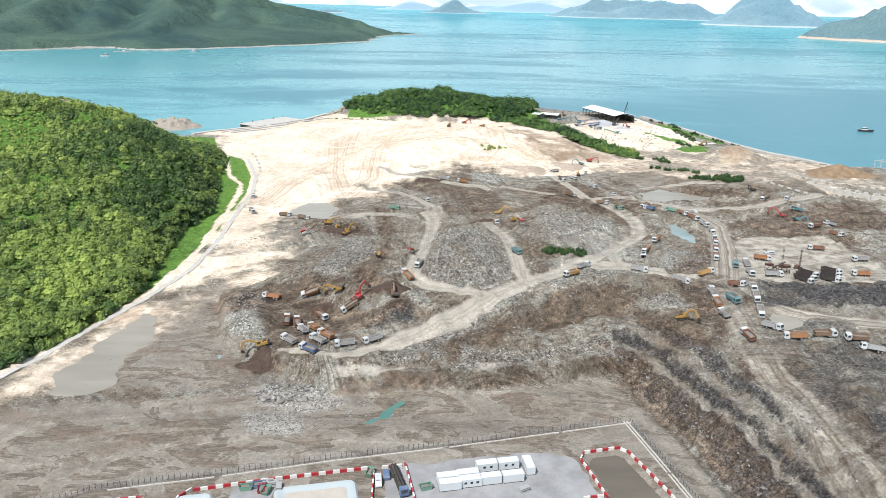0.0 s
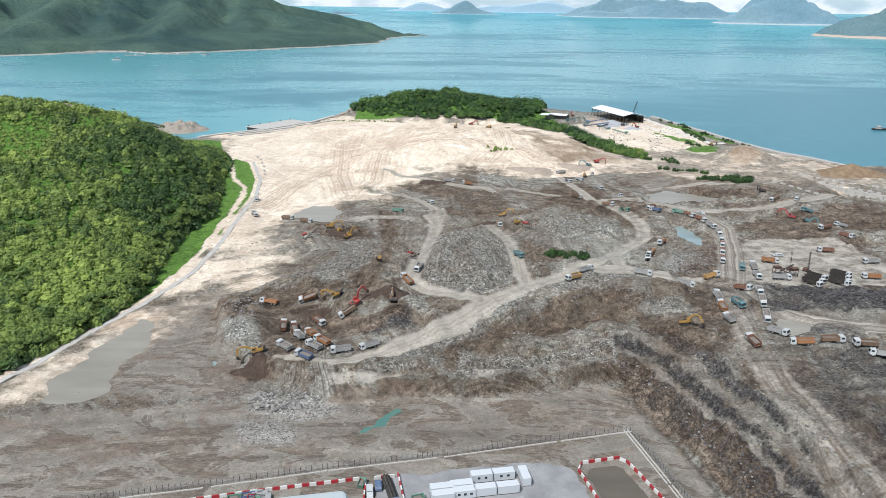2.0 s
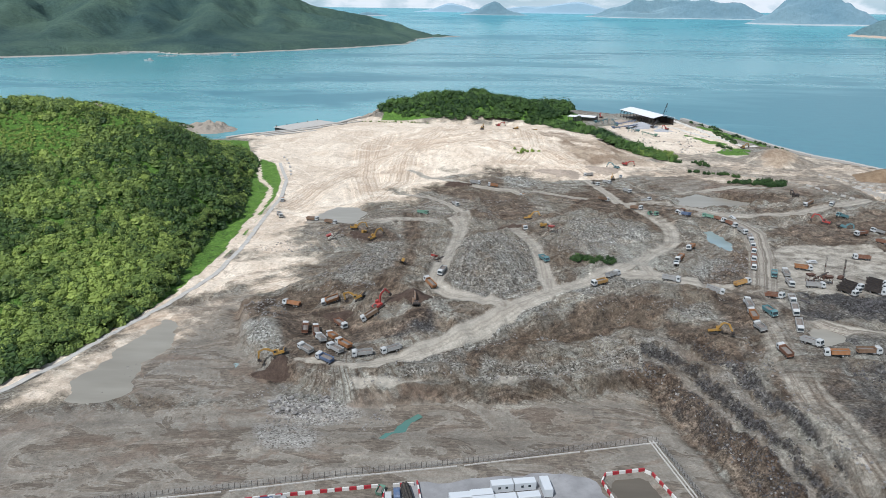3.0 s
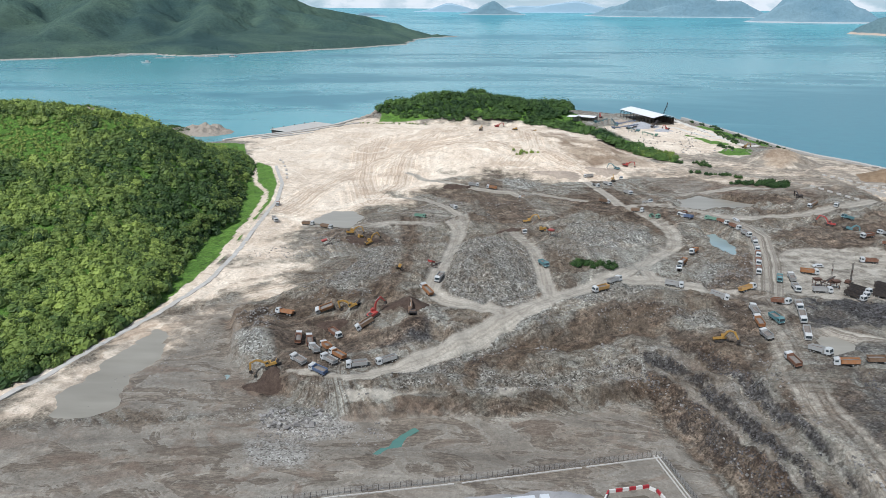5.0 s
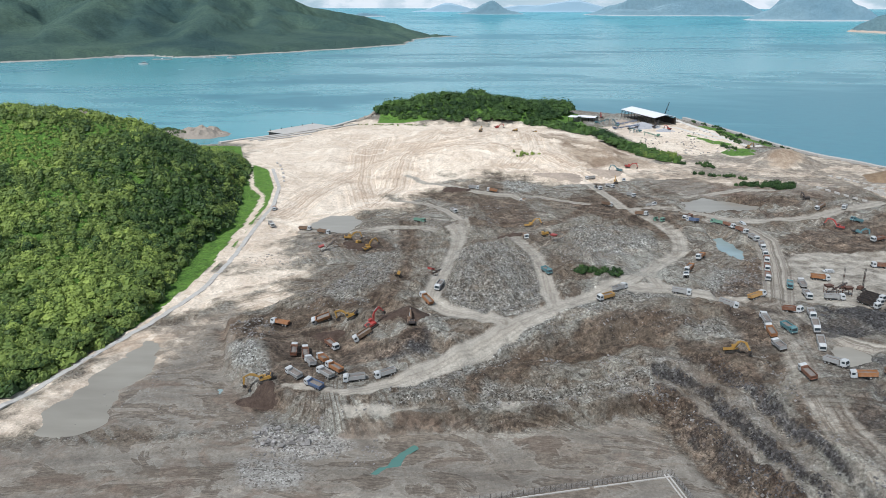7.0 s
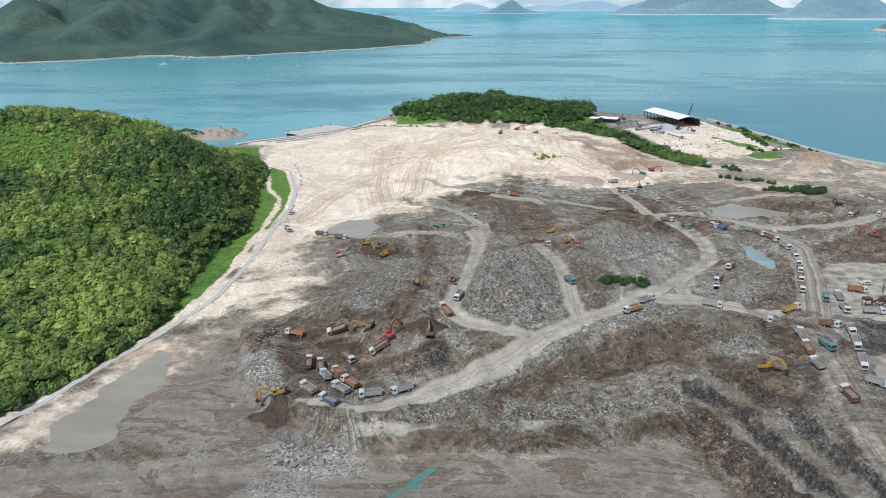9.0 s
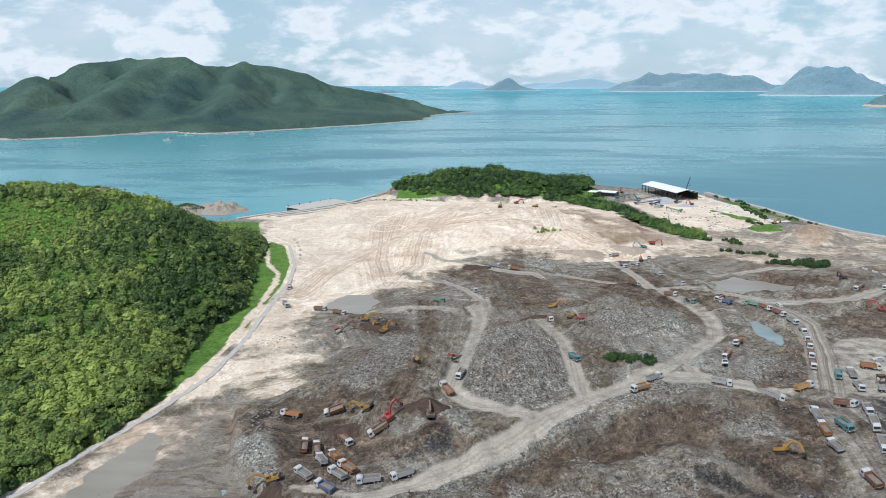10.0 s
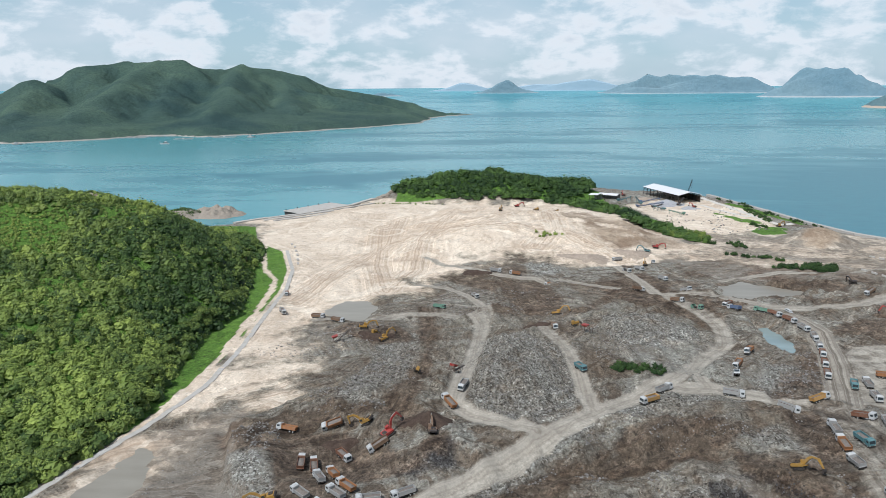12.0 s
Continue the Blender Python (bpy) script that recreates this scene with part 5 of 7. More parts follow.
PAINT = {
    "white": paint("white_paint", (0.42, 0.43, 0.425)), "orange": paint("orange_paint", (0.28, 0.125, 0.05)), "rust": paint("rust_red_paint", (0.165, 0.075, 0.045)),
    "brown": paint("brown_paint", (0.17, 0.105, 0.065)), "yellow": paint("ochre_paint", (0.38, 0.22, 0.07)), "blue": paint("blue_paint", (0.085, 0.125, 0.21)),
    "teal": paint("teal_paint", (0.07, 0.17, 0.185)), "green": paint("green_paint", (0.11, 0.22, 0.16)), "grey": paint("grey_paint", (0.28, 0.28, 0.27)),
    "red": paint("red_paint", (0.30, 0.035, 0.03)), "digger": paint("digger_yellow", (0.30, 0.17, 0.03)), "dark": paint("dark_steel", (0.045, 0.04, 0.038), 0.55, 0.3, (0.16, 0.12, 0.09), 0.5),
    "rusty": paint("rusty_steel", (0.09, 0.05, 0.038), 0.8, 0.2, (0.2, 0.12, 0.08), 0.6), "bright_red": paint("barrier_red", (0.30, 0.018, 0.028), 0.45, 0, (0.4, 0.2, 0.15), 0.25), "bright_white": paint("barrier_white", (0.56, 0.54, 0.50), 0.45, 0, (0.5, 0.45, 0.38), 0.25),
    "cabin": paint("cabin_white", (0.47, 0.49, 0.50), 0.45, 0, (0.5, 0.48, 0.44), 0.2), "tan": paint("tan_boards", (0.42, 0.34, 0.24)), "roof": paint("white_sheet_roof", (0.68, 0.68, 0.68), 0.4, 0.1, (0.55, 0.5, 0.44), 0.25),
}
M_TYRE = paint("tyre_rubber", (0.025, 0.024, 0.023), 0.85, 0, (0.16, 0.13, 0.1), 0.5, 1.5)
M_CHASSIS = paint("chassis_black", (0.04, 0.038, 0.036), 0.7, 0.2, (0.18, 0.14, 0.11), 0.6)
M_LOAD = rock_material("loaded_spoil", (0.15, 0.125, 0.105), (0.2, 0.18, 0.16))
t_glass = Tree("dark_window_glass")
M_GLASS = t_glass.done((0.03, 0.04, 0.045), 0.08, 0.0, None, 0.8)
t_lamp = Tree("lamp_lens")
M_LENS = t_lamp.done((0.7, 0.68, 0.6), 0.15, 0.0, None, 0.6)

# ---- dump trucks ----
CAB_OF = {"teal": "teal", "green": "green", "blue": "white", "grey": "white"}
BED_OF = {"white": "grey"}
TRUCK_LABEL = {
    "white": "dusty white tipper truck with pale grey body", "orange": "tipper truck with white cab and orange body", "rust": "tipper truck with white cab and rust red body",
    "brown": "tipper truck with white cab and brown body", "yellow": "tipper truck with white cab and ochre yellow body", "blue": "tipper truck with white cab and blue grey body",
    "teal": "teal tipper truck with teal body", "green": "pale green tipper truck", "grey": "large white dumper with a long dark empty body",
}
truck_kit = {}


def wheel(parent, x, y, r=0.52, w=0.42):
    s = Shape().tube((x, y - w / 2, r), (x, y + w / 2, r), r, 14)
    ob = part("wheel", s, M_TYRE, parent)
    side = 1 if y > 0 else -1
    part("rim", Shape().tube((x, y + side * w * 0.42, r), (x, y + side * w * 0.54, r), r * 0.5, 10), PAINT["grey"], ob)


def build_truck(colour, m, long=0.0, tipped=0.0, load=True):
    cab_m, bed_m = PAINT[CAB_OF.get(colour, "white")], PAINT[BED_OF.get(colour, colour)]
    t = base("tipper_truck", m, TRUCK_LABEL[colour] + (", body tipped up" if tipped else ""), "truck", "tipper trucks")
    back = -4.0 - long
    part("chassis", Shape().box(((back + 4.1) / 2, 0, 0.82), (4.1 - back, 1.0, 0.26)).bar((back + 0.3, 0, 0.6), (2.5, 0, 0.6), 0.3, 0.25), M_CHASSIS, t)
    cab = part("cab", Shape().prism([(2.35, 0.75), (4.35, 0.75), (4.42, 1.55), (4.22, 2.75), (3.95, 2.95), (2.5, 2.98), (2.35, 2.8)], -1.2, 1.2).box((3.0, 0, 3.08), (0.9, 1.7, 0.22), 0.05, (0.7, 0.9)), cab_m, t)
    part("windscreen", Shape().add([(4.43, -1.05, 1.62), (4.43, 1.05, 1.62), (4.26, 1.0, 2.62), (4.26, -1.0, 2.62)], [(0, 1, 2, 3)]), M_GLASS, cab)
    for sy in (-1, 1):
        part("side_window", Shape().box((3.45, sy * 1.205, 2.12), (1.1, 0.02, 0.72)), M_GLASS, cab)
        part("headlight", Shape().box((4.4, sy * 0.9, 1.05), (0.06, 0.36, 0.2)), M_LENS, cab)
    part("bumper", Shape().box((4.42, 0, 0.68), (0.22, 2.4, 0.36), 0.04), M_CHASSIS, t)
    part("fuel_tank", Shape().tube((1.2, -0.98, 0.72), (2.1, -0.98, 0.72), 0.3, 10), PAINT["grey"], t)
    # open body with sloping front and tail
    h0, h1, x0, x1 = 1.1, 2.55, back, 2.1
    hw, th = 1.25, 0.09
    s = Shape()
    s.box(((x0 + x1) / 2, 0, h0 + 0.06), (x1 - x0, 2 * hw, 0.12))
    for sy in (-1, 1):
        s.prism([(x0 + 0.35, h0), (x1, h0), (x1, h1), (x0, h1 - 0.05)], sy * hw - th / 2, sy * hw + th / 2)
        for k in range(5):
            xr = x0 + 0.8 + k * (x1 - x0 - 1.2) / 4
            s.box((xr, sy * (hw + 0.07), (h0 + h1) / 2), (0.12, 0.1, h1 - h0))
        s.bar((x0, sy * hw, h1), (x1, sy * hw, h1), 0.16, 0.12)
    s.prism([(x1 - th, h0), (x1, h0), (x1, h1 + 0.25), (x1 - th, h1 + 0.25)], -hw, hw)
    s.prism([(x0 + 0.35, h0), (x0 + 0.44, h0), (x0 + 0.09, h1 - 0.1), (x0, h1 - 0.1)], -hw, hw)
    s.box((x1 + 0.3, 0, h1 + 0.2), (0.7, 2 * hw, 0.08))
    bed = part("tipper_body", s, bed_m if colour != "grey" else PAINT["dark"], t)
    if load:
        n, k = 7, Shape()
        rr = random.Random(len(colour))
        vs = [(x0 + 0.3 + (x1 - x0 - 0.5) * i / 6, -hw + 0.1 + (2 * hw - 0.2) * j / 4, h1 - 0.75 + 0.55 * math.sin(math.pi * (i + 0.5) / 7) * math.sin(math.pi * (j + 0.5) / 5) + rr.uniform(-0.08, 0.08)) for i in range(7) for j in range(5)]
        part("load", k.add(vs, [(i * 5 + j, (i + 1) * 5 + j, (i + 1) * 5 + j + 1, i * 5 + j + 1) for i in range(6) for j in range(4)]), M_LOAD, bed, "heap of dry spoil")
    if tipped:
        r = Matrix.Translation((x0 + 0.4, 0, 1.0)) @ Matrix.Rotation(radians(tipped), 4, "Y") @ Matrix.Translation((-x0 - 0.4, 0, -1.0))
        bed.matrix_local = r
        part("tipping_ram", Shape().tube((1.4, 0, 0.9), tuple(r @ Vector((1.7, 0, 1.2))), 0.12), PAINT["grey"], t)
    for ax in (3.3, -1.6 - long * 0.6, -2.95 - long):
        for sy in (-1, 1):
            wheel(t, ax, sy * 1.02, 0.52, 0.34 if ax > 0 else 0.5)
    return t


def put_trucks(rows, load=True, long=0.0):
    for x, y, turn, colour in rows:
        m = stand(x, y, turn)
        key = (colour, load, long)
        if key in truck_kit:
            copy_thing(truck_kit[key], m)
        else:
            truck_kit[key] = build_truck(colour, m, long, 0.0, load)
            truck_kit[key].scale = (0.92, 0.92, 0.92)


# at the loading place
put_trucks([(-73.9, 291.8, 170, "orange"), (-56.2, 291.2, 186, "orange"), (-49.4, 275.2, -50, "rust"), (-37.0, 276.2, -155, "brown"), (-62.6, 269.2, 100, "rust"), (-58.1, 268.7, 106, "rust"), (-50.4, 263.5, 122, "orange")])
put_trucks([(-53.9, 259.0, 120, "white"), (-44.1, 254.1, 140, "orange"), (-46.4, 250.1, 139, "white"), (-57.3, 250.0, 138, "white"), (-48.6, 243.0, 146, "blue"), (-35.8, 247.8, -168, "white"), (-25.4, 250.8, -152, "white"), (-15.5, 300.9, 128, "orange"), (-10.9, 314.6, -104, "white")])
# on the tracks behind
put_trucks([(-133.0, 491.9, -76, "orange"), (-124.8, 455.1, -61, "white"), (-100.9, 444.9, -11, "brown"), (-86.6, 431.7, -18, "brown"), (-33.0, 466.2, -23, "green"), (-12.4, 491.9, -65, "white"), (-8.1, 459.0, -75, "white"), (-0.3, 547.1, -10, "white"), (13.2, 546.0, 176, "orange"), (36.8, 524.6, 176, "orange"), (30.1, 398.4, -85, "brown"), (36.1, 337.0, -70, "teal")])
put_trucks([(100.7, 448.8, -36, "brown"), (113.8, 481.0, -60, "white"), (107.5, 516.0, -65, "white"), (87.1, 491.2, 15, "brown"), (97.8, 544.6, -60, "white"), (91.5, 597.5, -170, "white"), (136.6, 420.9, 147, "green"), (123.4, 422.4, 120, "blue"), (124.6, 437.8, -134, "rust"), (111.0, 563.7, -97, "white")])
# the queue round the pond
put_trucks([(140.2, 414.5, -62, "rust"), (144.0, 405.2, -66, "rust"), (147.0, 395.0, -78, "white"), (147.6, 383.5, -98, "white"), (144.6, 371.0, -106, "white"), (140.6, 358.6, -108, "rust"), (136.6, 346.8, -108, "rust"), (132.8, 335.2, -108, "rust")])
put_trucks([(110.1, 358.3, -123, "orange"), (102.8, 349.5, -122, "orange"), (95.7, 329.1, -104, "white"), (57.2, 302.5, -148, "yellow"), (64.3, 312.2, 42, "white"), (88.9, 310.7, -20, "white"), (105.5, 303.0, -25, "white"), (119.2, 309.0, 23, "yellow"), (113.0, 283.5, 86, "white"), (111.2, 272.2, 88, "orange"), (110.6, 261.7, 92, "white")])
# on the haul road and in the truck park
put_trucks([(117.6, 273.2, -80, "teal"), (126.6, 292.3, -50, "rust"), (129.7, 283.3, -104, "white"), (126.4, 271.8, -104, "white"), (123.6, 260.6, -104, "white"), (121.6, 245.3, -55, "white"), (126.4, 236.1, 166, "orange"), (111.4, 240.6, 98, "rust")])
put_trucks([(154.7, 334.4, -10, "orange"), (138.2, 324.7, -110, "teal"), (144.2, 326.6, 80, "white"), (140.3, 312.5, -97, "white"), (149.9, 309.6, -10, "white"), (189.7, 352.2, 172, "rust"), (136.8, 237.4, -4, "brown"), (147.0, 235.0, 174, "brown"), (148.6, 227.4, 164, "white")])
put_trucks([(203.6, 336.3, -176, "white"), (191.8, 313.7, 172, "orange"), (219.9, 399.1, -167, "white"), (209.5, 394.8, -160, "rust"), (212.3, 377.8, -60, "rust"), (213.6, 426.7, -160, "teal"), (210.2, 463.8, -146, "brown"), (226.0, 467.5, -122, "white")])
put_trucks([(161.0, 303.4, -62, "grey"), (164.0, 307.4, -62, "grey"), (167.0, 311.4, -62, "grey"), (172.6, 303.0, -58, "grey"), (175.0, 307.4, -58, "grey"), (177.4, 311.8, -58, "grey"), (179.8, 316.2, -58, "grey")], False, 1.6)
build_truck("green", stand(107.0, 432.0, -60), 0, 48, False).scale = (0.92, 0.92, 0.92)
build_truck("white", stand(88.6, 540.0, -62), 0, 46, False).scale = (0.92, 0.92, 0.92)

# ---- diggers ----
digger_kit = {}
DIGGER_LABEL = {"digger": "yellow crawler excavator with its arm reaching down", "red": "red crawler excavator with raised arm", "teal": "teal crawler excavator on the sand slope", "brown": "rusty brown crawler excavator working in dark earth", "dark": "dark crawler machine standing on spoil"}


def build_digger(colour, m, lift=0.0):
    pm = PAINT[colour]
    e = base("excavator", m, DIGGER_LABEL[colour], "excavator", "crawler excavators")
    for sy in (-1, 1):
        prof = [(-1.9, 0.15), (-1.55, 0.0), (1.55, 0.0), (1.9, 0.15), (2.0, 0.5), (1.75, 0.85), (-1.75, 0.85), (-2.0, 0.5)]
        tr = part("crawler_track", Shape().prism(prof, sy * 1.25 - 0.3, sy * 1.25 + 0.3), M_TYRE, e)
        part("track_frame", Shape().box((0, sy * 1.25, 0.45), (2.9, 0.66, 0.4), 0.05), PAINT["dark"], tr)
    part("undercarriage", Shape().box((0, 0, 0.65), (1.9, 1.9, 0.45)).tube((0, 0, 0.8), (0, 0, 1.1), 0.75, 14), M_CHASSIS, e)
    house = part("house", Shape().prism([(-2.6, 1.15), (1.5, 1.15), (1.5, 1.75), (-0.2, 2.1), (-2.4, 2.15), (-2.75, 1.9), (-2.75, 1.3)], -1.35, 1.35), pm, e)
    part("counterweight", Shape().prism([(-3.1, 1.25), (-2.6, 1.15), (-2.6, 2.1), (-2.95, 2.0), (-3.15, 1.7)], -1.3, 1.3), PAINT["dark"], house)
    part("engine_cover", Shape().box((-1.5, -0.2, 2.25), (1.5, 1.6, 0.24), 0.06), PAINT["dark"], house)
    cab = part("cab", Shape().prism([(-0.2, 1.7), (1.5, 1.7), (1.55, 2.3), (1.25, 3.05), (-0.15, 3.05)], 0.35, 1.35), pm, e)
    part("cab_window", Shape().add([(1.57, 0.45, 1.95), (1.57, 1.25, 1.95), (1.3, 1.25, 2.95), (1.3, 0.45, 2.95)], [(0, 1, 2, 3)]).box((0.6, 1.36, 2.45), (1.1, 0.02, 0.8)), M_GLASS, cab)
    a = radians(lift)

    def up(x, z):
        dx, dz = x - 1.2, z - 1.6
        return (1.2 + dx * math.cos(a) - dz * math.sin(a), 1.6 + dx * math.sin(a) + dz * math.cos(a))

    boom = [up(1.1, 1.3), up(3.0, 3.5), up(4.2, 4.35), up(6.6, 4.3), up(6.7, 4.7), up(4.1, 4.95), up(2.5, 4.15), up(0.9, 1.9)]
    part("boom", Shape().prism(boom, -0.26, 0.2), pm, e)
    tip = up(6.5, 4.5)
    low = (tip[0] + 1.0, tip[1] - 2.9)
    part("stick", Shape().prism([(tip[0] - 0.7, tip[1] + 0.5), (tip[0] + 0.25, tip[1] + 0.2), (low[0] + 0.2, low[1]), (low[0] - 0.2, low[1]), (tip[0] - 0.45, tip[1] - 0.3)], -0.2, 0.14), pm, e)
    bk = [(low[0] - 0.2, low[1] + 0.25), (low[0] + 0.35, low[1] + 0.1), (low[0] + 0.45, low[1] - 0.6), (low[0], low[1] - 1.15), (low[0] - 0.75, low[1] - 1.1), (low[0] - 1.0, low[1] - 0.7), (low[0] - 0.35, low[1] - 0.75)]
    part("bucket", Shape().prism(bk, -0.6, 0.54), PAINT["dark"], e)
    mid = up(3.6, 4.3)
    part("boom_ram", Shape().tube((1.5, 0.32, 1.5), (mid[0], 0.32, mid[1] - 0.5), 0.1), PAINT["grey"], e)
    part("stick_ram", Shape().tube((mid[0], -0.03, mid[1] + 0.8), (tip[0] - 0.6, -0.03, tip[1] + 0.6), 0.09), PAINT["grey"], e)
    return e


def put_diggers(rows):
    for x, y, turn, colour, lift in rows:
        m = stand(x, y, turn, 1.6, 1.2, 0.08)
        key = (colour, lift)
        if key in digger_kit:
            copy_thing(digger_kit[key], m)
        else:
            digger_kit[key] = build_digger(colour, m, lift)


put_diggers([(-67.5, 249.5, 186, "digger", -8), (-43.5, 288.8, 158, "digger", 10), (-34.5, 281.5, 40, "red", 14), (-19.5, 278.0, 100, "brown", 0), (95.0, 262.5, -60, "digger", -14), (-69.5, 420.0, 10, "digger", 0), (-56.5, 408.0, 40, "digger", 0), (34.5, 438.0, -20, "digger", 0),
             (116.2, 616.0, 170, "teal", 0), (126.0, 628.0, -10, "red", 0), (20.0, 790.0, 20, "red", 0), (3.0, 740.0, 80, "digger", 0), (200.4, 418.0, 150, "red", 0), (204.0, 405.0, 10, "teal", 0), (104.0, 556.0, 80, "digger", 0), (211.0, 486.0, 90, "dark", 0)])


def build_dozer(m, colour="digger"):
    d = base("bulldozer", m, "dusty yellow bulldozer pushing spoil", "bulldozer", "bulldozers")
    for sy in (-1, 1):
        part("crawler_track", Shape().prism([(-1.7, 0.2), (-1.4, 0.0), (1.4, 0.0), (1.7, 0.2), (1.7, 0.7), (1.2, 0.95), (-1.5, 0.95), (-1.8, 0.6)], sy * 1.0 - 0.28, sy * 1.0 + 0.28), M_TYRE, d)
    part("engine_hood", Shape().prism([(-0.3, 0.9), (2.1, 0.7), (2.1, 1.7), (-0.3, 1.9)], -0.6, 0.6), PAINT[colour], d)
    cab = part("cab", Shape().box((-0.9, 0, 2.0), (1.5, 1.5, 1.7), 0.08, (0.85, 0.9)), PAINT[colour], d)
    part("cab_window", Shape().box((-0.15, 0, 2.25), (0.08, 1.2, 0.8)), M_GLASS, cab)
    part("blade", Shape().prism([(2.7, 0.0), (2.95, 0.1), (2.75, 0.65), (2.95, 1.25), (2.8, 1.3), (2.55, 0.65)], -1.8, 1.8), PAINT["dark"], d)
    for sy in (-1, 1):
        part("push_arm", Shape().bar((0.2, sy * 1.4, 0.5), (2.65, sy * 1.4, 0.5), 0.16, 0.22), PAINT[colour], d)
    return d


dozer = build_dozer(stand(36.9, 731.0, 150, 1.5, 1.0))
for bx, by, bt in ((56.1, 744.0, 210), (-33.2, 349.4, 95), (-63.0, 414.0, 60), (40.5, 402.0, 20)):
    copy_thing(dozer, stand(bx, by, bt, 1.5, 1.0))


def build_rig(m, label):
    """A drill rig: crawler base with a tall mast."""
    r = base("drill_rig", m, label, "drill rig", "drill rigs")
    for sy in (-1, 1):
        part("crawler_track", Shape().prism([(-1.8, 0.2), (-1.5, 0.0), (1.5, 0.0), (1.8, 0.2), (1.8, 0.6), (-1.8, 0.6)], sy * 1.0 - 0.25, sy * 1.0 + 0.25), M_TYRE, r)
    part("engine_house", Shape().box((-0.8, 0, 1.2), (2.4, 1.9, 1.2), 0.1), PAINT["rusty"], r)
    s = Shape()
    for sx in (-0.25, 0.25):
        for sy in (-0.2, 0.2):
            s.bar((1.4 + sx, sy, 0.3), (1.4 + sx, sy, 9.0), 0.09, 0.09)
    for k in range(9):
        s.bar((1.15, -0.2, 0.5 + k), (1.65, -0.2, 1.4 + k), 0.06, 0.06).bar((1.15, 0.2, 1.4 + k), (1.65, 0.2, 0.5 + k), 0.06, 0.06)
    part("mast", s, PAINT["dark"], r)
    part("drill_head", Shape().box((1.75, 0, 5.0), (0.4, 0.5, 1.0), 0.05), PAINT["rusty"], r)
    return r


rig = build_rig(stand(160.5, 325.0, 70, 1.5, 1.0), "rusty drill rig with an upright lattice mast")
copy_thing(rig, stand(167.5, 324.0, 40, 1.5, 1.0))


def build_screen(m, label, colour):
    """A mobile screening plant: hopper, frame and a sloping belt."""
    r = base("screening_plant", m, label, "screening plant", "screening plants")
    s = Shape()
    for sx in (-2.2, 2.2):
        for sy in (-1.1, 1.1):
            s.bar((sx, sy, 0), (sx, sy, 3.0), 0.16, 0.16)
        s.bar((sx, -1.1, 1.5), (sx, 1.1, 1.5), 0.12, 0.12)
    for sy in (-1.1, 1.1):
        s.bar((-2.2, sy, 3.0), (2.2, sy, 3.0), 0.18, 0.2).bar((-2.2, sy, 0.3), (2.2, sy, 2.8), 0.1, 0.1)
    part("frame", s, PAINT["rusty"], r)
    part("hopper", Shape().box((-1.0, 0, 3.4), (2.4, 1.8, 0.9), 0.0, (1.35, 1.35)), PAINT[colour], r)
    part("belt", Shape().bar((1.0, 0, 1.4), (7.2, 0, 4.2), 0.9, 0.2), PAINT["dark"], r)
    part("belt_leg", Shape().bar((5.6, -0.4, 0), (6.0, -0.4, 3.6), 0.1, 0.1).bar((5.6, 0.4, 0), (6.0, 0.4, 3.6), 0.1, 0.1), PAINT["rusty"], r)
    return r


screen_a = build_screen(stand(44.7, 388.5, -40, 2.2, 1.0), "rust red screening plant with a sloping belt", "red")
for bx, by, bt in ((-16.0, 332.0, 60), (-80.0, 405.0, 20)):
    copy_thing(screen_a, stand(bx, by, bt, 2.2, 1.0))
screen_b = build_screen(stand(152.0, 318.0, 10, 2.2, 1.0), "dark rusty screening plant in the truck park", "rusty")
copy_thing(screen_b, stand(157.0, 315.5, 190, 2.2, 1.0))

# ---- cars ----


def build_car(m, colour, label, van=False):
    c = base("van" if van else "car", m, label, "van" if van else "car", "parked cars")
    h = 1.95 if van else 1.4
    prof = [(-2.3, 0.35), (2.25, 0.35), (2.35, 0.75), (1.5, 1.0), (0.9, h), (-1.9 if not van else -2.25, h), (-2.35, 1.0)]
    body = part("body", Shape().prism(prof, -0.9, 0.9), PAINT[colour], c)
    part("windscreen", Shape().add([(1.47, -0.78, 1.03), (1.47, 0.78, 1.03), (0.94, 0.72, h - 0.06), (0.94, -0.72, h - 0.06)], [(0, 1, 2, 3)]), M_GLASS, body)
    for sy in (-1, 1):
        part("side_window", Shape().box((-0.4, sy * 0.905, h - 0.3), (2.2, 0.02, 0.36)), M_GLASS, body)
    part("roof_panel", Shape().box((-0.6, 0, h + 0.02), (2.5, 1.5, 0.05), 0.02), PAINT[colour], body)
    for ax in (1.4, -1.4):
        for sy in (-1, 1):
            wheel(c, ax, sy * 0.8, 0.33, 0.2)
    return c


build_car(pose(-16.5, 172.1, 8.0, 0, 0, -82), "white", "white van parked inside the fenced yard", True)
build_car(pose(-14.6, 175.6, 8.0, 0, 0, 98), "blue", "blue car parked beside the black pipes")
build_car(stand(162.3, 343.3, 178, 1.4, 0.8), "white", "white pickup car standing in the truck park")
build_car(stand(151.0, 424.0, -70, 1.4, 0.8), "white", "white car on the haul road junction")

# ---- fenced yard ----
YARD_Z = 8.0


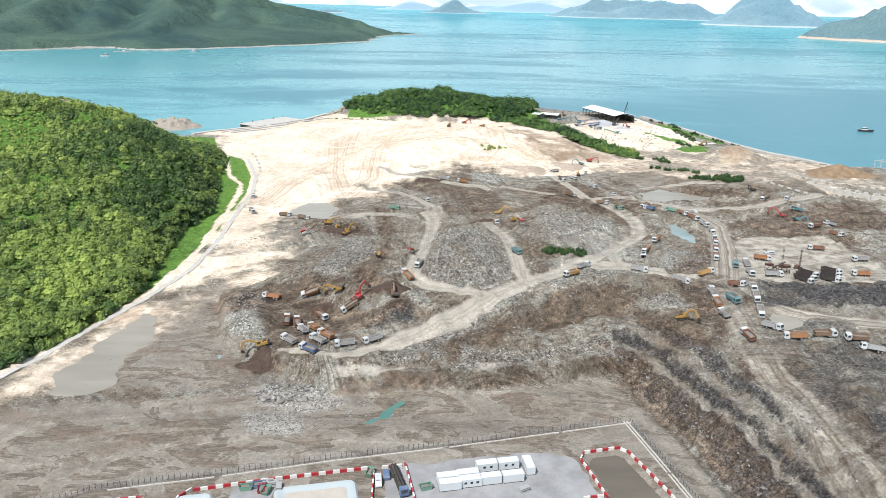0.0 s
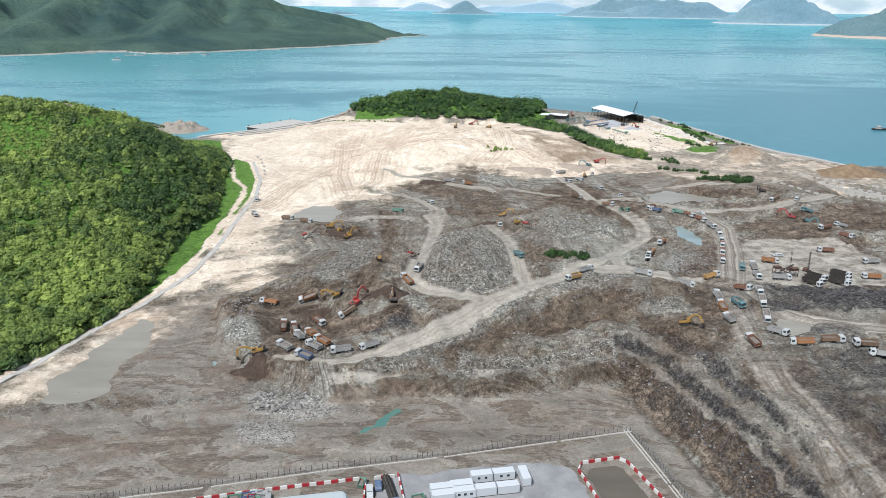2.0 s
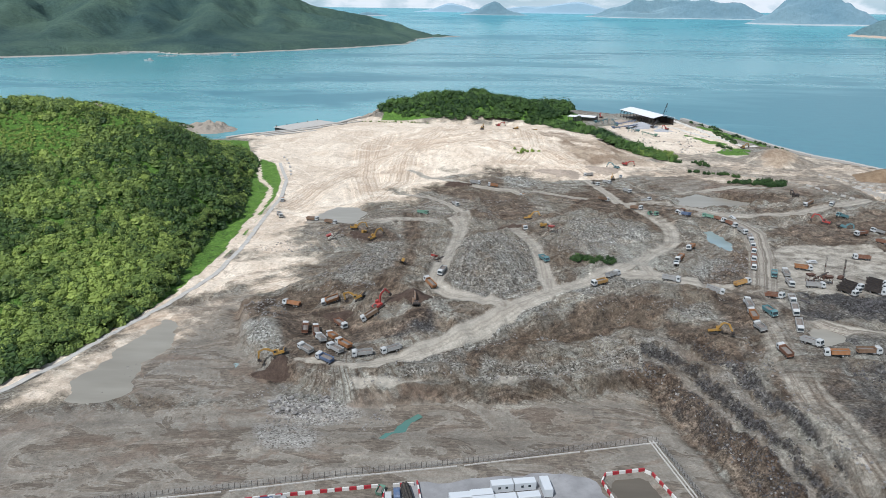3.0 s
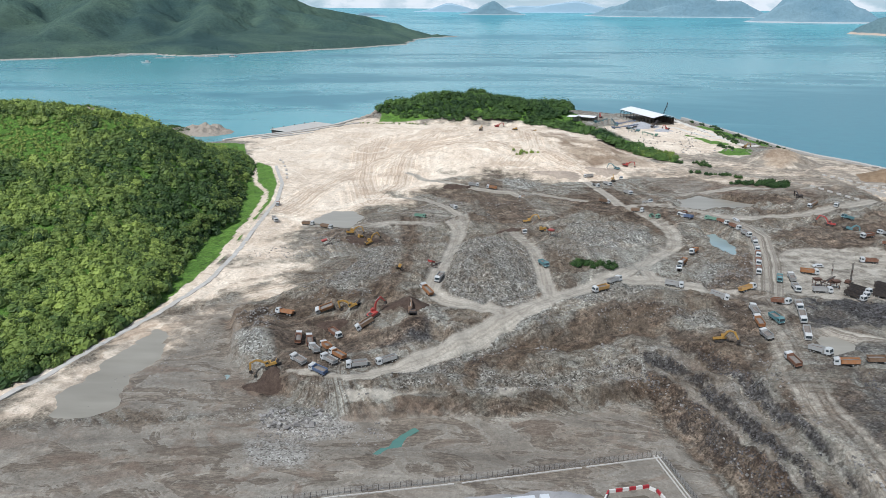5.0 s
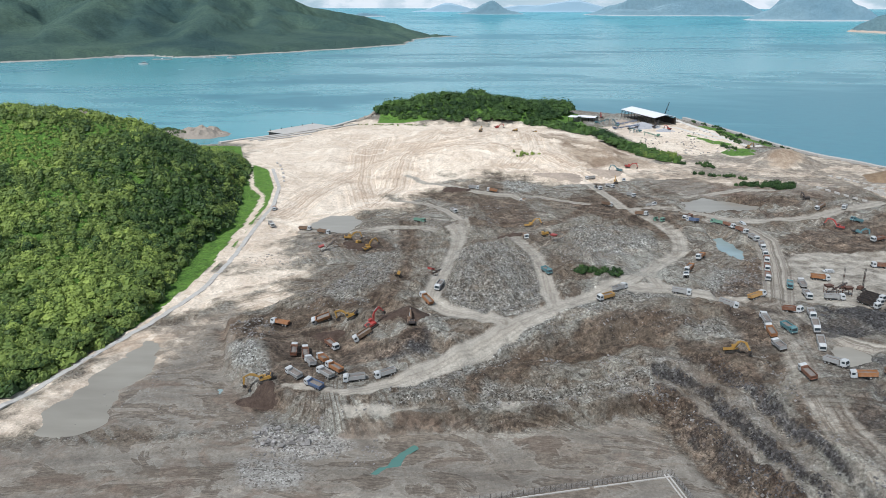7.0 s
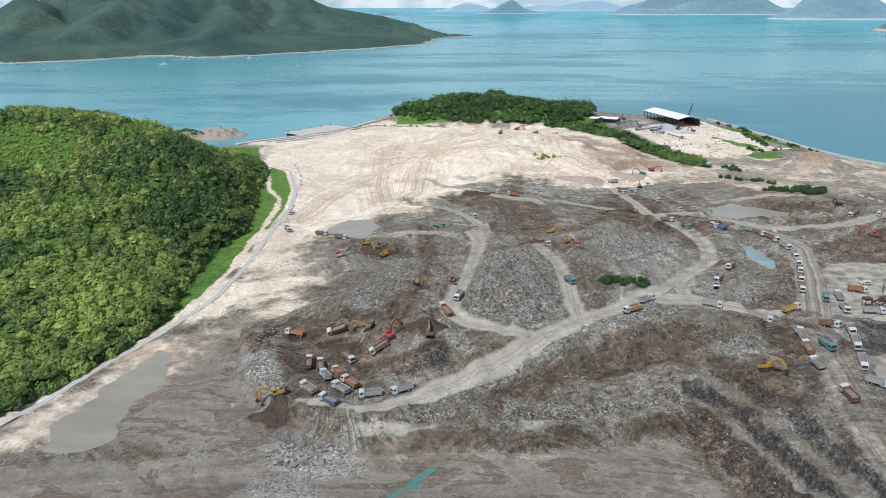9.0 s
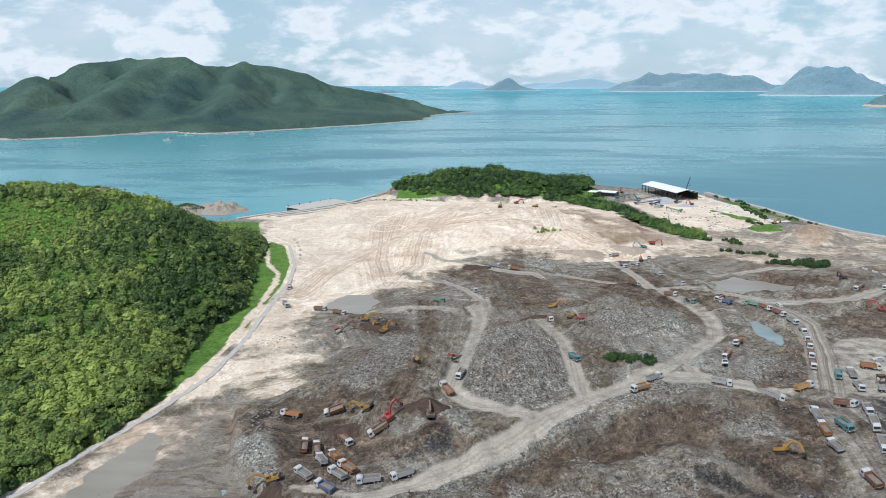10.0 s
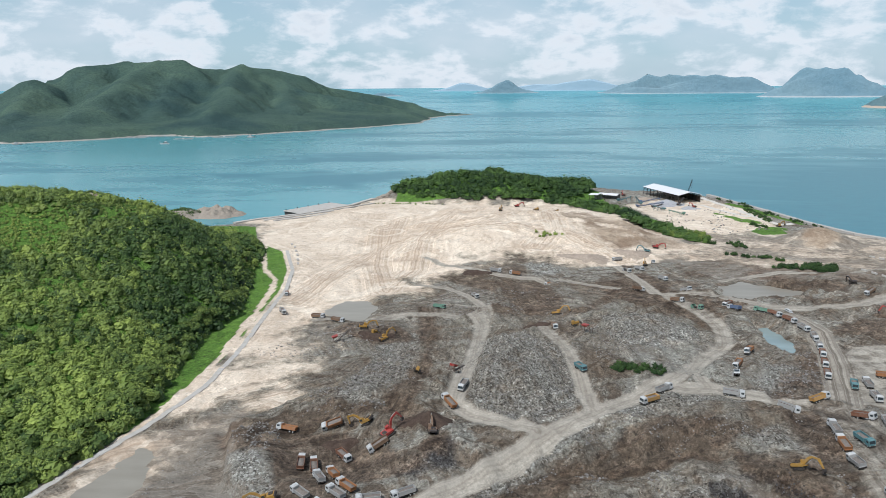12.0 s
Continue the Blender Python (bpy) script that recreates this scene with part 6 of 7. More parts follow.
def build_cabin(m, label, windows):
    c = base("site_cabin", m, label, "cabin", "site cabins")
    wall = part("wall", Shape().box((0, 0, 1.38), (6.05, 2.44, 2.4), 0.04), PAINT["cabin"], c)
    for sx in (-1, 1):
        for sy in (-1, 1):
            part("corner_post", Shape().box((sx * 2.97, sy * 1.17, 1.35), (0.16, 0.16, 2.62)), PAINT["cabin"], c)
    part("roof", Shape().box((0, 0, 2.66), (6.15, 2.54, 0.16), 0.05, (0.985, 0.96)), PAINT["cabin"], c)
    part("floor_frame", Shape().box((0, 0, 0.12), (6.1, 2.5, 0.22)), PAINT["dark"], c)
    for wx in windows:
        w = part("window", Shape().box((wx, -1.235, 1.6), (0.9, 0.06, 0.85)), PAINT["cabin"], c)
        part("pane", Shape().box((wx, -1.262, 1.6), (0.76, 0.02, 0.7)), M_GLASS, w)
    return c


plain = build_cabin(pose(3.5, 170.7, YARD_Z, 0, 0, 12), "plain white steel site cabin on the gravel pad", ())
for cx, cy, ct in ((2.9, 173.6, 12), (14.9, 173.9, 12), (21.3, 175.2, 12), (8.6, 175.3, 12)):
    copy_thing(plain, pose(cx, cy, YARD_Z, 0, 0, ct))
two = build_cabin(pose(14.1, 179.9, YARD_Z, 0, 0, 12), "white steel site cabin with two windows", (-0.9, 1.1))
copy_thing(two, pose(20.4, 181.2, YARD_Z, 0, 0, 12))
build_cabin(pose(9.3, 172.5, YARD_Z, 0, 0, 12), "white steel site cabin with three windows", (-1.7, 0.0, 1.7))
copy_thing(plain, pose(26.3, 180.6, YARD_Z, 0, 0, 100))
t_pad = Tree("gravel_pad")
pad_c = t_pad.mix(t_pad.ramp(t_pad.noise(0.12, 7.0, 0.65), 0.35, 0.65), (0.19, 0.187, 0.185), (0.27, 0.266, 0.262))
pad_c = t_pad.mix(t_pad.math("MULTIPLY", t_pad.ramp(t_pad.noise(0.5, 6.0, 0.7), 0.55, 0.72), 0.5), pad_c, (0.16, 0.15, 0.14))
M_PAD = t_pad.done(pad_c, 0.9, 0, t_pad.bump(t_pad.noise(3.0, 4.0), 0.4, 0.1), 0.2)


def sheet(name, pts, z, material, label, thick=0.12, category="paving"):
    """A thin slab with the outline pts, its top at z."""
    n = len(pts)
    area = sum(pts[i][0] * pts[(i + 1) % n][1] - pts[(i + 1) % n][0] * pts[i][1] for i in range(n))
    pts = pts if area > 0 else pts[::-1]
    v = [(x, y, z) for x, y in pts] + [(x, y, z - thick) for x, y in pts]
    me = mesh_from(name, v, [tuple(range(n)), tuple(range(2 * n - 1, n - 1, -1))] + [(i, n + i, n + (i + 1) % n, (i + 1) % n) for i in range(n)])
    me.materials.append(material)
    return tagged(new(name, me), label, category, "", "structure")


def wavy(pts, amount, seed, step=2.5):
    """The outline with uneven edges."""
    out, r = [], random.Random(seed)
    for (ax, ay), (bx, by) in zip(pts, pts[1:] + pts[:1]):
        k = max(1, int(math.hypot(bx - ax, by - ay) / step))
        out += [(ax + (bx - ax) * i / k + r.uniform(-amount, amount), ay + (by - ay) * i / k + r.uniform(-amount, amount)) for i in range(k)]
    return out


sheet("pavement_cabin_pad", wavy([(-14.5, 140), (-14.5, 180.5), (-2, 182), (12, 186), (30, 189), (41, 186), (44.5, 172), (47, 140)], 0.7, 5), YARD_Z + 0.05, M_PAD, "grey gravel pad round the site cabins")
sheet("pavement_stores_pad", wavy([(-58, 140), (-56, 169), (-45, 171), (-43, 140)], 0.3, 6), YARD_Z + 0.05, M_PAD, "grey gravel pad of the store place")
M_LINER = paint("pale_pond_liner", (0.33, 0.37, 0.375), 0.5, 0, (0.4, 0.38, 0.33), 0.35, 0.3)
M_SEDIMENT = paint("dry_sediment", (0.38, 0.345, 0.295), 0.9, 0, (0.27, 0.24, 0.2), 0.6, 0.22)


def build_basin(x0, x1, y0, y1, turn, label, wet):
    """A lined settling basin: a raised rounded rim, a sloping lining and the mud in it."""
    b = base("settling_basin", pose((x0 + x1) / 2, (y0 + y1) / 2, YARD_Z, 0, 0, turn), label, "basin", "settling basins")
    hx, hy = (x1 - x0) / 2, (y1 - y0) / 2

    def ring(k, z, c):
        out = []
        for sx, sy, a0 in ((1, 1, 0), (-1, 1, 90), (-1, -1, 180), (1, -1, 270)):
            for i in range(5):
                a = radians(a0 + 22.5 * i)
                out.append((sx * (hx - k - c) + c * math.cos(a), sy * (hy - k - c) + c * math.sin(a), z))
        return out

    rings = [ring(0, 0.0, 2.0), ring(0.5, 0.55, 1.8), ring(1.2, 0.55, 1.5), ring(3.2, 0.12, 1.0)]
    n = len(rings[0])
    s = Shape().add([p for r in rings for p in r], [(k * n + i, k * n + (i + 1) % n, (k + 1) * n + (i + 1) % n, (k + 1) * n + i) for k in range(3) for i in range(n)])
    part("lining", s, M_LINER, b)
    part("sediment", Shape().add(ring(2.6, 0.2, 1.1), [tuple(range(n))]), M_SEDIMENT, b, wet)
    return b


build_basin(-42.5, -20.0, 146, 171.5, 12.5, "settling basin with a pale liner and drying mud", "drying pale mud")
build_basin(-68.0, -58.0, 140, 165.5, 12.5, "settling basin with a white liner", "clear shallow silt")


def barrier(m, colour):
    me = Shape().prism([(-0.98, 0.0), (0.98, 0.0), (0.98, 0.25), (0.93, 0.35), (0.93, 0.95), (0.85, 1.0), (-0.85, 1.0), (-0.93, 0.95), (-0.93, 0.35), (-0.98, 0.25)], -0.2, 0.2).mesh("road_barrier", PAINT[colour])
    ob = new("road_barrier", me)
    ob.matrix_world = m
    return tagged(ob, ("red" if colour == "bright_red" else "white") + " plastic water-filled barrier in a row on bare ground", "barrier", "red and white barriers")


barrier_kit = {}


def barrier_row(pts, z=None, start=0):
    k, carry = start, 0.0
    for (ax, ay), (bx, by) in zip(pts[:-1], pts[1:]):
        ln, a = math.hypot(bx - ax, by - ay), math.degrees(math.atan2(by - ay, bx - ax))
        d = carry + 1.0
        while d <= ln:
            x, y = ax + (bx - ax) * d / ln, ay + (by - ay) * d / ln
            colour = "bright_red" if k % 2 else "bright_white"
            m = pose(x, y, YARD_Z if z is None else level(x, y) - 0.05, 0, 0, a)
            if colour in barrier_kit:
                copy_thing(barrier_kit[colour], m)
            else:
                barrier_kit[colour] = barrier(m, colour)
            d, k = d + 2.0, k + 1
        carry = d - 1.0 - ln


barrier_row([(40.0, 167.2), (46.6, 168.6), (42.4, 185.4), (43.9, 188.9), (54.7, 191.8), (57.6, 189.7), (64.3, 170.9), (70.5, 148.0)])
barrier_row([(-70.5, 146.0), (-69.5, 163.5), (-67.4, 166.5), (-44.0, 172.9), (-20.8, 178.4), (-18.2, 176.6), (-17.4, 160.0)])
barrier_row([(-16.2, 179.0), (-9.4, 180.4), (-6.2, 166.0), (-5.0, 158.0)])
barrier_row([(-92.0, 156.0), (-86.5, 161.5), (-80.0, 163.0), (-75.5, 160.5)])
barrier_row([(14.0, 163.4), (20.0, 164.2), (22.0, 162.0)])


def build_fence(pts):
    f = base("site_fence", Matrix.Identity(4), "thin grey steel post and wire fence along the pit floor", "fence")
    kit = None
    for (ax, ay), (bx, by) in zip(pts[:-1], pts[1:]):
        ln = math.hypot(bx - ax, by - ay)
        n = int(ln / 1.5)
        for i in range(n):
            x, y = ax + (bx - ax) * i / n, ay + (by - ay) * i / n
            if kit is None:
                kit = part("post", Shape().tube((0, 0, -0.3), (0, 0, 1.9), 0.06, 6).bar((0, 0, 1.85), (0, -0.35, 2.15), 0.06, 0.06), PAINT["dark"], f)
                ob = kit
            else:
                ob = new("post", kit.data)
                ob.parent = f
            ob.matrix_world = pose(x, y, level(x, y), 0, 0, math.degrees(math.atan2(by - ay, bx - ax)))
        s = Shape()
        for h in (0.15, 0.4, 0.65, 0.9, 1.15, 1.4, 1.65, 1.88):
            for i in range(n):
                p = [(ax + (bx - ax) * j / n, ay + (by - ay) * j / n) for j in (i, i + 1)]
                s.bar((*p[0], level(*p[0]) + h), (*p[1], level(*p[1]) + h), 0.03, 0.03)
        part("wire", s, PAINT["grey"], f)
    return f


FENCE = [(-118, 160), (-90, 167.3), (-61, 174.6), (-30, 183.4), (3, 191.5), (39, 201.5), (62.4, 208), (69, 180), (78, 140)]
build_fence(FENCE)


def build_kerb(pts, side, label):
    f = base("concrete_kerb", Matrix.Identity(4), label, "kerb")
    r, kit = random.Random(3), None
    for (ax, ay), (bx, by) in zip(pts[:-1], pts[1:]):
        ln, a = math.hypot(bx - ax, by - ay), math.atan2(by - ay, bx - ax)
        for i in range(int(ln / 2.0)):
            d = 2.0 * i + 1
            x, y = ax + (bx - ax) * d / ln + side * math.sin(a), ay + (by - ay) * d / ln - side * math.cos(a)
            if kit is None:
                kit = part("kerb_block", Shape().box((0, 0, 0.14), (1.92, 0.34, 0.4), 0.04), M_CONC, f)
                ob = kit
            else:
                ob = new("kerb_block", kit.data)
                ob.parent = f
            ob.matrix_world = pose(x, y, level(x, y) + r.uniform(-0.03, 0.06), 0, 0, math.degrees(a) + r.uniform(-3, 3))
    return f


build_kerb(FENCE[1:], 1.2, "pale concrete kerb blocks along the fence")
build_kerb(FENCE[6:], 2.3, "second row of pale kerb blocks beside the fence")


def build_lorry():
    m = pose(-10.6, 171.8, YARD_Z, 0, 0, -72)
    t = base("flatbed_lorry", m, "flatbed lorry with blue cab carrying black pipes", "lorry")
    part("flatbed", Shape().box((-1.5, 0, 1.05), (11.0, 2.4, 0.2)).bar((-6.5, 0, 0.75), (4.5, 0, 0.75), 0.8, 0.3), M_CHASSIS, t)
    cab = part("cab", Shape().prism([(4.2, 0.7), (6.1, 0.7), (6.15, 1.5), (5.9, 2.7), (4.3, 2.8)], -1.2, 1.2), PAINT["blue"], t)
    part("windscreen", Shape().add([(6.16, -1.0, 1.6), (6.16, 1.0, 1.6), (5.97, 0.95, 2.55), (5.97, -0.95, 2.55)], [(0, 1, 2, 3)]), M_GLASS, cab)
    for k, (py, pz) in enumerate(((-0.8, 1.4), (0, 1.4), (0.8, 1.4), (-0.4, 2.0), (0.4, 2.0))):
        part("pipe", Shape().tube((-7.0, py, pz), (3.9, py, pz), 0.38, 12), M_TYRE, t, "long black plastic pipe")
    for ax in (5.2, -3.6, -5.0):
        for sy in (-1, 1):
            wheel(t, ax, sy * 1.0)
    return t


build_lorry()


def build_skip(m, colour, label):
    c = base("waste_skip", m, label, "skip", "waste skips")
    s = Shape()
    for sy in (-1, 1):
        s.prism([(-1.3, 0.0), (1.3, 0.0), (1.8, 1.3), (-1.8, 1.3)], sy * 0.85 - 0.05, sy * 0.85 + 0.05)
    s.box((0, 0, 0.06), (2.6, 1.7, 0.12))
    for sx in (-1, 1):
        s.prism([(sx * 1.3, 0), (sx * 1.36, 0), (sx * 1.84, 1.3), (sx * 1.76, 1.3)], -0.85, 0.85)
    part("bin", s, PAINT[colour], c)
    part("rim", Shape().bar((-1.85, -0.9, 1.3), (1.85, -0.9, 1.3), 0.12, 0.12).bar((-1.85, 0.9, 1.3), (1.85, 0.9, 1.3), 0.12, 0.12), PAINT[colour], c)
    part("rubbish", Shape().box((0, 0, 0.95), (2.7, 1.5, 0.4), 0.1, (0.7, 0.7)), M_LOAD, c)
    return c


skip = build_skip(pose(-3.2, 170.3, YARD_Z + 0.05, 0, 0, 20), "green", "green steel waste skip on the gravel pad")
for sx, sy, st in ((-19.2, 176.2, 80), (-52.5, 168.2, 12), (-46.6, 167.0, 80)):
    copy_thing(skip, pose(sx, sy, YARD_Z + 0.05, 0, 0, st))
build_skip(pose(-49.2, 169.4, YARD_Z + 0.05, 0, 0, 12), "blue", "blue steel waste skip beside pallets")
build_skip(pose(-48.0, 167.6, YARD_Z + 0.05, 0, 0, 95), "bright_red", "small red steel waste skip")


def build_stack(m, label):
    c = base("board_stack", m, label, "stack of boards", "stacks of boards")
    r = random.Random(9)
    for k in range(6):
        part("board", Shape().box((r.uniform(-0.1, 0.1), r.uniform(-0.1, 0.1), 0.12 + 0.2 * k), (3.0, 1.5, 0.16), 0.02), PAINT["grey"], c)
    return c


stack = build_stack(pose(-45.4, 170.6, YARD_Z + 0.05, 0, 0, 10), "stack of pale grey boards by the barriers")
for sx, sy, st in ((-43.6, 169.0, 100), (-46.9, 170.9, 12), (24.2, 170.6, 30)):
    copy_thing(stack, pose(sx, sy, YARD_Z + 0.05, 0, 0, st))

# ---- shore works ----


def build_shed():
    ang = -71.0
    s = base("open_shed", pose(202, 918, 7.0, 0, 0, ang), "large open-sided steel shed with a white sheet roof", "shed")
    L, W, H = 76.0, 27.0, 8.0
    part("roof", Shape().prism([(-W / 2 - 1, H), (-W / 2 - 1, H + 0.35), (0, H + 3.6), (W / 2 + 1, H + 0.35), (W / 2 + 1, H), (0, H + 3.2)], -L / 2 - 1, L / 2 + 1), PAINT["roof"], s).rotation_euler = (0, 0, radians(-90))
    for sy in (-1, 1):
        for k in range(11):
            part("column", Shape().box((-L / 2 + k * L / 10, sy * W / 2, H / 2 - 0.5), (0.6, 0.6, H + 1.0)), PAINT["dark"], s)
    for sy in (-1, 1):
        for k in range(10):
            xa, xb = -L / 2 + k * L / 10, -L / 2 + (k + 1) * L / 10
            part("brace", Shape().bar((xa, sy * W / 2, H - 0.4), (xb, sy * W / 2, H - 0.4), 0.4, 0.6).bar((xa, sy * W / 2, H - 2.4), (xb, sy * W / 2, H - 2.4), 0.25, 0.25).bar((xa, sy * W / 2, H - 2.4), (xb, sy * W / 2, H - 0.4), 0.2, 0.2), PAINT["dark"], s)
    part("back_wall", Shape().box((0, W / 2 + 0.5, 3.0), (L, 0.3, 7.0)), PAINT["dark"], s)
    return s


build_shed()


def build_low_shed(m, ln, w, h, label):
    s = base("low_shed", m, label, "shed", "low sheds")
    part("roof", Shape().prism([(-w / 2, h), (-w / 2, h + 0.2), (0, h + 1.6), (w / 2, h + 0.2), (w / 2, h), (0, h + 1.4)], -ln / 2, ln / 2), PAINT["roof"], s)
    for sx in (-1, 1):
        for k in range(4):
            part("column", Shape().box((sx * (w / 2 - 0.6), -ln / 2 + 1 + k * (ln - 2) / 3, h / 2 - 0.6), (0.35, 0.35, h + 1.2)), PAINT["dark"], s)
    part("wall", Shape().box((w / 2 - 0.7, 0, h / 2 - 0.6), (0.15, ln - 2, h + 1)), PAINT["grey"], s)
    return s


build_low_shed(stand(130, 912, 60, 6, 4), 24, 13, 5.0, "low white-roofed shed among shrubs")
build_low_shed(stand(114, 905, 40, 6, 4), 14, 10, 6.0, "small white-roofed shed at the wood's edge")


def build_conveyor(m, ln, rise, colour, label):
    c = base("conveyor", m, label, "conveyor", "conveyors")
    s = Shape()
    for sy in (-0.7, 0.7):
        s.bar((0, sy, 1.0), (ln, sy, 1.0 + rise), 0.18, 0.5).bar((0, sy, 1.9), (ln, sy, 1.9 + rise), 0.12, 0.12)
        for k in range(int(ln / 2.5)):
            a, b = k * 2.5, k * 2.5 + 2.5
            s.bar((a, sy, 1.0 + rise * a / ln), (b, sy, 1.9 + rise * b / ln), 0.08, 0.08)
    part("lattice", s, PAINT[colour], c)
    part("belt", Shape().bar((0, 0, 1.3), (ln, 0, 1.3 + rise), 1.1, 0.12), PAINT["dark"], c)
    for u in (0.3, 0.65, 0.95):
        part("leg", Shape().bar((ln * u - 0.6, -0.7, -0.6), (ln * u, -0.7, 1.0 + rise * u), 0.2, 0.2).bar((ln * u - 0.6, 0.7, -0.6), (ln * u, 0.7, 1.0 + rise * u), 0.2, 0.2), PAINT[colour], c)
    part("hopper", Shape().box((0.5, 0, 2.4), (2.6, 2.2, 1.6), 0.0, (1.4, 1.4)), PAINT[colour], c)
    return c


build_conveyor(stand(150, 846, 20, 3, 1), 32, 6.5, "blue", "long blue-grey conveyor feeding a stone pile")
build_conveyor(stand(176, 830, 200, 3, 1), 14, 4.0, "teal", "short teal conveyor at the crushing plant")
build_conveyor(stand(190, 802, 160, 3, 1), 16, 3.5, "green", "green conveyor on pale crushed stone")
build_conveyor(stand(166, 842, -60, 3, 1), 14, 5.0, "dark", "dark steel conveyor at the crushing plant")
build_conveyor(stand(136, 886, 10, 3, 1), 16, 3.0, "teal", "teal conveyor beside the low shed")
build_conveyor(stand(374, 648, -108, 3, 1) if level(374, 648) > 0 else pose(366, 640, 2.0, 0, 0, -110), 30, 9.0, "white", "white loading conveyor at the quay")
build_conveyor(stand(158, 864, 100, 3, 1), 18, 5.0, "teal", "teal conveyor under the shed's gable")
build_conveyor(stand(196, 856, 60, 3, 1), 20, 5.5, "dark", "dark steel conveyor dropping onto a stone heap")
build_conveyor(stand(160, 880, -15, 3, 1), 22, 4.5, "blue", "blue-grey conveyor beside the sand heap")


def build_crane():
    c = base("crawler_crane", stand(226, 944, 30, 4, 2), "dark crawler crane with a raised lattice boom", "crane")
    for sy in (-1.6, 1.6):
        part("crawler_track", Shape().prism([(-3, 0.2), (-2.6, 0), (2.6, 0), (3, 0.2), (3, 0.9), (2.6, 1.1), (-2.6, 1.1), (-3, 0.9)], sy - 0.4, sy + 0.4), M_TYRE, c)
    part("house", Shape().box((-0.8, 0, 2.2), (5.6, 3.0, 2.0), 0.15), PAINT["rusty"], c)
    part("cab", Shape().box((1.6, 1.1, 2.5), (1.6, 1.1, 2.4), 0.12, (0.8, 0.9)), PAINT["grey"], c)
    s = Shape()
    for sy in (-0.6, 0.6):
        for sz in (0, 1.1):
            s.bar((2.0, sy, 1.6 + sz), (8.0, sy * 0.5, 18.0 + sz), 0.16, 0.16)
        for k in range(9):
            u, v = k / 9, (k + 1) / 9
            s.bar((2 + 6 * u, sy, 1.6 + 16.4 * u), (2 + 6 * v, sy, 2.7 + 16.4 * v), 0.1, 0.1)
    part("boom", s, PAINT["dark"], c)
    part("hoist_rope", Shape().bar((8.2, 0, 18.5), (8.2, 0, 9.0), 0.08, 0.08).box((8.2, 0, 8.6), (0.5, 0.4, 0.9)), PAINT["dark"], c)
    return c


build_crane()
put_diggers([(150, 936, 100, "red", 20), (212, 852, 120, "red", 0), (262, 742, 30, "digger", 0)])


def heap(x, y, rx, ry, h, material, label, seed):
    """A loose heap with an uneven skirt."""
    n, k, r = 28, 9, random.Random(seed)
    v, f = [(x, y, level(x, y) + h)], []
    for j in range(1, k + 1):
        u = j / k
        for i in range(n):
            a = 2 * math.pi * i / n
            w = 1 + 0.16 * math.sin(3 * a + seed) + r.uniform(-0.06, 0.06)
            px, py = x + rx * u * w * math.cos(a), y + ry * u * w * math.sin(a)
            g = level(px, py) - 0.25
            v.append((px, py, max(g if j == k else -99, g + (h + 0.25) * (1 - u) ** 1.15)))
    f += [(0, 1 + i, 1 + (i + 1) % n) for i in range(n)]
    for j in range(k - 1):
        f += [(1 + j * n + i, 1 + (j + 1) * n + i, 1 + (j + 1) * n + (i + 1) % n, 1 + j * n + (i + 1) % n) for i in range(n)]
    me = mesh_from("earth_mound", v, f, True)
    me.materials.append(material)
    return tagged(new("earth_mound", me), label, "mound")


def soil(name, a, b, scale=0.4):
    t = Tree(name)
    n, m2 = t.noise(scale, 7.0, 0.7, None, 0.4), t.noise(scale * 6, 5.0, 0.7)
    c = t.mix(t.ramp(n, 0.35, 0.65), a, b)
    c = t.mix(t.math("MULTIPLY", t.ramp(m2, 0.45, 0.7), 0.45), c, tuple(0.5 * q for q in a))
    return t.done(c, 0.95, 0, t.bump(m2, 0.8, 0.4, t.bump(n, 0.6, 1.0)), 0.15)


M_CRUSHED = soil("crushed_stone", (0.30, 0.30, 0.31), (0.42, 0.42, 0.42))
M_SOIL = soil("dark_soil", (0.05, 0.034, 0.026), (0.10, 0.072, 0.055))
M_SPOIL = soil("brown_spoil", (0.17, 0.115, 0.07), (0.27, 0.195, 0.125), 0.25)
M_SOIL_L = soil("light_spoil", (0.30, 0.24, 0.185), (0.40, 0.335, 0.27))
heap(186, 868, 20, 15, 6.0, M_CRUSHED, "grey heap of crushed stone before the shed", 1)
heap(205, 842, 12, 9, 3.0, M_CRUSHED, "low grey heap of crushed stone", 2)
heap(170, 905, 14, 16, 3.5, M_SOIL_L, "pale sand heap at the crushing plant", 3)
heap(-69, 244, 8, 6, 2.2, M_SOIL, "dark brown heap of fresh earth", 4)
heap(-22, 286, 11, 6, 2.2, M_SOIL, "dark brown heap of dug earth", 5)
heap(-52, 281, 8, 4, 1.0, M_SOIL, "dark brown low heap of earth", 6)
heap(-62, 412, 12, 6, 1.6, M_SOIL, "dark brown heap of dug earth beside diggers", 7)
heap(-14, 545, 12, 6, 2.2, M_SOIL, "dark brown earth heap by the track", 8)
heap(23, 408, 9, 5, 2.0, M_SOIL, "dark earth ridge beside the track", 10)
heap(318, 580, 30, 17, 9.0, M_SPOIL, "large brown spoil heap beside the shore road", 21)
heap(68, 596, 22, 10, 3.2, M_SOIL_L, "tan spoil heap on the slope", 11)
heap(106, 610, 16, 10, 3.0, M_SOIL_L, "tan sand heap under the diggers", 12)


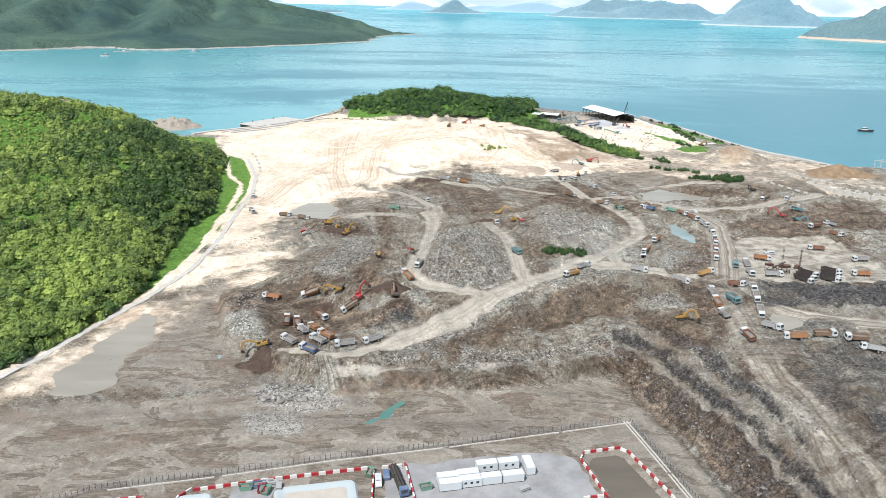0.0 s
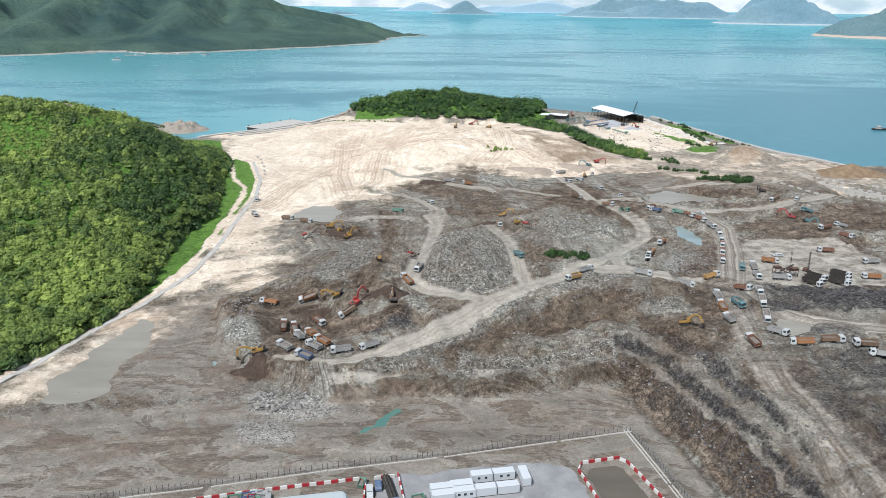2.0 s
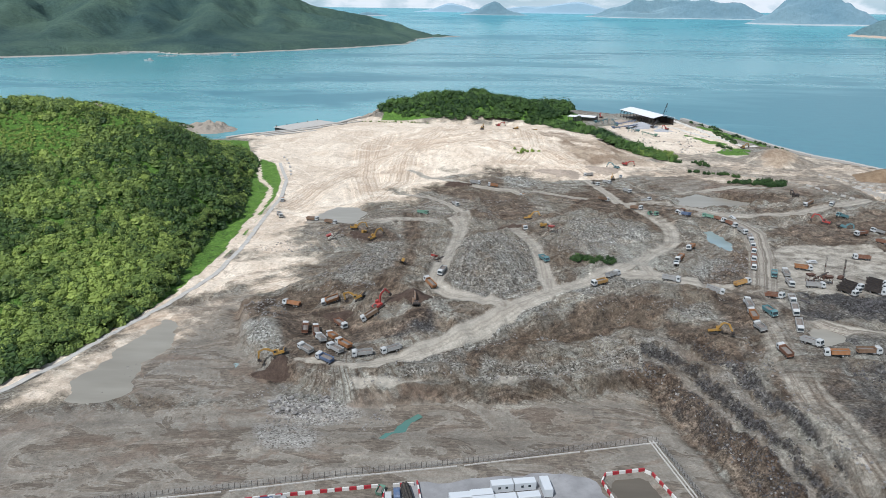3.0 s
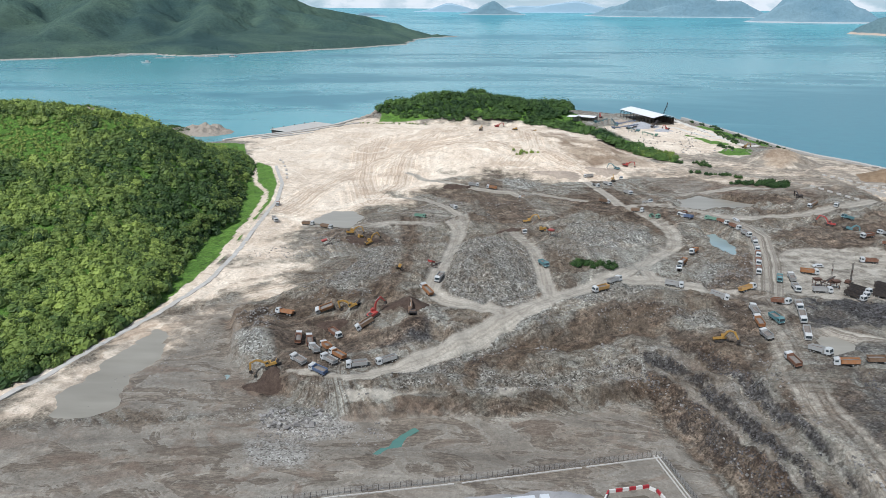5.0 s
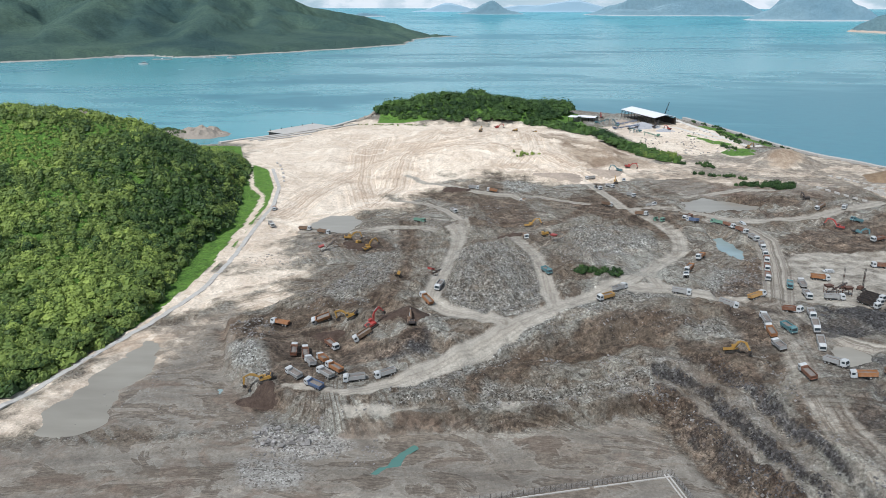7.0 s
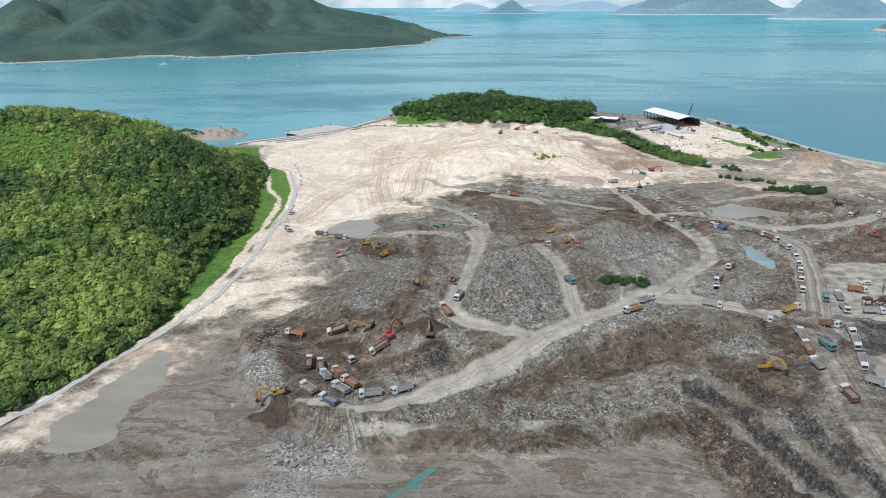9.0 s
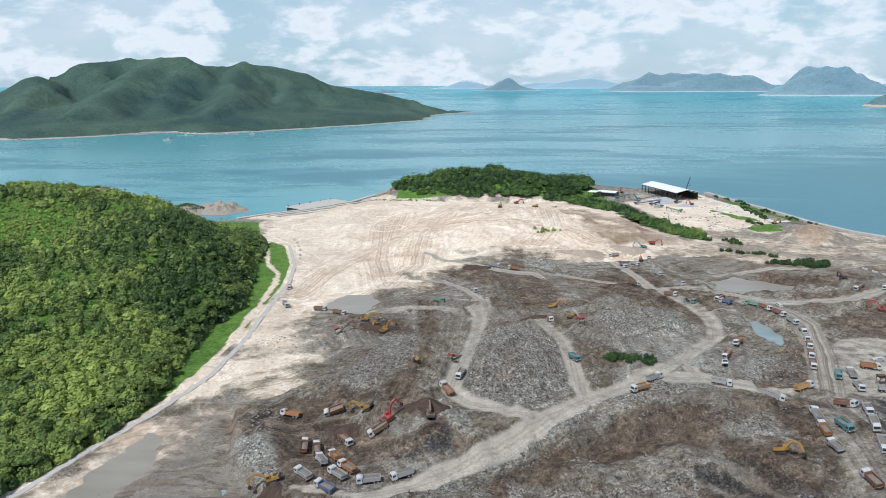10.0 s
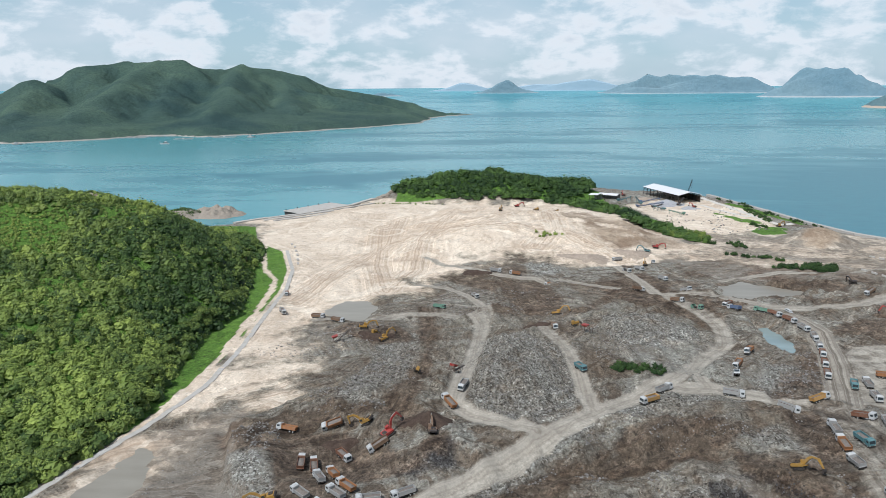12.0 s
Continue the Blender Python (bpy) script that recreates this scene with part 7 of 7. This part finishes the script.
def build_quay(pts, z, w, h, name, label, gap=0.12):
    """A row of concrete blocks along the water."""
    q = base(name, Matrix.Identity(4), label, "sea wall")
    r = random.Random(5)
    for (ax, ay), (bx, by) in zip(pts[:-1], pts[1:]):
        ln, a = math.hypot(bx - ax, by - ay), math.atan2(by - ay, bx - ax)
        n = max(1, int(ln / 6.0))
        me = None
        for i in range(n):
            d = (i + 0.5) * ln / n
            if me is None:
                ob = part("wall_block", Shape().box((0, 0, -h / 2), (ln / n - gap, w, h), 0.12), M_CONC, q)
                me = ob.data
            else:
                ob = new("wall_block", me)
                ob.parent = q
            ob.matrix_world = pose(ax + math.cos(a) * d, ay + math.sin(a) * d, z + r.uniform(-0.12, 0.12), 0, 0, math.degrees(a))
    return q


build_quay([(-258, 738), (-238, 763), (-208, 790), (-165, 852), (-148, 903)], 6.6, 5.0, 9.0, "sea_wall", "white concrete sea wall of large blocks beside the sand")
build_quay([(-232, 752), (-204, 780), (-176, 812)], 6.9, 4.5, 2.0, "block_row", "row of pale concrete blocks lying on the sand")
build_quay([(-222, 750), (-198, 772), (-178, 792)], 6.7, 4.0, 2.0, "block_row", "second row of pale concrete blocks on the sand")
build_quay([(-190, 800), (-160, 838), (-140, 866)], 6.9, 3.0, 2.0, "block_row", "low row of pale concrete blocks near the quay")
build_quay([(254, 952), (268, 893), (284, 834), (299, 763), (317, 713), (336, 688), (358, 642)], 6.2, 4.5, 9.0, "sea_wall", "pale sea wall along the east shore")


def build_pontoon():
    p = base("pontoon", pose(-197, 837, 0.0, 0, 0, 57), "flat concrete pontoon moored at the sea wall", "pontoon")
    part("deck", Shape().box((0, 0, 4.6), (70, 40, 0.8), 0.2), M_CONC, p)
    part("hull", Shape().box((0, 0, 1.8), (68, 38, 5.0)), PAINT["dark"], p)
    for k in range(5):
        part("bollard", Shape().tube((-32 + k * 16, 18.6, 5.0), (-32 + k * 16, 18.6, 6.4), 0.5, 8), PAINT["dark"], p)
    return p


build_pontoon()


def build_boat(x, y, turn, ln, label, colour="white"):
    b = base("boat", pose(x, y, 0, 0, 0, turn), label, "boat", "boats")
    k = ln / 10
    v = [(-5 * k, -1.4 * k, -0.4 * k), (2 * k, -1.4 * k, -0.4 * k), (5 * k, 0, 0.2 * k), (2 * k, 1.4 * k, -0.4 * k), (-5 * k, 1.4 * k, -0.4 * k),
         (-5 * k, -1.7 * k, 1.1 * k), (2 * k, -1.7 * k, 1.2 * k), (5.8 * k, 0, 1.6 * k), (2 * k, 1.7 * k, 1.2 * k), (-5 * k, 1.7 * k, 1.1 * k)]
    part("hull", Shape().add(v, [(4, 3, 2, 1, 0), (5, 6, 7, 8, 9), (0, 1, 6, 5), (1, 2, 7, 6), (2, 3, 8, 7), (3, 4, 9, 8), (4, 0, 5, 9)]), PAINT[colour], b)
    w = part("wheelhouse", Shape().box((-1.0 * k, 0, 2.0 * k), (4.0 * k, 2.4 * k, 1.8 * k), 0.15 * k, (0.8, 0.85)), PAINT["white"], b)
    part("window_band", Shape().box((-1.0 * k, 0, 2.2 * k), (3.75 * k, 2.3 * k, 0.6 * k)), M_GLASS, w)
    part("mast", Shape().tube((-1.5 * k, 0, 2.8 * k), (-1.5 * k, 0, 4.6 * k), 0.08 * k, 6), PAINT["grey"], b)
    return b


build_boat(520, 905, -12, 17, "dark-hulled ferry crossing the bay", "dark")
for bx, by, bt in ((-1213, 1811, 20), (-1250, 1929, 170), (-1190, 1929, 10), (-838, 1832, 190), (-1321, 1994, 0), (-700, 2075, 10), (330, 4200, 10)):
    build_boat(bx, by, bt, 22 if by < 3000 else 40, "small white fishing boat on the bay")


def build_raft(x, y, w, d):
    r = base("fish_raft", pose(x, y, 0, 0, 0, 12), "low fish farm raft of floating frames", "raft", "fish farm rafts")
    s = Shape()
    for i in range(int(w / 8) + 1):
        s.box((-w / 2 + 8 * i, 0, 0.3), (1.6, d, 1.1))
    for j in range(int(d / 8) + 1):
        s.box((0, -d / 2 + 8 * j, 0.35), (w, 1.6, 1.1))
    part("float_frame", s, PAINT["grey"], r)
    part("hut", Shape().box((0, 0, 2.0), (6, 5, 3.0), 0.2, (0.9, 0.9)), PAINT["white"], r)
    return r


for rx, ry, rw, rd in ((-1037, 2063, 64, 24), (-1019, 2112, 48, 24), (-980, 2137, 72, 32), (-930, 2160, 56, 24), (-871, 2017, 48, 24), (-782, 2087, 64, 24)):
    build_raft(rx, ry, rw, rd)


def build_house(x, y, turn, label):
    h = base("house", pose(x, y, 1.0, 0, 0, turn), label, "house", "waterside houses")
    wl = part("wall", Shape().box((0, 0, 5.0), (12, 9, 10.0)), PAINT["cabin"], h)
    part("roof", Shape().box((0, 0, 10.3), (13, 10, 0.8), 0.1), PAINT["tan"], h)
    for k in (-3.5, 0, 3.5):
        for z in (3.6, 7.2):
            part("window", Shape().box((k, -4.52, z), (1.6, 0.08, 1.6)), M_GLASS, wl)
    return h


house = build_house(-1290, 2262, 20, "small white house at the island's waterside")
for hx, hy, ht in ((-1266, 2270, 0), (-1244, 2262, 40), (-1206, 2240, 10), (-1340, 2240, 30), (-1225, 2275, 15)):
    copy_thing(house, pose(hx, hy, 1.5, 0, 0, ht))


def build_gantry():
    g = base("loading_gantry", pose(384, 634, 1.0, 0, 0, 20), "white steel loading gantry at the water", "gantry")
    for sx in (-4, 4):
        for sy in (-3, 3):
            part("leg", Shape().bar((sx, sy, -4), (sx, sy, 14), 0.6, 0.6), PAINT["white"], g)
    part("beam", Shape().bar((-6, -3, 14), (6, -3, 14), 0.6, 0.8).bar((-6, 3, 14), (6, 3, 14), 0.6, 0.8).bar((-4, -3, 8), (4, -3, 8), 0.4, 0.4).bar((-4, 3, 8), (4, 3, 8), 0.4, 0.4), PAINT["white"], g)
    return g


build_gantry()
build_quay([(277, 549.5), (290, 528.6), (307, 510.6), (345, 490.6), (400, 473.5)], 13.3, 1.2, 7.5, "retaining_wall", "grey stone retaining wall below the shore road", 0.15)
build_quay([(268, 588), (275.5, 577), (282, 563), (298, 545), (317, 533), (350, 518)], 14.3, 1.1, 1.3, "block_row", "row of pale concrete blocks along the shore road", 3.0)
build_quay([(279, 550.5), (291.5, 531.5), (308, 513.5), (345, 493.5), (395, 478)], 14.3, 1.1, 1.3, "block_row", "row of pale concrete blocks on top of the stone wall", 3.0)
build_quay([(232, 524), (240, 502), (248, 482)], level(240, 502) + 0.7, 0.9, 1.2, "block_row", "pale kerb blocks spaced along a track", 3.6)


def ribbon(name, pts, w, material, label):
    """A strip of paving laid on the ground along a line."""
    dense = []
    for (ax, ay), (bx, by) in zip(pts[:-1], pts[1:]):
        n = max(1, int(math.hypot(bx - ax, by - ay) / 3))
        dense += [(ax + (bx - ax) * i / n, ay + (by - ay) * i / n) for i in range(n)]
    dense.append(pts[-1])
    v = []
    for i, (x, y) in enumerate(dense):
        a, b = dense[max(0, i - 1)], dense[min(len(dense) - 1, i + 1)]
        ln = math.hypot(b[0] - a[0], b[1] - a[1])
        nx, ny = -(b[1] - a[1]) / ln * w / 2, (b[0] - a[0]) / ln * w / 2
        zc = max(level(x + nx * k, y + ny * k) for k in (-1, 0, 1)) + 0.10
        v += [(x - nx, y - ny, zc - 0.5), (x - nx, y - ny, zc), (x + nx, y + ny, zc), (x + nx, y + ny, zc - 0.5)]
    f = [(4 * i + k, 4 * i + 4 + k, 4 * i + 5 + k, 4 * i + 1 + k) for i in range(len(dense) - 1) for k in range(3)]
    me = mesh_from(name, v, [q[::-1] for q in f])
    me.materials.append(material)
    return tagged(new(name, me), label, "path", "", "structure")


ribbon("road_edge_strip", [(a + 3.2, b) for a, b in GRASSLINE], 2.6, M_CONC, "pale concrete strip along the foot of the green hill")
ribbon("road_shore_path", [(236, 930), (243, 890), (249, 857), (254, 820), (258, 788), (266, 750), (280, 757)], 6.0, M_SAND_PATH, "pale concrete path along the shore")
ribbon("road_yard_path", [(196, 884), (224, 867), (236, 827), (250, 790)], 5.0, M_SAND_PATH, "pale track across the crushing yard")


def build_markers():
    """White blocks along the bend of the strip."""
    for k, (x, y) in enumerate(((-172, 640), (-166, 628), (-161, 614), (-156, 600), (-152, 586), (-148, 572))):
        ob = new("edge_block", Shape().box((0, 0, 0.5), (4.0, 1.6, 1.3), 0.08).mesh("edge_block", M_CONC))
        ob.matrix_world = pose(x, y, level(x, y), 0, 0, 108)
        tagged(ob, "pale concrete block at the edge of the strip", "block", "edge blocks")


build_markers()

# ---- loose rock and shrubs ----


def rocks(name, x, y, size, material, label, flat=1.0, lift=0.25):
    """Angular stones: jittered blocks, joined in one mesh."""
    n = len(x)
    corner = np.array([(-1, -1, -1), (1, -1, -1), (1, 1, -1), (-1, 1, -1), (-1, -1, 1), (1, -1, 1), (1, 1, 1), (-1, 1, 1)], float)
    c = corner[None] * rng.uniform(0.45, 1.1, (n, 8, 3)) * np.array([1.0, 0.8, 0.62 * flat])
    a, b = rng.uniform(0, 2 * np.pi, n), rng.normal(0, 0.25, n)
    ca, sa, cb, sb = np.cos(a)[:, None], np.sin(a)[:, None], np.cos(b)[:, None], np.sin(b)[:, None]
    px, pz = c[..., 0] * cb + c[..., 2] * sb, c[..., 2] * cb - c[..., 0] * sb
    vx, vy = px * ca - c[..., 1] * sa, px * sa + c[..., 1] * ca
    s = size[:, None] * 0.5
    v = np.stack([x[:, None] + vx * s, y[:, None] + vy * s, surface(x, y)[:, None] + lift * s + pz * s], 2).reshape(-1, 3)
    q = np.array([(3, 2, 1, 0), (4, 5, 6, 7), (0, 1, 5, 4), (1, 2, 6, 5), (2, 3, 7, 6), (3, 0, 4, 7)])
    me = mesh_quads(name, v, (np.arange(n)[:, None, None] * 8 + q[None]).reshape(-1, 4))
    me.materials.append(material)
    return tagged(new(name, me), label, "rubble", "", "stuff")


def spread(n, pts, low=0.0):
    xs, ys = [p[0] for p in pts], [p[1] for p in pts]
    return scatter(n, (min(xs) - 3, max(xs) + 3, min(ys) - 3, max(ys) + 3), lambda a, b: (inside(a, b, pts) + 2.5 * fbm(a, b, 8, 3, 7) > 0) & (fbm(a, b, 11, 3, 17) > low))


STREWN = [
    ([(-80, 232), (-58, 236), (-40, 228), (-22, 226), (-24, 212), (-50, 208), (-72, 214)], 1300, 0.25, 1.0),
    ([(-96, 292), (-84, 262), (-76, 262), (-72, 285), (-84, 300)], 900, 0.3, 1.1),
    ([(-70, 300), (-40, 296), (-26, 330), (-40, 372), (-70, 350)], 2400, 0.3, 1.0),
    ([(-5, 300), (24, 286), (32, 330), (26, 380), (0, 380)], 1800, 0.3, 0.9),
    ([(42, 330), (80, 330), (94, 380), (80, 420), (40, 400)], 1800, 0.3, 0.9),
    ([(-14, 240), (60, 250), (78, 268), (30, 268), (-14, 252)], 2200, 0.3, 1.0),
    ([(40, 275), (110, 280), (106, 300), (70, 298)], 1000, 0.3, 0.9),
    ([(128, 266), (215, 264), (215, 298), (150, 298), (130, 290)], 3600, 0.4, 1.5),
    ([(100, 318), (128, 318), (136, 362), (122, 366), (108, 350)], 1500, 0.3, 1.0),
    ([(-120, 380), (-60, 390), (-60, 440), (-100, 430)], 900, 0.4, 1.2),
    ([(0, 400), (40, 430), (40, 500), (0, 520), (-40, 480)], 1400, 0.4, 1.2),
    ([(126, 160), (190, 160), (190, 236), (150, 240), (126, 230)], 1800, 0.35, 1.2),
    ([(-130, 215), (-80, 210), (-86, 262), (-105, 290), (-122, 262)], 900, 0.2, 0.7),
    ([(150, 700), (260, 720), (250, 860), (170, 800)], 900, 0.6, 2.2),
]
for pts, n, lo, hi in STREWN:
    rx, ry = spread(n * 2, pts, 0.08)
    keep = (rx < 64) | (ry > 300) | (foot_line(rx, ry) > bank_steps(ry)[4] + 1)
    rx, ry = rx[keep], ry[keep]
    dim = pts[0][0] > 125 and pts[0][1] < 290
    rocks("rubble", rx, ry, 0.75 * lo + (hi - lo) * rng.uniform(0, 1, len(rx)) ** 4, M_ROCK_D if dim else M_ROCK, "dark broken rock beside the haul road" if dim else "pale grey broken rock strewn over worked ground")
STEEP = [(64, 252), (78, 228), (83, 192), (90, 150), (104, 150), (101, 200), (98, 246), (84, 262)]
bx, by = spread(14000, STEEP, -0.6)
steps = bank_steps(by)
keep = foot_line(bx, by)
keep = ((keep > 0) & (keep < steps[0])) | ((keep > steps[1]) & (keep < steps[2])) | ((keep > steps[3]) & (keep < steps[4]))
bx, by = bx[keep], by[keep]
rocks("dark_rubble", bx, by, 0.2 + 0.6 * rng.uniform(0, 1, len(bx)) ** 3, M_ROCK_D, "dark broken rock on the stepped bank")
bx, by = spread(220, [(-66, 226), (-44, 232), (-40, 222), (-60, 216)], -1)
rocks("stone_slabs", bx, by, 0.8 + 1.8 * rng.uniform(0, 1, len(bx)) ** 2, M_ROCK, "long pale stone slabs lying in rubble", 0.5)
# stones set along the edge of the low step and the road
for line, n in (([(-40, 230), (-10, 236), (24, 240), (60, 249), (70, 247), (80, 224), (86, 190), (92, 160)], 260), ([(104, 262), (104, 230), (107, 190), (109, 160)], 120), ([(-24, 238), (0, 250), (20, 266), (40, 283), (60, 300)], 120)):
    u = rng.uniform(0, len(line) - 1, n)
    k = np.minimum(u.astype(int), len(line) - 2)
    la = np.array(line, float)
    p = la[k] + (la[k + 1] - la[k]) * (u - k)[:, None] + rng.normal(0, 1.0, (n, 2))
    rocks("edge_stones", p[:, 0], p[:, 1], rng.uniform(0.3, 0.9, n), M_ROCK, "boulders lying along the edge of the step")
# outcrop on the hilltop
u = rng.uniform(-1, 1, (26, 2))
rocks("outcrop", -268 + 5 * u[:, 0], 520 + 4 * u[:, 1], rng.uniform(1.6, 4.2, 26), M_ROCK_S, "pale grey rock outcrop on the green hilltop", 1.2, 0.9)
# shore rocks
u = rng.uniform(0, 1, 700)
sx, sy = -146 + 16 * u + rng.normal(0, 5, 700), 900 + 90 * u + rng.normal(0, 5, 700)
rocks("shore_rocks", sx, sy, rng.uniform(1.2, 5.0, 700), M_ROCK_S, "pale rocks along the shore of the head", 1.0, 0.4)
u = rng.uniform(0, 5, 500)
la = np.array([(254, 952), (268, 893), (284, 834), (299, 763), (317, 713), (340, 680)], float)
k = np.minimum(u.astype(int), 4)
p = la[k] + (la[k + 1] - la[k]) * (u - k)[:, None] + rng.normal(0, 2.0, (500, 2)) + np.array([4, 2])
rocks("shore_rocks", p[:, 0], p[:, 1], rng.uniform(1.0, 2.8, 500), M_ROCK_D, "dark rocks along the east shore", 1.0, 0.8)


def build_islet():
    n = 60
    g = np.linspace(-1, 1, n)
    gx, gy = np.meshgrid(g, g)
    x, y = -306 + 34 * gx.ravel(), 818 + 30 * gy.ravel()
    r = np.hypot(gx.ravel(), gy.ravel())
    z = 9 * np.clip(1 - r ** 1.6, -0.4, 1) + 3.2 * fbm(x, y, 9, 4, 201) * ss(1.1, 0.5, r) - 1.2
    me = mesh_quads("islet", np.stack([x, y, z], 1), grid_faces(n, n), False)
    me.materials.append(M_ROCK_S)
    tagged(new("islet", me), "small pale rock islet off the green hill", "islet")
    n2 = 260
    a, q = rng.uniform(0, 6.28, n2), rng.uniform(0, 1, n2) ** 0.5
    bx2, by2 = -340 + 20 * q * np.cos(a), 806 + 18 * q * np.sin(a)
    rad = rng.uniform(1.6, 3.2, n2)
    me = clumps("islet_wood", bx2, by2, 2.0 + 6 * (1 - q) + 0 * rad, rad, rad, 30, 0.7 + 0 * rad, rng.uniform(0.2, 0.6, n2), M_WOOD_HILL)
    tagged(new("islet_wood", me), "green trees on the point beside the islet", "trees", "", "stuff")
    gx2, gy2 = -340 + 30 * gx.ravel(), 804 + 26 * gy.ravel()
    me = mesh_quads("point", np.stack([gx2, gy2, 8 * np.clip(1 - r ** 1.8, -0.4, 1) + fbm(gx2, gy2, 8, 3, 205) - 0.6], 1), grid_faces(n, n), True)
    me.materials.append(M_ROCK_S)
    tagged(new("point", me), "rocky point joined to the green hill", "point", "", "structure")


build_islet()


def shrub(x, y, rx, ry, n, tall, label, tone=0.35, material=None):
    """A patch of shrubs: leafy clumps on short stems."""
    ob = base("shrub_patch", Matrix.Identity(4), label, "shrubs", "shrub patches")
    a, q = rng.uniform(0, 6.28, n), rng.uniform(0, 1, n) ** 0.5
    px, py = x + rx * q * np.cos(a), y + ry * q * np.sin(a)
    rad = rng.uniform(0.6, 1.0, n) * tall
    z = surface(px, py)
    me = clumps("foliage", px, py, z + 0.5 * rad, rad, rad * 1.1, 60, 0.2 + 0.12 * rad, np.clip(tone + rng.normal(0, 0.15, n), 0, 1), material or M_SCRUB)
    f = new("foliage", me)
    f.parent = ob
    s = Shape()
    for i in range(min(n, 14)):
        s.tube((px[i], py[i], z[i] - 0.2), (px[i] + 0.2, py[i], z[i] + 0.8 * rad[i]), 0.09, 5, 0.04)
    part("stems", s, PAINT["rusty"], ob)


shrub(58, 334, 10, 4.5, 46, 1.6, "dark green shrubs growing on the grey mound", 0.15, M_WOOD_HILL)
shrub(64, 329, 4, 4, 16, 1.3, "dark green shrubs at the mound's edge", 0.15, M_WOOD_HILL)
shrub(205, 540, 20, 7, 60, 2.2, "dark green shrubs beside a track", 0.12, M_WOOD_HILL)
shrub(214, 533, 8, 8, 34, 2.8, "tall dark shrubs at the track's end", 0.1, M_WOOD_HILL)
shrub(42, 640, 12, 6, 16, 1.8, "small pale green bush on the sand slope", 0.75)
shrub(165, 690, 18, 22, 110, 3.0, "bright green shrubs at the edge of the sand", 0.6)
shrub(262, 800, 5, 40, 70, 1.6, "green shrubs beside the shore path", 0.3, M_WOOD_HILL)
for px0, py0, k0 in ((176, 659, 5), (181, 616, 4), (189, 612, 5), (188, 586, 4), (192, 575, 4), (195, 563, 4), (198, 655, 12), (246, 747, 14), (292, 770, 14), (282, 812, 14), (270, 862, 14), (303, 744, 12), (262, 905, 14)):
    shrub(px0, py0, 4 if k0 < 10 else 10, 4 if k0 < 10 else 12, k0, 2.2, "dark green shrubs along the shore road", 0.2, M_WOOD_HILL)
shrub(-100, 862, 40, 5, 30, 1.2, "thin green bushes behind the sea wall", 0.5)


def build_tree(x, y, h, r, seed):
    t = base("tree", pose(x, y, level(x, y)), "broad green tree at the foot of the hill", "tree", "trees at the hill's foot")
    rr = random.Random(seed)
    s = Shape().tube((0, 0, -0.4), (rr.uniform(-0.2, 0.2), 0, h * 0.55), 0.26, 8, 0.14)
    for k in range(6):
        a = k * 1.05 + rr.uniform(0, 0.5)
        s.tube((0, 0, h * (0.3 + 0.04 * k)), (r * 0.7 * math.cos(a), r * 0.7 * math.sin(a), h * (0.6 + 0.05 * k)), 0.12, 5, 0.04)
    part("trunk", s, PAINT["rusty"], t)
    n = 26
    a, q = rng.uniform(0, 6.28, n), rng.uniform(0, 1, n) ** 0.5
    cz = h * (0.62 + 0.32 * (1 - q ** 2) * rng.uniform(0.5, 1.0, n))
    me = clumps("crown", r * 0.75 * q * np.cos(a), r * 0.75 * q * np.sin(a), cz, rng.uniform(0.28, 0.45, n) * r, rng.uniform(0.22, 0.36, n) * r, 34, 0.42 + 0 * q, np.clip(0.32 + rng.normal(0, 0.14, n), 0, 1), M_SCRUB)
    c = new("crown", me)
    c.parent = t
    return t


tree_kit = [build_tree(-156, 372, 8.0, 4.2, 1), build_tree(-158, 420, 9.0, 4.6, 2), build_tree(-149, 330, 7.0, 3.8, 3), build_tree(-167, 500, 8.0, 4.4, 4)]
for k, d in enumerate(np.linspace(0.6, 11.2, 58)):
    i = int(d)
    fx, fy = FOOT[i][0] + (FOOT[i + 1][0] - FOOT[i][0]) * (d - i), FOOT[i][1] + (FOOT[i + 1][1] - FOOT[i][1]) * (d - i)
    fx, fy = fx - rng.uniform(0.5, 7.0), fy + rng.uniform(-3, 3)
    m = pose(fx, fy, level(fx, fy), 0, 0, float(rng.uniform(0, 360))) @ Matrix.Scale(float(rng.uniform(0.65, 1.05)), 4)
    c = copy_thing(tree_kit[k % 4], m)
    c.scale = (float(rng.uniform(0.6, 1.0)),) * 3
